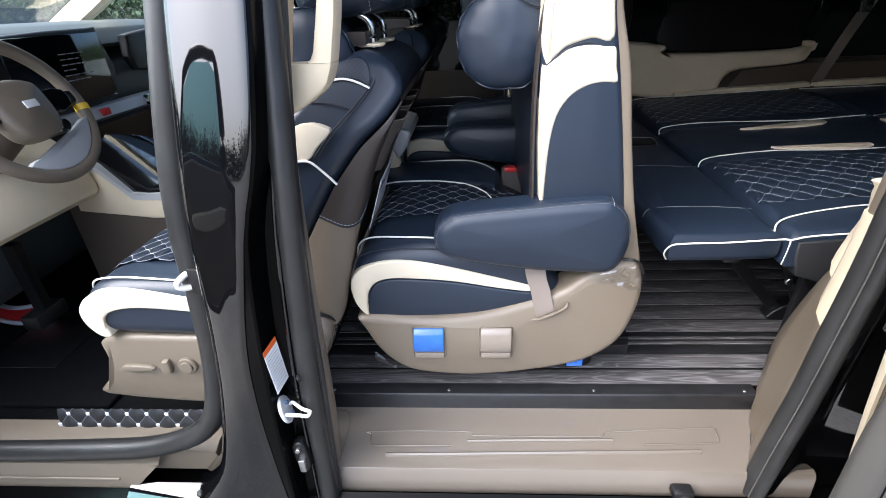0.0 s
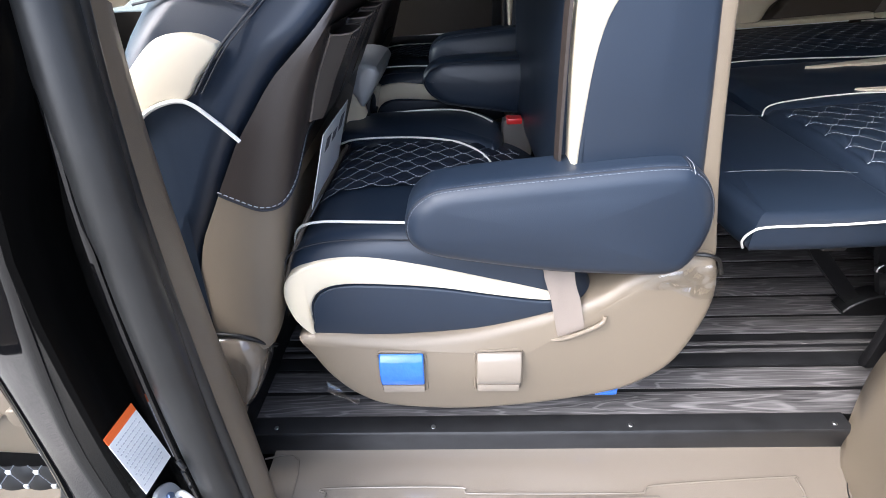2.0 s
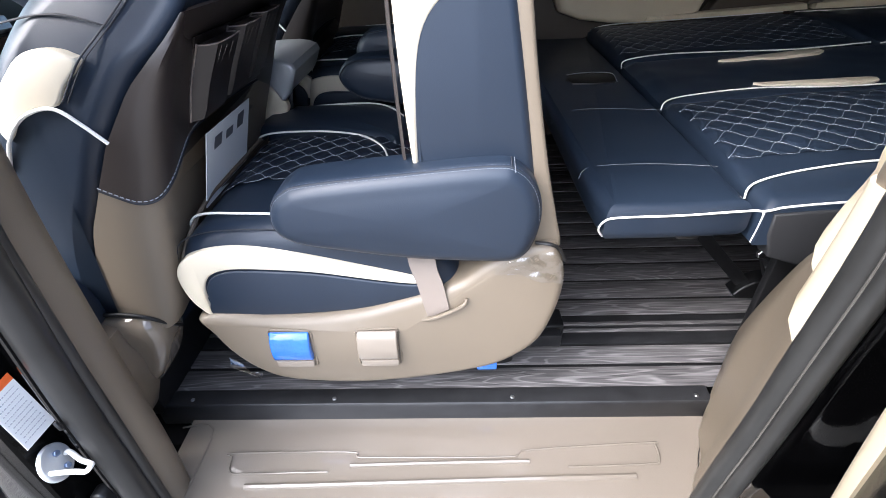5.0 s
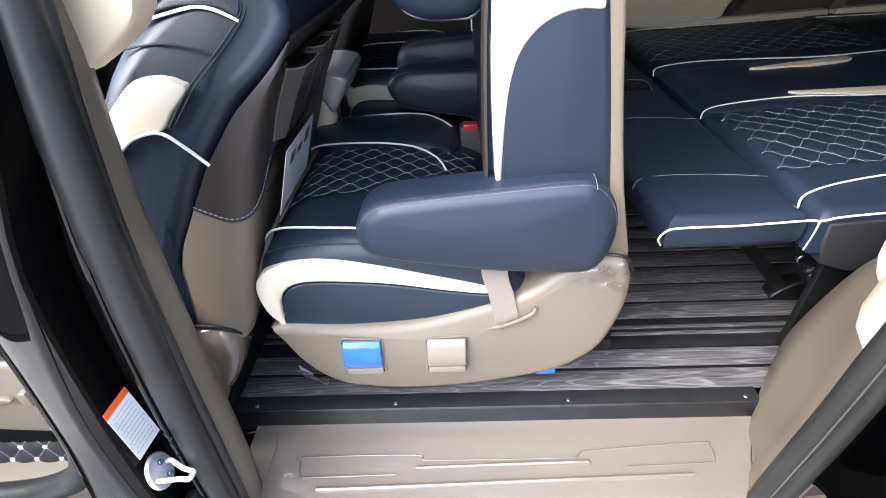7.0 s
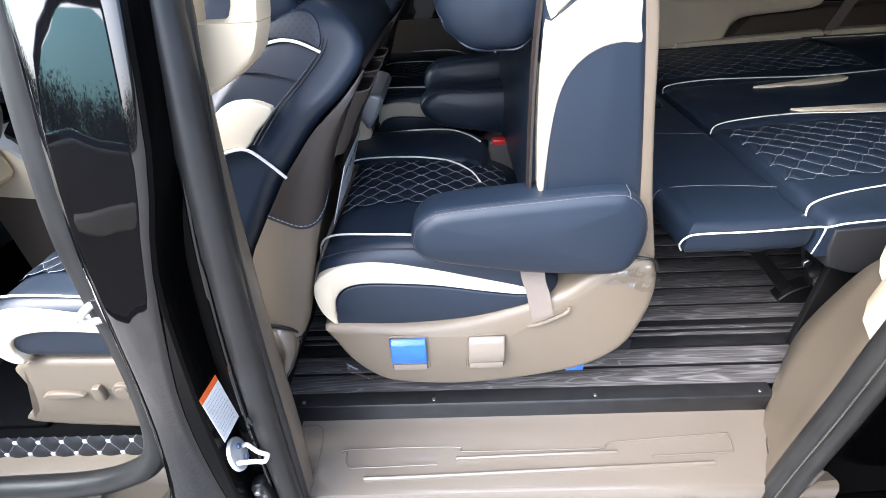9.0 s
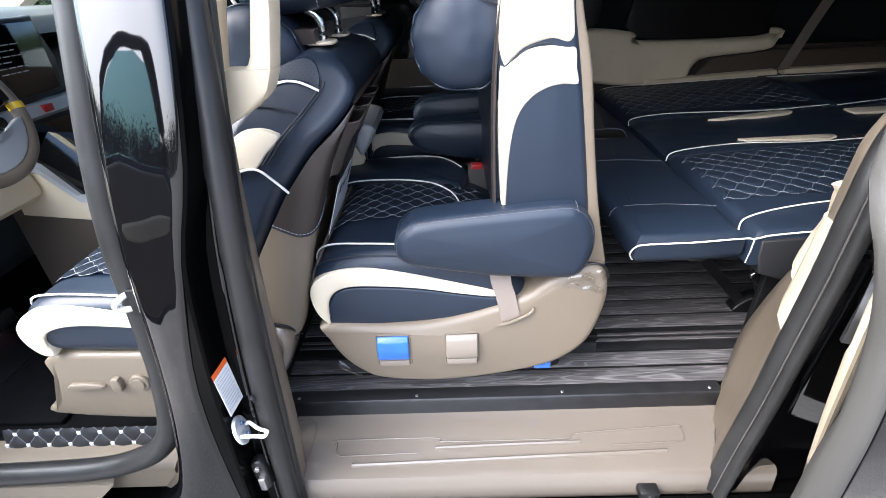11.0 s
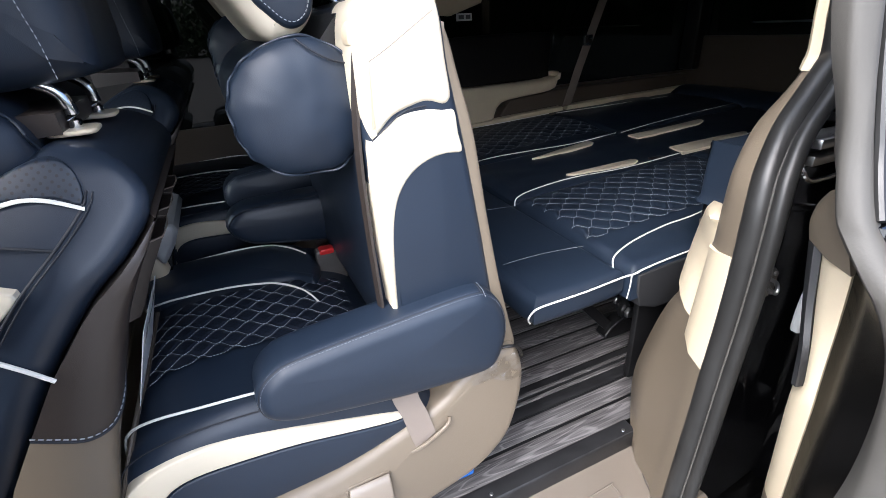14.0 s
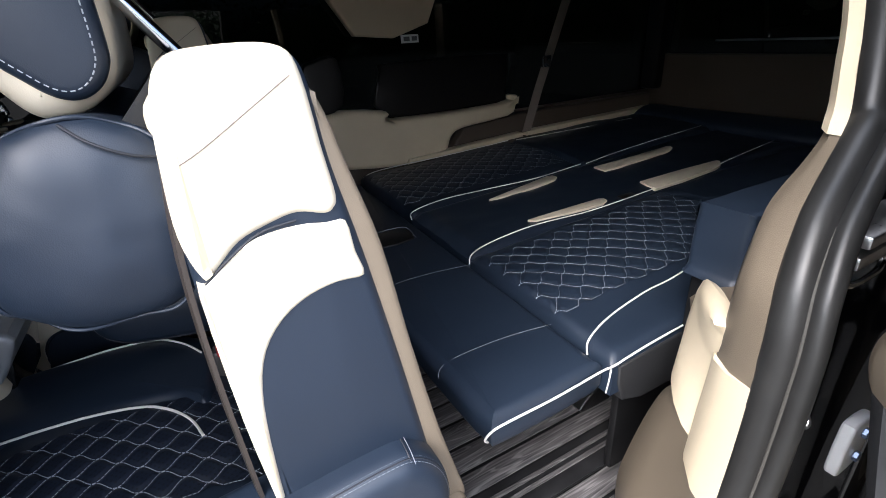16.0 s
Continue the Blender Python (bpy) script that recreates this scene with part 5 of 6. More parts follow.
part("bolt", cyl((0.966, 1.165, 0.602), (0.966, 1.150, 0.602), 0.019, 6), STEEL, ext, "bare steel bolt")
part("bolt", cyl((0.905, 1.163, 0.665), (0.905, 1.152, 0.665), 0.012, 6), STEEL, ext, "bare steel bolt")

# ---------------------------------------------------------------- dashboard body and front floor
dash = thing("dashboard", "grey-green dashboard with wide black screen and silver controls", "dashboard")
part("upper", puff([(-1.36, 1.06), (-1.335, 1.12), (-1.345, 1.24), (-1.45, 1.27), (-1.9, 1.25), (-1.9, 0.6), (-1.5, 0.6), (-1.40, 0.9)], 0.75, 2.30, 0.03, "xz", 3), DASH, dash)
floor_front = link("floor_front", box(-2.0, -0.40, 0.84, 2.30, 0.36, 0.42), CARPET)
tagged(floor_front, "black carpeted front footwell floor", "floor", kind="structure")

# ---------------------------------------------------------------- small things at the pillar
label = thing("warning_label", "white paper warning label with an orange header stuck to the pillar", "sticker")


# quadrilateral sheet, its header along the upper edge
quad = [(-0.358, 0.604, 0.879), (-0.349, 0.642, 0.887), (-0.345, 0.646, 0.787), (-0.350, 0.602, 0.785)]


def on_label(u, v, lift=0.0):
    a, b, c, d = (Vector(q) for q in quad)
    return (a * (1 - u) + b * u) * (1 - v) + (d * (1 - u) + c * u) * v + Vector((0.0008 + lift, -0.0003, 0))


def label_patch(u0, u1, v0, v1, lift):
    bm = bmesh.new()
    vs = [bm.verts.new(on_label(u, v, l)) for l in (lift, lift - 0.0006) for u, v in ((u0, v0), (u1, v0), (u1, v1), (u0, v1))]
    for f in ((0, 3, 2, 1), (4, 5, 6, 7), (0, 1, 5, 4), (1, 2, 6, 5), (2, 3, 7, 6), (3, 0, 4, 7)):
        bm.faces.new([vs[k] for k in f])
    bmesh.ops.recalc_face_normals(bm, faces=bm.faces)
    return bm


part("sheet", label_patch(0, 1, 0.11, 1, 0.0), PAPER, label, "", False)
part("header", label_patch(0, 1, 0, 0.11, 0.0), ORANGE, label, "orange header strip", False)
random.seed(5)
lines = None
for r in range(11):
    u = random.choice((0.08, 0.08, 0.14))
    v = 0.18 + r * 0.07
    while u < 0.86:
        w = random.uniform(0.02, 0.07)
        bm = label_patch(u, min(u + w, 0.92), v, v + 0.014, 0.0002)
        lines = bm if lines is None else merge(lines, bm)
        u += w + 0.03
part("print", lines, PALE_INK, label, "unreadable grey print", False)

hook = thing("door_striker", "chrome striker loop on a round screwed plate", "door striker")
part("plate", cyl((-0.3536, 0.6152, 0.7328), (-0.3470, 0.6168, 0.7348), 0.0265, 28), SILVER, hook, "pale zinc plate")
part("loop", tube([(-0.3487, 0.5985, 0.7339), (-0.3412, 0.5985, 0.7368), (-0.3217, 0.6062, 0.7279), (-0.3082, 0.6080, 0.7243), (-0.3052, 0.6150, 0.7251), (-0.3079, 0.6200, 0.7238), (-0.3231, 0.6234, 0.7273), (-0.3404, 0.6310, 0.7347), (-0.3479, 0.6310, 0.7318)], 0.0036, 5, False, 12), PIPING, hook, "white coated loop")
part("screw", cyl((-0.3504, 0.6225, 0.7439), (-0.3458, 0.6225, 0.7457), 0.0045, 6), BLUE_STEEL, hook)
part("screw", cyl((-0.3423, 0.6183, 0.7229), (-0.3377, 0.6183, 0.7247), 0.0045, 6), BLUE_STEEL, hook)
latch = thing("door_latch", "small black latch with a screw at the pillar foot", "door latch")
part("housing", puff([(-0.365, 0.615), (-0.352, 0.63), (-0.338, 0.62), (-0.335, 0.56), (-0.345, 0.545), (-0.36, 0.56)], 0.622, 0.645, 0.005, "xz", 3), BLACK, latch)
part("screw", cyl((-0.352, 0.624, 0.612), (-0.352, 0.617, 0.612), 0.006, 6), STEEL, latch)
part("catch", box(-0.354, -0.340, 0.612, 0.63, 0.555, 0.59, 0.003), STEEL, latch)

fhook = thing("front_striker", "white coated front door striker on the pillar", "door striker")
part("loop", tube([(-0.478, 0.685, 1.004), (-0.49, 0.666, 1.003), (-0.502, 0.655, 0.993), (-0.502, 0.655, 0.983), (-0.49, 0.666, 0.976), (-0.478, 0.685, 0.977)], 0.0055, 5, False, 10), PIPING, fhook)
part("plate", box(-0.485, -0.46, 0.66, 0.672, 0.965, 1.015, 0.003), BLACK, fhook)

part("pillar_foot", loft([[(x, 0.672, 0.432), (x, 0.660, 0.4275), (x, 0.645, 0.4175), (x, 0.615, 0.4025), (x, 0.602, 0.385), (x, 0.602, 0.36), (x, 0.64, 0.36), (x, 0.672, 0.40)] for x in (-0.80, -0.70, -0.55, -0.42)], True, 3), PAINT, body, "glossy painted pillar foot")
# Five black ovals laid on the pillar foot.
for x, y, z in ((-0.61, 0.652, 0.4255), (-0.52, 0.652, 0.4255), (-0.65, 0.628, 0.4115), (-0.565, 0.630, 0.4125), (-0.485, 0.632, 0.4135)):
    part("drain_slot", puff([(x - 0.024, y - 0.004), (x - 0.020, y + 0.005), (x + 0.020, y + 0.005), (x + 0.024, y - 0.004), (x + 0.016, y - 0.008), (x - 0.016, y - 0.008)], z - 0.002, z + 0.002, 0.001, "xy", 2, 2, bend=lambda c, y=y: Vector((c.x, c.y, c.z + 0.55 * (c.y - y)))), BLACK, body)

# clip on the seal
part("clip", tube([(-0.322, 0.630, 0.80), (-0.316, 0.626, 0.797), (-0.312, 0.622, 0.803), (-0.316, 0.624, 0.812)], 0.0028), BLACK, body)

grip = thing("grab_handle", "cream plastic grab handle on the pillar", "grab handle")
def grip_row(z, xa, xb):
    """A rounded section of the handle at one height."""
    r = min(0.010, 0.3 * (xb - xa))
    return [(xa, 0.785, z), (xa, 0.742 + r, z), (xa + 0.3 * r, 0.742 + 0.3 * r, z), (xa + r, 0.742, z), (xb - r, 0.742, z), (xb - 0.3 * r, 0.742 + 0.3 * r, z), (xb, 0.742 + r, z), (xb, 0.785, z)]


part("foot", loft([grip_row(*r) for r in ((1.243, -0.301, -0.294), (1.248, -0.3005, -0.285), (1.257, -0.300, -0.268), (1.267, -0.298, -0.249), (1.284, -0.295, -0.226), (1.298, -0.292, -0.214), (1.320, -0.288, -0.205), (1.326, -0.287, -0.2035))]), CREAM_PLASTIC, grip)
part("bar", loft([grip_row(*r) for r in ((1.3265, -0.246, -0.2035), (1.332, -0.238, -0.202), (1.342, -0.233, -0.200), (1.389, -0.221, -0.190), (1.448, -0.207, -0.181), (1.56, -0.188, -0.163), (1.70, -0.17, -0.145))]), CREAM_PLASTIC, grip)
part("mount", puff([(-0.290, 1.315), (-0.279, 1.319), (-0.264, 1.392), (-0.249, 1.450), (-0.23, 1.55), (-0.205, 1.64), (-0.225, 1.65), (-0.25, 1.55), (-0.262, 1.450), (-0.276, 1.392)], 0.748, 0.785, 0.004, "xz", 0, 3), CREAM_PLASTIC, grip)

# ---------------------------------------------------------------- back of the driver seat: pocket and leaflet
pocket = thing("seat_back_pocket", "dark brown leather organiser pocket on the seat back", "seat pocket")


def back_x(z):
    return float(np.interp(z, [0.90, 0.985, 1.05, 1.13, 1.20, 1.26], [-0.272, -0.246, -0.222, -0.194, -0.159, -0.118]))


for i, (y0, y1, zt, zb) in enumerate(((0.972, 1.075, 1.188, 1.078), (1.08, 1.175, 1.195, 1.085), (1.18, 1.27, 1.20, 1.09))):
    bm = loft([[(back_x(z) + 0.004, y0, z + 0.0), (back_x(z) + d, y0 + 0.012, z), (back_x(z) + d, y1 - 0.01, z), (back_x(z) + 0.004, y1, z), (back_x(z) + 0.001, y1, z), (back_x(z) + 0.001, y0, z)] for z, d in ((zb, 0.020), (zb + 0.015, 0.024), (0.5 * (zt + zb), 0.028), (zt, 0.031))])
    p = part("pouch", bm, BROWN_POCKET, pocket)
    part("stitch", tube([(back_x(z) + 0.005, y0 - 0.0016, z) for z in (zt + 0.002, 0.5 * (zt + zb), zb)], 0.0018), BELT, p, "pale bound edge")
    part("rim", tube([(back_x(zt) + 0.005, y0 - 0.001, zt), (back_x(zt) + 0.031, y0 + 0.012, zt), (back_x(zt) + 0.031, y1 - 0.01, zt + 0.002), (back_x(zt) + 0.005, y1, zt)], 0.0012, 2), BELT, p)
    for da, fa, db, fb in ((0.026, 0.95, 0.024, 0.12), (0.048, 0.92, 0.027, 0.42), (0.070, 0.93, 0.068, 0.35), (0.066, 0.55, 0.045, 0.10)):
        ends = [(zb + (zt - zb) * f_, y0 + d_) for d_, f_ in ((da, fa), (db, fb))]
        part("stitch", dashes([(back_x(z) + 0.0214 + 0.0104 * (z - zb) / (zt - zb), y, z) for z, y in [(ends[0][0] + (ends[1][0] - ends[0][0]) * t, ends[0][1] + (ends[1][1] - ends[0][1]) * t) for t in [q_ / 12 for q_ in range(13)]]], 0.0006, 0.004, 0.0022), BELT, p)
part("backing", loft([[(back_x(z) + 0.0005, 0.965, z), (back_x(z) + 0.004, 0.965, z), (back_x(z) + 0.004, 1.29, z), (back_x(z) + 0.0005, 1.29, z)] for z in (1.07, 1.12, 1.17, 1.20)]), BROWN_POCKET, pocket)
leaf = thing("leaflet", "white printed leaflet tucked into the seat back net", "leaflet")
lx = lambda z: float(np.interp(z, [0.94, 1.05], [-0.240, -0.196]))
part("sheet", loft([[(lx(z), 0.98, z), (lx(z) + 0.0015, 0.98, z), (lx(z) + 0.0015, 1.17, z), (lx(z), 1.17, z)] for z in (0.92, 1.055)]), PAPER, leaf)
for z0, y0, w, h in ((1.01, 1.01, 0.03, 0.028), (1.0, 1.06, 0.03, 0.032), (1.01, 1.11, 0.03, 0.033), (0.935, 0.995, 0.035, 0.025), (0.935, 1.04, 0.02, 0.02)):
    part("print", loft([[(lx(z) + 0.0018, y0, z), (lx(z) + 0.0024, y0, z), (lx(z) + 0.0024, y0 + w, z), (lx(z) + 0.0018, y0 + w, z)] for z in (z0, z0 + h)]), INK, leaf, "", False)
net = thing("seat_back_net", "taupe net pocket along the lower seat back", "net pocket")
part("rim", tube([(-0.272, 0.90, 0.85), (-0.252, 0.93, 0.90), (-0.236, 0.99, 0.935), (-0.230, 1.06, 0.94), (-0.230, 1.25, 0.94)], 0.004), TAUPE_DARK, net)
part("panel", loft([[(-0.282, 0.895, 0.78), (-0.258, 0.93, 0.88), (-0.236, 1.0, 0.93)], [(-0.275, 1.3, 0.78), (-0.25, 1.3, 0.88), (-0.23, 1.3, 0.93)]], False), TAUPE_DARK, net)

def sheet(pts, y):
    """One thin clear sheet facing outwards."""
    bm = bmesh.new()
    f = bm.faces.new([bm.verts.new((u, y, v)) for u, v in [tuple(p) for p in spline([Vector(q) for q in pts], 4)]])
    bm.normal_update()
    if f.normal.y > 0:
        f.normal_flip()
    return bm


# plastic film on the captain seat foot and the hinge cover
film = thing("protective_film", "clear wrinkled protective film over the seat base", "plastic film")


def film_at(u, v):
    x = 0.262 + 0.112 * u
    top = float(np.interp(x, [0.25, 0.28, 0.30, 0.35, 0.365, 0.375], [0.858, 0.880, 0.889, 0.899, 0.886, 0.862]))
    low = float(np.interp(x, [0.25, 0.30, 0.34, 0.375], [0.852, 0.852, 0.836, 0.830]))
    z = low + (top - 0.003 - low) * v
    fold = abs(noise.noise(Vector((20 * (x + 0.7 * z), 46 * (z - 0.5 * x), 2.0))))
    return Vector((x, 0.8605 - 0.010 * fold * min(1.0, 6 * u * (1 - u)), z))


part("film", shell(film_at, 56, 56), FILM, film)
film2 = thing("protective_film", "clear wrinkled protective film around a seat hinge", "plastic film")
part("film", sheet([(-0.45, 0.755), (-0.43, 0.768), (-0.37, 0.770), (-0.345, 0.755), (-0.335, 0.735), (-0.348, 0.69), (-0.375, 0.645), (-0.41, 0.605), (-0.45, 0.59)], 0.8265), FILM, film2)
scrap = thing("film_scrap", "clear torn film flap hanging at the seat base", "film scrap")
part("scrap", shell(lambda u, v: Vector((-0.232 + 0.050 * u, 0.862 + 0.006 * math.sin(5 * u + 4 * v), 0.664 - 0.052 * u ** 0.8 - 0.014 * v * (1 - 0.8 * u) + 0.002 * math.sin(9 * u + 6 * v))), 12, 5, 0.0006), FILM, scrap)
tape = thing("blue_tape", "small piece of blue tape under the seat base", "tape")
part("tape", box(0.235, 0.275, 0.885, 0.90, 0.595, 0.628, 0.003), BLUE, tape)

# ---------------------------------------------------------------- quarter trim inlays
def trim_strip(name, zs, mat, text, rise=0.0):
    rows_ = []
    for z in zs:
        sx, sy = along(REAR_SEAL, z)
        dx, dy = inner(z)
        up = rise * min(1.0, max(0.0, (z - 0.95) / 0.1))
        low = 0.018 * min(1.0, max(0.0, (0.93 - z) / 0.07)) if z < 1.2 else 0.0
        rows_.append([(sx - 0.003, sy - 0.002, z), (sx + 0.5 * dx - 0.0075, sy + 0.5 * dy + 0.005, z + 0.5 * up + 0.2 * low), (sx + dx - 0.004, sy + dy + 0.003, z + up + low), (sx + dx + 0.010, sy + dy + 0.012, z + up + low), (sx + 0.5 * dx + 0.012, sy + 0.5 * dy - 0.006, z + 0.5 * up + 0.2 * low)])
    return part(name, loft(rows_, True, 2), mat, quarter_trim, text)


trim_strip("inlay", [0.856, 0.88, 0.92, 0.95, 1.0, 1.04, 1.076], CREAM_PLASTIC, "cream plastic inlay", -0.018)
trim_strip("inlay", [1.334, 1.345, 1.36, 1.41, 1.45, 1.55, 1.65, 1.75], CREAM_PLASTIC, "cream plastic inlay")
pad_rows = []
for k in range(17):
    z = 0.904 + 0.204 * k / 16
    sx, sy = along(REAR_SEAL, z)
    dx, dy = inner(z)
    nx, ny = nose(z)
    low = 1 - k / 16
    row = []
    for q, lift in ((0.0, -0.002), (0.25, 0.0035), (0.55, 0.005), (0.85, 0.005), (1.0, 0.003)):
        lift += 0.010 * max(0.0, z - 1.03) / 0.07 * abs(noise.noise(Vector((9 * q, 40 * z, 1.0)))) * math.sin(math.pi * q)
        row.append((sx + dx + (nx - sx - dx) * q - 0.82 * lift - 0.006 * math.sin(math.pi * q), sy + dy + (ny - sy - dy) * q + 0.57 * lift + 0.003 * math.sin(math.pi * q), z + 0.034 * q * low))
    row += [(nx + 0.03, ny + 0.014, z + 0.034 * low), (nx + 0.03, ny + 0.004, z + 0.03 * low), (sx + dx + 0.03, sy + dy + 0.01, z)]
    pad_rows.append(row)
part("bolster", loft(pad_rows, True, 2), CREAM_PLASTIC, quarter_trim, "cream padded side in clear film")
side_pad = link("side_cushion", puff([(0.90, 1.165), (0.895, 1.06), (0.91, 1.045), (1.25, 1.05), (1.28, 1.07), (1.28, 1.15), (1.25, 1.17), (0.93, 1.175)], 0.86, 0.96, 0.014, "xz", 3, 4), NAVY)
tagged(side_pad, "navy leather upright side cushion beside the bed", "cushion")
part("base", box(0.90, 1.3, 0.87, 0.95, 0.53, 1.05, 0.01), BLACK, side_pad)

# ---------------------------------------------------------------- sliding door inside face and jamb fittings
def door_trim(z):
    return float(np.interp(z, DZ[:11], [p[0] for p in TRIM_OUT])), float(np.interp(z, DZ[:11], [p[1] for p in TRIM_OUT]))


# inner rim of the cream panel, low to high
RIM = ((0.72, 0.575, 0.44), (0.67, 0.565, 0.60), (0.645, 0.562, 0.72), (0.628, 0.560, 0.82), (0.613, 0.559, 0.928), (0.600, 0.549, 0.955), (0.592, 0.540, 0.973), (0.593, 0.543, 1.0), (0.598, 0.551, 1.039), (0.615, 0.568, 1.084), (0.630, 0.585, 1.146))
rows_ = []
for xe, ye, z in RIM:
    cx, cy = door_trim(z)
    rows_.append([(cx, cy, z), (0.6 * cx + 0.4 * xe - 0.005, 0.6 * cy + 0.4 * ye + 0.001, z), (0.2 * cx + 0.8 * xe - 0.004, 0.2 * cy + 0.8 * ye + 0.001, z), (xe, ye, z), (xe + 0.05, ye + 0.02, z), (1.5, 0.62, z), (1.5, 0.55, z), (cx + 0.07, cy + 0.01, z)])
part("trim_panel", loft(rows_[2:], True, 3), CREAM_PLASTIC, door, "cream inner door trim")
part("lower_trim", loft(rows_[:3], True, 3), TAUPE, door, "taupe lower door trim")
NAVY_IN = ((0.583, 0.548, 0.972), (0.590, 0.554, 1.0), (0.602, 0.564, 1.029), (0.622, 0.584, 1.075), (0.640, 0.606, 1.146))
NAVY_OUT = ((0.590, 0.5385, 0.972), (0.594, 0.543, 1.0), (0.598, 0.550, 1.035), (0.612, 0.566, 1.08), (0.630, 0.585, 1.146))
part("trim_edge", loft([[(b[0] - 0.004, b[1] - 0.001, a[2]), (0.5 * (a[0] + b[0]) - 0.010, 0.5 * (a[1] + b[1]) - 0.002, a[2]), (a[0] - 0.004, a[1], a[2]), (a[0] + 0.03, a[1] + 0.012, a[2]), (b[0] + 0.03, b[1] + 0.006, a[2])] for a, b in zip(NAVY_IN, NAVY_OUT)], True, 3), SKIRT, door, "dark navy padded edge")
part("trim_cap", loft([[(cx, cy, z), (0.5 * (cx + ix) - 0.012, 0.5 * (cy + iy) - 0.004, z), (ix - 0.004, iy, z), (ix + 0.01, iy + 0.008, z), (1.5, 0.63, z), (1.5, 0.56, z), (cx + 0.05, cy, z)] for cx, cy, ix, iy, z in
                       ((0.572, 0.526, 0.640, 0.606, 1.147), (0.566, 0.529, 0.646, 0.613, 1.165), (0.556, 0.531, 0.654, 0.614, 1.185), (0.546, 0.534, 0.655, 0.608, 1.20), (0.545, 0.538, 0.640, 0.596, 1.212), (0.55, 0.545, 0.60, 0.57, 1.221), (0.56, 0.55, 0.58, 0.56, 1.224))], True, 3), TAUPE, door, "taupe door trim cap")
part("switch", box(0.80, 0.84, 0.606, 0.613, 0.88, 0.93, 0.003), BLACK, door)
bracket = thing("striker_bracket", "polished steel striker bracket with two screws", "striker")
part("plate", puff([(0.742, 0.950), (0.744, 1.008), (0.756, 1.020), (0.798, 1.014), (0.806, 1.002), (0.804, 0.955), (0.792, 0.940), (0.754, 0.938)], 0.628, 0.643, 0.004, "xz", 2), SILVER, bracket)
for z in (1.0, 0.962):
    part("screw", cyl((0.775, 0.628, z), (0.775, 0.622, z), 0.007, 6), BLUE_STEEL, bracket)
stop = part("stop", puff([(0.742 + 0.017 * math.cos(a), 1.008 + 0.028 * math.sin(a)) for a in [2 * math.pi * k / 18 for k in range(18)]], 0.688, 0.697, 0.003, "xz", 2), BUCKLE, body, "dark grey striker plate")
part("loop", tube([(0.738, 0.690, 1.016), (0.732, 0.676, 1.018), (0.722, 0.666, 1.014), (0.720, 0.666, 1.006), (0.730, 0.676, 1.001), (0.738, 0.690, 0.999)], 0.0035, 4, False, 10), STEEL, stop, "bare steel loop")
for z in (0.990, 1.026):
    part("screw", cyl((0.746, 0.689, z), (0.746, 0.684, z), 0.0045, 6), STEEL, stop)
slide = thing("door_rail", "bright metal sliding door rail on the body side", "door rail")
part("rail", box(0.728, 1.9, 0.668, 0.712, 1.238, 1.253, 0.003), STEEL, slide)
part("rail", box(0.728, 1.9, 0.672, 0.712, 1.212, 1.228, 0.003), STEEL, slide)
part("channel", box(0.722, 1.9, 0.690, 0.714, 1.226, 1.24), BLACK_METAL, slide)
part("slot", cyl((0.775, 0.669, 1.2455), (0.775, 0.6665, 1.2455), 0.007, 14), BLACK, slide)
part("hook", tube([(0.735, 0.690, 1.211), (0.738, 0.684, 1.196), (0.75, 0.680, 1.186), (0.80, 0.680, 1.184), (0.825, 0.682, 1.188), (0.832, 0.688, 1.205)], 0.004), CHROME, slide, "chrome hook loop")

cable = thing("cable_duct", "black corrugated cable duct at the step", "cable duct")
for k in range(9):
    t = k / 8
    part("ring", cyl((0.455 + 0.045 * t, 0.655 - 0.01 * t, 0.432 - 0.055 * t), (0.459 + 0.045 * t, 0.654 - 0.01 * t, 0.427 - 0.055 * t), 0.013, 14), RUBBER, cable)
part("core", cyl((0.452, 0.656, 0.436), (0.507, 0.644, 0.37), 0.0105, 12), RUBBER, cable)
part("socket", box(0.435, 0.48, 0.652, 0.68, 0.425, 0.447, 0.005), BLACK, cable)

# ---------------------------------------------------------------- far side of the cabin
armwall = thing("side_trim", "beige moulded armrest trim on the far wall", "trim panel")
part("ledge", puff([(0.60, 1.03), (0.62, 1.21), (0.86, 1.20), (0.90, 1.165), (1.42, 1.165), (1.47, 1.195), (1.492, 1.19), (1.482, 1.15), (1.44, 1.11), (1.20, 1.09), (1.14, 1.06), (1.10, 1.0), (0.90, 0.98)], 2.215, 2.30, 0.02, "xz", 3, 4), CREAM_PLASTIC, armwall, "beige moulded ledge")
part("recess", puff([(0.88, 1.17), (0.87, 1.34), (0.92, 1.37), (1.44, 1.37), (1.48, 1.34), (1.47, 1.20), (1.42, 1.166)], 2.285, 2.30, 0.01, "xz", 3, 3), BLACK, armwall)
part("lower", puff([(1.12, 0.96), (1.22, 1.085), (1.50, 1.11), (2.4, 1.11), (2.4, 0.9), (1.12, 0.9)], 2.24, 2.30, 0.01, "xz", 0), TAUPE_DARK, armwall)
part("upper", puff([(0.78, 1.47), (1.08, 1.50), (1.10, 1.72), (0.70, 1.72)], 2.25, 2.30, 0.012, "xz", 2), CREAM_PLASTIC, armwall, "beige upper trim")
part("speaker", puff([(0.58, 1.22), (0.57, 1.37), (0.62, 1.40), (0.70, 1.40), (0.70, 1.24)], 2.25, 2.30, 0.01, "xz", 3), BLACK, armwall)
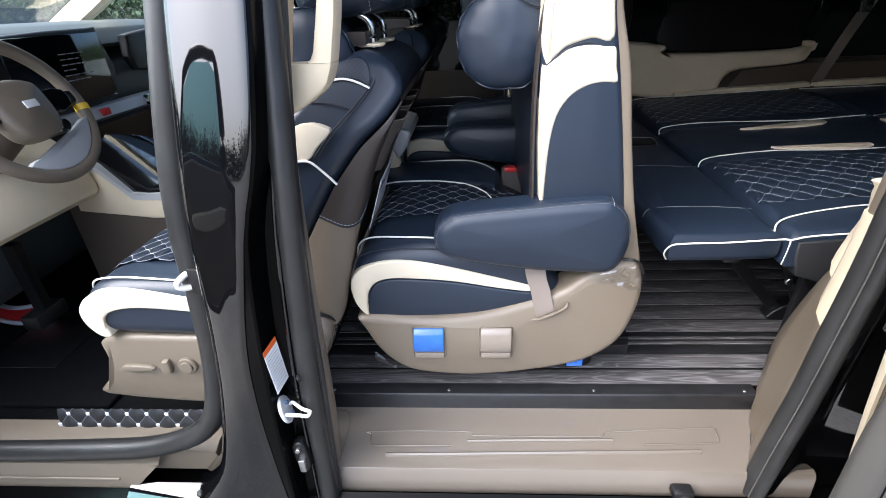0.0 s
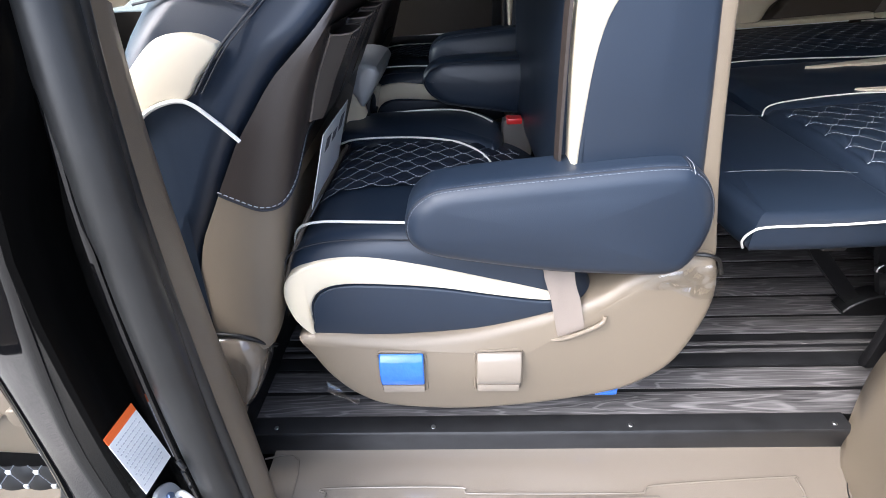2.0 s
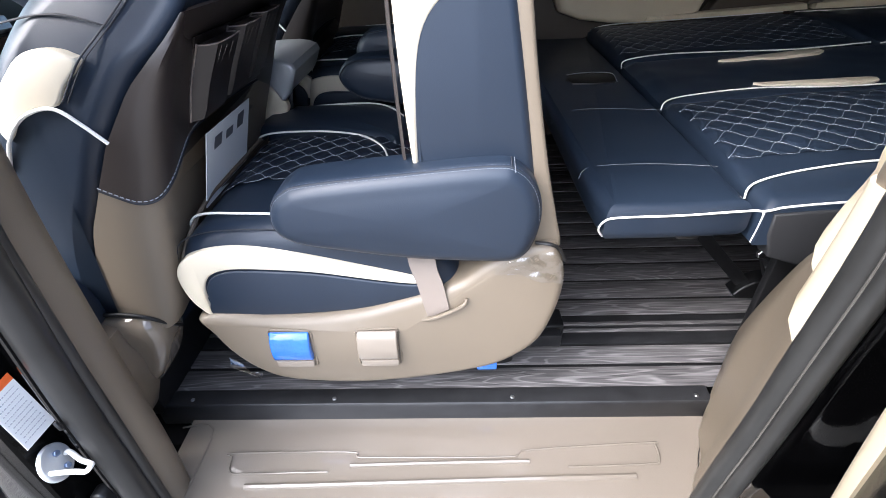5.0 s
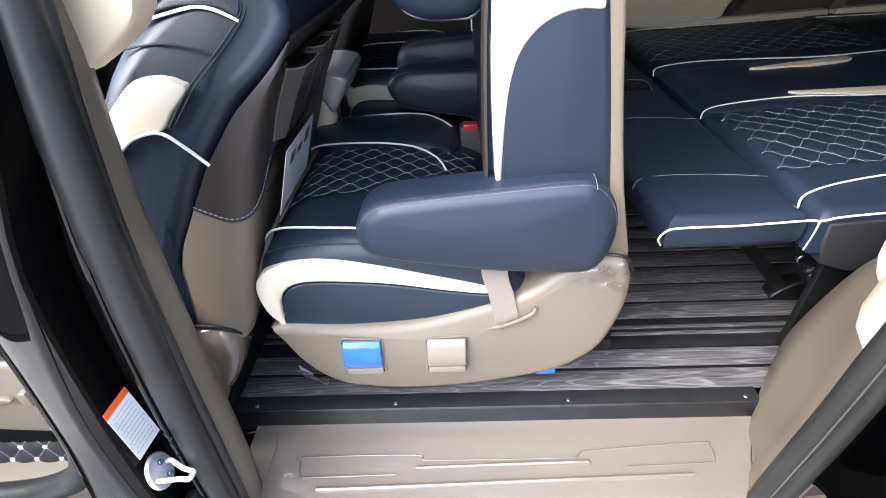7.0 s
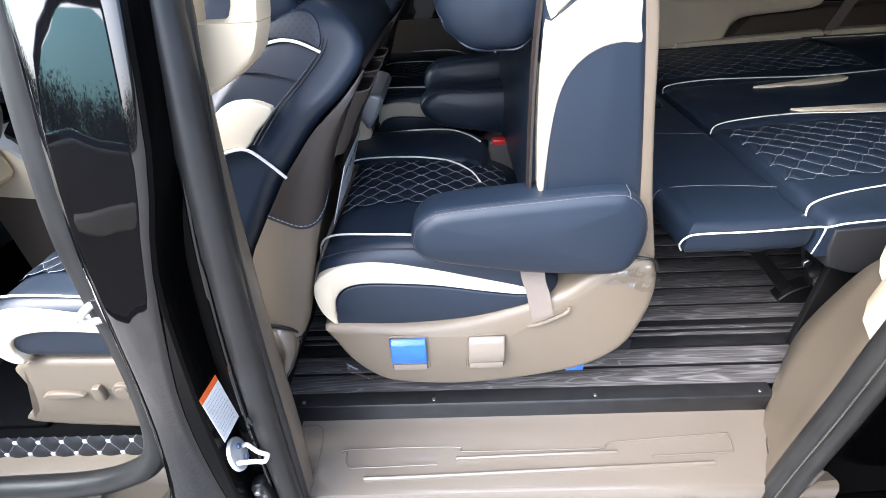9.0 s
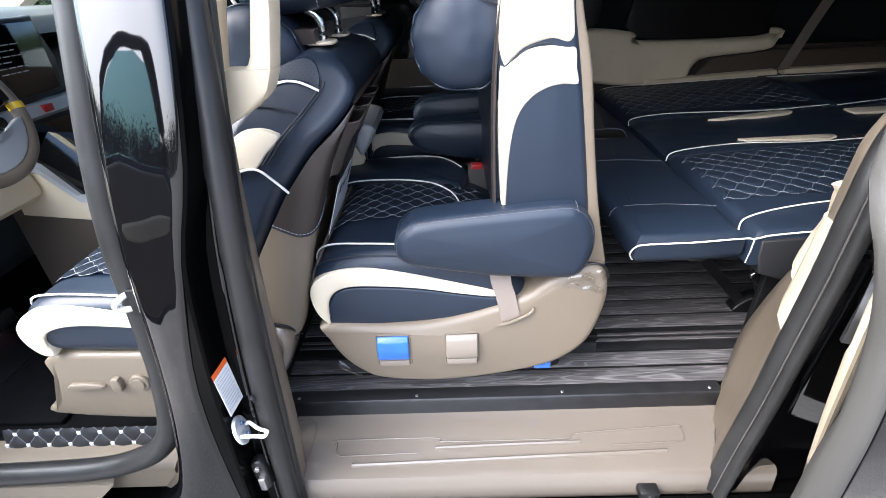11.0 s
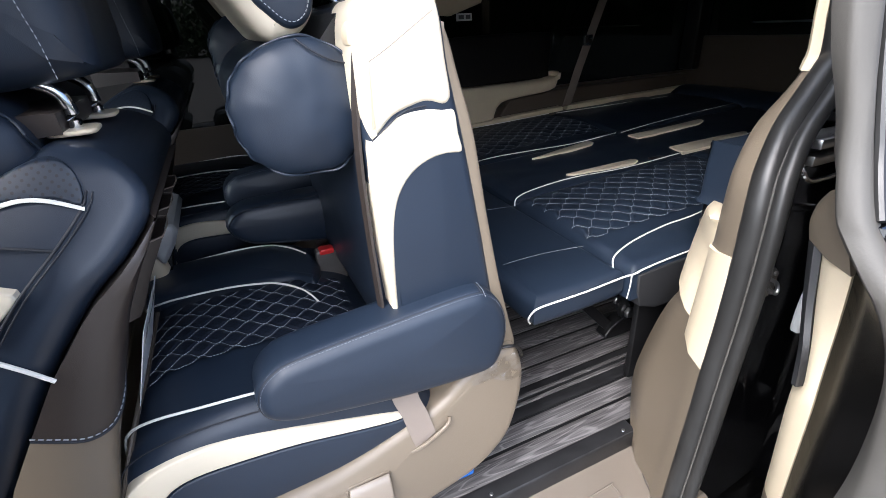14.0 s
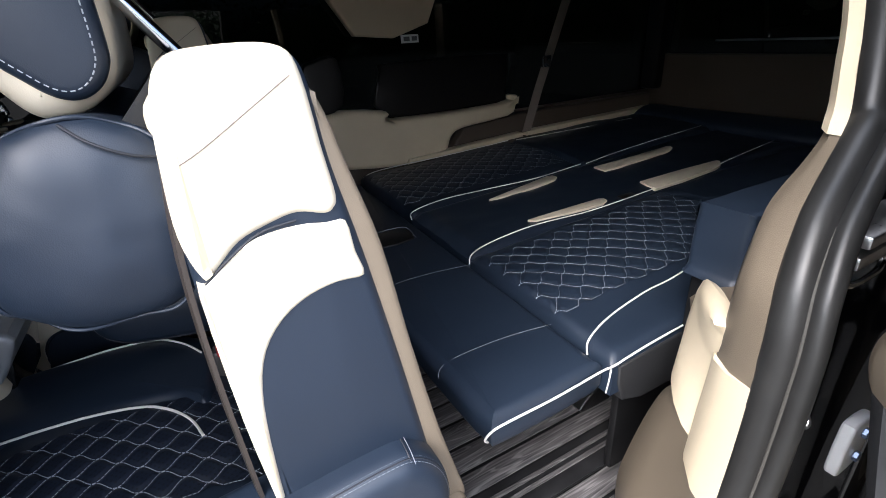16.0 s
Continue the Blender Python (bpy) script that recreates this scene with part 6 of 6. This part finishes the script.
part("bed_rail", puff([(0.92, 0.985), (0.93, 1.005), (1.50, 1.032), (1.51, 1.012)], 2.20, 2.245, 0.006, "xz", 0), CREAM_PLASTIC, armwall)
part("bed_rail", puff([(1.53, 1.012), (1.535, 1.034), (2.35, 1.05), (2.35, 1.02)], 2.20, 2.245, 0.006, "xz", 0), CREAM_PLASTIC, armwall)
plate = part("switch_plate", puff([(-0.545, 0.962), (-0.54, 1.05), (-0.46, 1.052), (-0.455, 0.965)], 2.19, 2.30, 0.008, "xz", 2), SILVER, armwall, "grey switch plate")
for z in (0.985, 1.018):
    part("switch", box(-0.525, -0.475, 2.184, 2.194, z, z + 0.018, 0.003), BLACK, plate)
belt_far = link("wall_belt", loft([[(x, 2.20, z), (x + 0.05, 2.20, z + 0.004), (x + 0.05, 2.203, z + 0.004), (x, 2.203, z)] for x, z in ((1.50, 1.03), (1.56, 1.2), (1.62, 1.35), (1.72, 1.6), (1.78, 1.74))]), BELT)
tagged(belt_far, "taupe seat belt hanging along the far wall", "seat belt")
part("anchor", box(1.60, 1.645, 2.185, 2.205, 1.30, 1.35, 0.006), CHROME, belt_far)
tag = thing("info_sticker", "small white and grey sticker on the far window", "sticker")
part("sheet", box(0.985, 1.06, 2.306, 2.3105, 1.435, 1.465), PAPER, tag)
part("print", box(0.995, 1.02, 2.304, 2.3105, 1.442, 1.458), INK, tag)
part("print", box(1.03, 1.052, 2.304, 2.3105, 1.442, 1.458), INK, tag)
strip = link("tailgate_strip", box(2.43, 2.452, 1.2, 1.95, 1.355, 1.363, 0.002), STEEL)
tagged(strip, "thin bright strip across the tailgate", "trim strip")
roll = link("bed_bolster", puff([(2.22, 0.99), (2.22, 1.03), (2.28, 1.06), (2.36, 1.06), (2.42, 1.02), (2.42, 0.97), (2.30, 0.95)], 0.95, 2.2, 0.03, "xz", 4, 4), NAVY)
tagged(roll, "dark padded bolster at the head of the bed", "bolster")
part("pillar_left", box(2.0, 2.5, 0.72, 0.86, 0.5, 1.75, 0.03), TAUPE, body)

# ---------------------------------------------------------------- front cabin
part("screen_housing", puff([(1.32, 1.14), (1.32, 1.345), (1.36, 1.365), (1.70, 1.372), (1.745, 1.35), (1.75, 1.14)], -1.345, -1.30, 0.01, "yz", 2), BLACK, dash)
part("screen", box(-1.302, -1.295, 1.335, 1.735, 1.15, 1.358, 0.003), SCREEN, dash, "wide black touch screen")
tx = None
random.seed(11)
for r in range(6):
    y = 1.53
    for k in range(random.randint(2, 4)):
        w = random.uniform(0.015, 0.035)
        bm = box(-1.295, -1.2945, y, y + w, 1.30 - r * 0.016, 1.3028 - r * 0.016)
        tx = bm if tx is None else merge(tx, bm)
        y += w + 0.006
part("screen_print", tx, PALE_INK, dash, "unreadable white screen print", False)
part("control_strip", loft([[(-1.30, y, 1.075), (-1.275, y, 1.09), (-1.285, y, 1.125), (-1.31, y, 1.13)] for y in (1.36, 1.5, 1.7, 1.95)]), SILVER, dash, "silver control strip")
part("black_panel", loft([[(-1.32, y, 0.95), (-1.27, y, 0.965), (-1.268, y, 1.07), (-1.32, y, 1.08)] for y in (1.34, 1.6, 1.95)]), SCREEN, dash)
for y in (1.42, 1.86):
    part("knob", cyl((-1.282, y, 1.105), (-1.262, y, 1.108), 0.019, 20), CHROME, dash)
part("hazard", box(-1.285, -1.272, 1.60, 1.64, 1.095, 1.118, 0.002), RED, dash)
part("vent", puff([(1.88, 1.215), (1.865, 1.32), (1.90, 1.345), (2.2, 1.35), (2.2, 1.21)], -1.32, -1.285, 0.01, "yz", 2), BLACK, dash)
console = thing("centre_console", "cream and silver centre console with black trays", "console")
part("body", puff([(-1.35, 0.46), (-1.35, 0.95), (-1.22, 0.945), (-1.05, 0.86), (-0.55, 0.84), (-0.50, 0.80), (-0.50, 0.46)], 1.38, 1.68, 0.02, "xz", 0), TAUPE_DARK, console)
part("upper_side", puff([(-1.30, 0.83), (-1.30, 0.975), (-1.19, 0.965), (-1.08, 0.868), (-0.55, 0.845), (-0.55, 0.80), (-1.05, 0.80)], 1.374, 1.388, 0.004, "xz", 0), CREAM_PLASTIC, console, "cream console side")
part("rim", loft([[(x, 1.372, z), (x, 1.372, z + 0.022), (x, 1.69, z + 0.022), (x, 1.69, z)] for x, z in ((-1.26, 0.985), (-1.19, 0.965), (-1.10, 0.868), (-0.8, 0.860), (-0.52, 0.85))]), SILVER, console, "silver console rim")
part("tray", puff([(-1.20, 1.40), (-1.20, 1.67), (-0.85, 1.67), (-0.82, 1.62), (-0.82, 1.44), (-0.88, 1.40)], 0.80, 0.902, 0.003, "xy", 2, 2, bend=lambda c: Vector((c.x, c.y, c.z + 1.05 * max(0, -c.x - 1.10)))), SCREEN, console)
part("lower_front", puff([(-1.66, 0.66), (-1.60, 0.95), (-1.40, 0.955), (-1.42, 0.86), (-1.52, 0.72), (-1.60, 0.62)], 0.80, 1.40, 0.02, "xz", 2), TAUPE_DARK, dash, "taupe lower dashboard")
part("knee_panel", puff([(-1.36, 0.89), (-1.34, 1.08), (-1.25, 1.06), (-1.20, 0.96), (-1.21, 0.89)], 0.80, 1.378, 0.03, "xz", 3), CREAM_PLASTIC, dash, "cream knee panel")
part("top_pad", puff([(-1.9, 1.30), (-1.9, 1.385), (-1.5, 1.39), (-1.40, 1.375), (-1.365, 1.355), (-1.38, 1.30)], 0.78, 2.28, 0.02, "xz", 3), DASH, dash, "grey-green soft dashboard top")

part("armrest_box", puff([(-0.56, 0.46), (-0.56, 0.99), (-0.42, 1.02), (-0.29, 1.025), (-0.235, 1.010), (-0.212, 0.955), (-0.245, 0.86), (-0.255, 0.46)], 1.408, 1.645, 0.018, "xz", 2, 4), CREAM_PLASTIC, console, "cream console box between the front seats")
lid = part("armrest_lid", puff([(-0.54, 1.022), (-0.40, 1.060), (-0.26, 1.074), (-0.195, 1.070), (-0.170, 1.048), (-0.205, 0.985), (-0.222, 0.978), (-0.245, 1.018), (-0.30, 1.030), (-0.42, 1.026)], 1.400, 1.655, 0.012, "xz", 2, 4), SILVER, console, "pale satin grey console lid")
part("rear_vent", puff([(-0.196, 1.035), (-0.198, 0.99), (-0.222, 0.90), (-0.240, 0.90), (-0.225, 1.0)], 1.435, 1.625, 0.004, "xz", 0, 2), SCREEN, console, "black glossy vent panel")
for y in (1.47, 1.50):
    part("button", box(-0.197, -0.183, y, y + 0.018, 1.056, 1.066, 0.002), BLACK, lid)

wheel = thing("steering_wheel", "taupe steering wheel with silver spokes in clear film", "steering wheel")
WC, WT = Vector((-1.10, 1.12, 1.205)), radians(24)


def on_wheel(u, v, w=0.0):
    """u to the right, v up the rim, w towards the driver."""
    return WC + Vector((math.cos(WT) * w - math.sin(WT) * v, u, math.cos(WT) * v + math.sin(WT) * w))


rim = part("rim", tube([on_wheel(0.178 * math.cos(a), 0.178 * math.sin(a) * 0.98) for a in [2 * math.pi * k / 28 for k in range(28)]], 0.017, 3, True, 14), TAUPE, wheel, "taupe leather rim")
part("tape", tube([on_wheel(0.179 * math.cos(a), 0.176 * math.sin(a)) for a in (-0.22, -0.17, -0.12)], 0.0185, 3, False, 12), YELLOW, rim, "yellow tape mark")


def wheel_puff(pts, w0, w1, r, smooth=4, dome=0.0):
    bm = puff(pts, w0, w1, r, "xy", smooth, 4, dome)
    for v in bm.verts:
        v.co = on_wheel(v.co.x, v.co.y, v.co.z)
    return bm


part("hub", wheel_puff([(-0.075, 0.03), (-0.06, 0.06), (0, 0.072), (0.06, 0.06), (0.075, 0.03), (0.07, -0.04), (0.04, -0.075), (-0.04, -0.075), (-0.07, -0.04)], -0.03, 0.03, 0.02, 4, 0.01), TAUPE, wheel, "taupe airbag cover")
part("badge", wheel_puff([(-0.018, -0.008), (-0.018, 0.010), (0.018, 0.010), (0.018, -0.008)], 0.038, 0.0425, 0.001, 0), PAPER, wheel)
part("spoke", wheel_puff([(0.06, -0.02), (0.06, 0.025), (0.17, 0.02), (0.17, -0.012)], -0.015, 0.012, 0.006, 0), BLACK, wheel)
part("spoke", wheel_puff([(-0.06, -0.02), (-0.06, 0.025), (-0.17, 0.02), (-0.17, -0.012)], -0.015, 0.012, 0.006, 0), BLACK, wheel)
ring_out = [(0.163 * math.cos(a), 0.163 * math.sin(a)) for a in [radians(-128 + 12 * k) for k in range(10)]]
ring_in = [(q * math.cos(a), q * math.sin(a)) for q, a in [(0.150, radians(-22)), (0.128, radians(-32)), (0.118, radians(-50)), (0.104, radians(-68)), (0.112, radians(-88)), (0.122, radians(-106)), (0.142, radians(-124))]]
part("spoke", wheel_puff(ring_out + ring_in, -0.012, 0.014, 0.005, 1), SILVER, wheel, "silver crescent lower spoke")
part("switch_pad", wheel_puff([(0.075, -0.025), (0.075, 0.03), (0.14, 0.025), (0.135, -0.02)], 0.008, 0.018, 0.004, 2), SCREEN, wheel)
part("column", cyl(on_wheel(0, 0, -0.03), on_wheel(0, -0.02, -0.22), 0.055, 20, 0.075), TAUPE_DARK, wheel)

mat = thing("floor_mat", "black carpet floor mat in the front footwell", "floor mat")
part("pad", box(-1.75, -1.02, 0.90, 1.36, 0.421, 0.436, 0.006), CARPET, mat)
part("heel_pad", box(-1.55, -1.30, 1.05, 1.30, 0.436, 0.440, 0.002), BLACK, mat)
pedal = thing("brake_pedal", "black pedal arm under the dashboard", "pedal")
part("arm", loft([[(-1.42, 1.18, 0.80), (-1.38, 1.18, 0.80), (-1.38, 1.21, 0.80), (-1.42, 1.21, 0.80)], [(-1.42, 1.18, 0.55), (-1.38, 1.18, 0.55), (-1.38, 1.21, 0.55), (-1.42, 1.21, 0.55)]]), BLACK, pedal)
part("pad", box(-1.43, -1.37, 1.13, 1.25, 0.52, 0.57, 0.008), RUBBER, pedal)
band = thing("red_band", "red and white plastic band lying in the footwell", "plastic band")
part("band", loft([[(x, y, z), (x, y + 0.01, z + 0.06)] for x, y, z in ((-1.82, 1.34, 0.45), (-1.72, 1.30, 0.442), (-1.60, 1.275, 0.442), (-1.50, 1.30, 0.45))], False, 4), RED, band)
part("edge", tube([(-1.82, 1.335, 0.45), (-1.72, 1.295, 0.446), (-1.60, 1.27, 0.446), (-1.50, 1.295, 0.45)], 0.008), PAPER, band)
part("edge", tube([(-1.82, 1.35, 0.51), (-1.72, 1.31, 0.502), (-1.60, 1.285, 0.502), (-1.50, 1.31, 0.51)], 0.008), PAPER, band)

# quilted side mat by the seat
qm = thing("quilted_mat", "black quilted mat with white square studs beside the seat", "floor mat")


def mat_at(u, v, lift=0.0):
    """A point of the mat: u counts cells along it, v runs across."""
    dv = (v - 0.25) / 0.5
    a, b = math.sin(math.pi * (u + dv / 2)), math.sin(math.pi * (u - dv / 2))
    return Vector((-1.03 + 0.0508 * u, 0.772 + 0.018 * v - 0.9 * (0.0055 * abs(a * b) ** 0.5 + lift), 0.488 + 0.056 * v + 0.3 * (0.0055 * abs(a * b) ** 0.5 + lift)))


part("pad", shell(lambda u, v: mat_at(12 * u, v), 192, 28), SKIRT, qm)
for i in range(13):
    for off in (0, 1):
        u, v = i + 0.5 * off, 0.25 + 0.5 * off
        if u > 12:
            continue
        c = mat_at(u, v, 0.0025)
        part("stud", box(c.x - 0.0045, c.x + 0.0045, c.y - 0.001, c.y + 0.004, c.z - 0.0045, c.z + 0.0045, 0.001, 1), PAPER, qm)
        for e, w in ((0.5, 0.5 if off == 0 else -0.5), (-0.5, 0.5 if off == 0 else -0.5), (0.5, -0.5 if off == 0 else 0.5), (-0.5, -0.5 if off == 0 else 0.5)):
            ends = [(u + e * t, v + w * t) for t in (0.0, 0.25, 0.5)]
            ends = [(p, q) for p, q in ends if 0 <= p <= 12 and 0 <= q <= 1]
            if len(ends) > 1:
                part("stitch", tube([mat_at(p, q, 0.0012) for p, q in ends], 0.0009, 1, False, 5), GREY_THREAD, qm)
fs = thing("front_sill", "taupe plastic scuff plates at the front door", "door sill")
part("plate", loft([[(x, 0.71, 0.49), (x, 0.735, 0.502), (x, 0.795, 0.497), (x, 0.80, 0.43), (x, 0.71, 0.43)] for x in (-2.0, -1.2, -0.72, -0.60)]), TAUPE, fs)
part("step", loft([[(x, 0.705, 0.496), (x + 0.01, 0.676, 0.488), (x - 0.03, 0.668, 0.45), (x - 0.06, 0.664, 0.42), (x - 0.06, 0.672, 0.413), (x - 0.06, 0.705, 0.413)] for x in (-2.0, -1.2, -0.80, -0.73)]), TAUPE, fs)
part("rib", tube([(-1.9, 0.666, 0.448), (-0.82, 0.666, 0.450)], 0.003, 1), TAUPE, fs)
# seat controls of the driver seat
ctl = thing("seat_controls", "taupe power seat switches on the driver seat side", "switch")
part("slider", puff([(-0.800, 0.676), (-0.798, 0.692), (-0.735, 0.690), (-0.733, 0.677)], 0.777, 0.79, 0.004, "xz", 2), TAUPE, ctl)
part("lever", puff([(-0.708, 0.672), (-0.704, 0.703), (-0.692, 0.706), (-0.686, 0.702), (-0.687, 0.672)], 0.775, 0.79, 0.004, "xz", 2), TAUPE, ctl)
part("dial", cyl((-0.648, 0.79, 0.688), (-0.648, 0.780, 0.688), 0.022, 24), TAUPE, ctl)
part("dial_cap", cyl((-0.648, 0.781, 0.688), (-0.648, 0.776, 0.688), 0.014, 20), TAUPE, ctl)
# windscreen and outer shell of the front
window_3 = link("window_3", loft([[(-2.0, y, 1.36), (-1.99, y, 1.36), (-1.20, y, 1.78), (-1.21, y, 1.78)] for y in (0.78, 2.3)]), GLASS)
window_3.visible_shadow = False
tagged(window_3, "clear windscreen", "window", kind="structure")
part("firewall", box(-2.05, -1.95, 0.65, 2.36, 0.22, 1.34), PAINT, body)
part("far_a_pillar", loft([[(-1.95, 2.26, 1.36), (-1.80, 2.26, 1.36), (-1.80, 2.34, 1.36), (-1.95, 2.34, 1.36)], [(-1.22, 2.26, 1.78), (-1.08, 2.26, 1.78), (-1.08, 2.34, 1.78), (-1.22, 2.34, 1.78)]]), CREAM_PLASTIC, body, "cream front pillar trim")
window_4 = link("window_4", box(-1.75, -0.9, 2.312, 2.32, 1.12, 1.74), GLASS)
window_4.visible_shadow = False
tagged(window_4, "clear far front side window", "window", kind="structure")
# Roof edge is out of view, set back to let light onto the sill.
part("roof", puff([(-1.3, 1.805), (-1.2, 1.86), (0.5, 1.90), (2.2, 1.86), (2.56, 1.78), (2.56, 1.76), (-1.3, 1.80)], 0.85, 2.36, 0.01, "xz", 0), PAINT, body)
# Unseen rail; its drop and inset limit the light reaching deep inside.
part("roof_rail", box(-1.3, 2.5, 0.84, 0.94, 1.65, 1.81, 0.02), PAINT, body)


# ---------------------------------------------------------------- tree belt around the car park
random.seed(21)
tb = bmesh.new()


def clump(c, size, n):
    for _ in range(n):
        d = Vector((random.gauss(0, 1), random.gauss(0, 1), random.gauss(0, 0.8)))
        p = c + d * size * 0.45
        a, b = Vector((random.uniform(-1, 1), random.uniform(-1, 1), random.uniform(-1, 1))).normalized(), Vector((random.uniform(-1, 1), random.uniform(-1, 1), random.uniform(-1, 1)))
        b = a.cross(b).normalized()
        s = size * random.uniform(0.05, 0.11)
        tb.faces.new([tb.verts.new(p + a * s), tb.verts.new(p + b * s * 0.7), tb.verts.new(p - a * s), tb.verts.new(p - b * s * 0.7)])


for k in range(150):
    ang = 2 * math.pi * k / 150 + random.uniform(-0.02, 0.02)
    rad = random.uniform(40, 50)
    h = random.uniform(2.0, 5.0)
    for lv in range(4):
        clump(Vector((rad * math.cos(ang), rad * math.sin(ang), 0.6 + h * lv / 4)), 2.4, 220)
LEAF = material("leaves", (0.045, 0.075, 0.025), 0.6, vary=0.35, scale=0.6)
trees = link("tree_belt", tb, LEAF, None, "", False)
tagged(trees, "dark green belt of trees around the car park", "trees", kind="stuff")

# belt moulding, and a thin chrome line along the crease of the sliding door
part("belt_moulding", loft([[(x, y + 0.012, 1.212), (x, y, 1.214), (x, y - 0.006, 1.236), (x, y + 0.012, 1.242)] for x, y in ((0.500, 0.474), (0.51, 0.464), (0.62, 0.460), (1.3, 0.452), (1.62, 0.45))]), SCREEN, door, "glossy black belt moulding")
part("crease", loft([[(x, y + 0.003, 1.1545), (x, y - 0.001, 1.1555), (x, y - 0.001, 1.1575), (x, y + 0.003, 1.1585)] for x, y in ((0.495, 0.411), (0.60, 0.408), (1.3, 0.400), (1.62, 0.400))]), CHROME, door, "thin bright line along the door crease")

# front door, swung wide open
front_door = thing("front_door", "glossy black front door swung open with tinted glass", "car door")
HINGE, SWING = Vector((-1.62, 0.60, 0.0)), radians(74)


def on_door(u, v, d):
    """u along the door from its hinge, v up, d towards its inner face."""
    a = Vector((math.cos(SWING), -math.sin(SWING), 0))
    n = Vector((math.sin(SWING), math.cos(SWING), 0))
    return HINGE + a * u + n * d + Vector((0, 0, v))


def door_part(name, pts, d0, d1, r, mat, text="", smooth=2):
    bm = puff(pts, d0, d1, r, "xz", smooth, 3)
    for w in bm.verts:
        w.co = on_door(w.co.x, w.co.z, w.co.y)
    bmesh.ops.recalc_face_normals(bm, faces=bm.faces)
    return part(name, bm, mat, front_door, text)


door_part("skin", [(0.0, 0.42), (0.0, 1.16), (1.10, 1.22), (1.13, 0.9), (1.10, 0.5), (1.02, 0.40)], -0.06, 0.0, 0.015, PAINT, "glossy black door skin")
door_part("inner_trim", [(0.05, 0.48), (0.05, 1.14), (1.03, 1.19), (1.06, 0.9), (1.02, 0.55), (0.96, 0.46)], 0.004, 0.055, 0.02, TAUPE, "taupe inner door trim")
door_part("armrest", [(0.25, 0.86), (0.28, 0.93), (0.95, 0.99), (0.99, 0.93), (0.90, 0.86)], 0.05, 0.10, 0.02, CREAM_PLASTIC, "cream door armrest")
FRAME = [(0.03, 1.17), (0.30, 1.40), (0.66, 1.66), (0.95, 1.72), (1.05, 1.70), (1.10, 1.45), (1.10, 1.22)]
bm = tube([on_door(u, v, -0.02) for u, v in FRAME], 0.028, 4, False, 10)
part("window_frame", bm, PAINT, front_door, "black window frame")
door_part("glass", [(0.08, 1.18), (0.32, 1.39), (0.67, 1.64), (0.94, 1.69), (1.04, 1.66), (1.08, 1.45), (1.08, 1.22)], -0.026, -0.022, 0.001, DOOR_GLASS, "tinted glass in the sky's teal", 0)
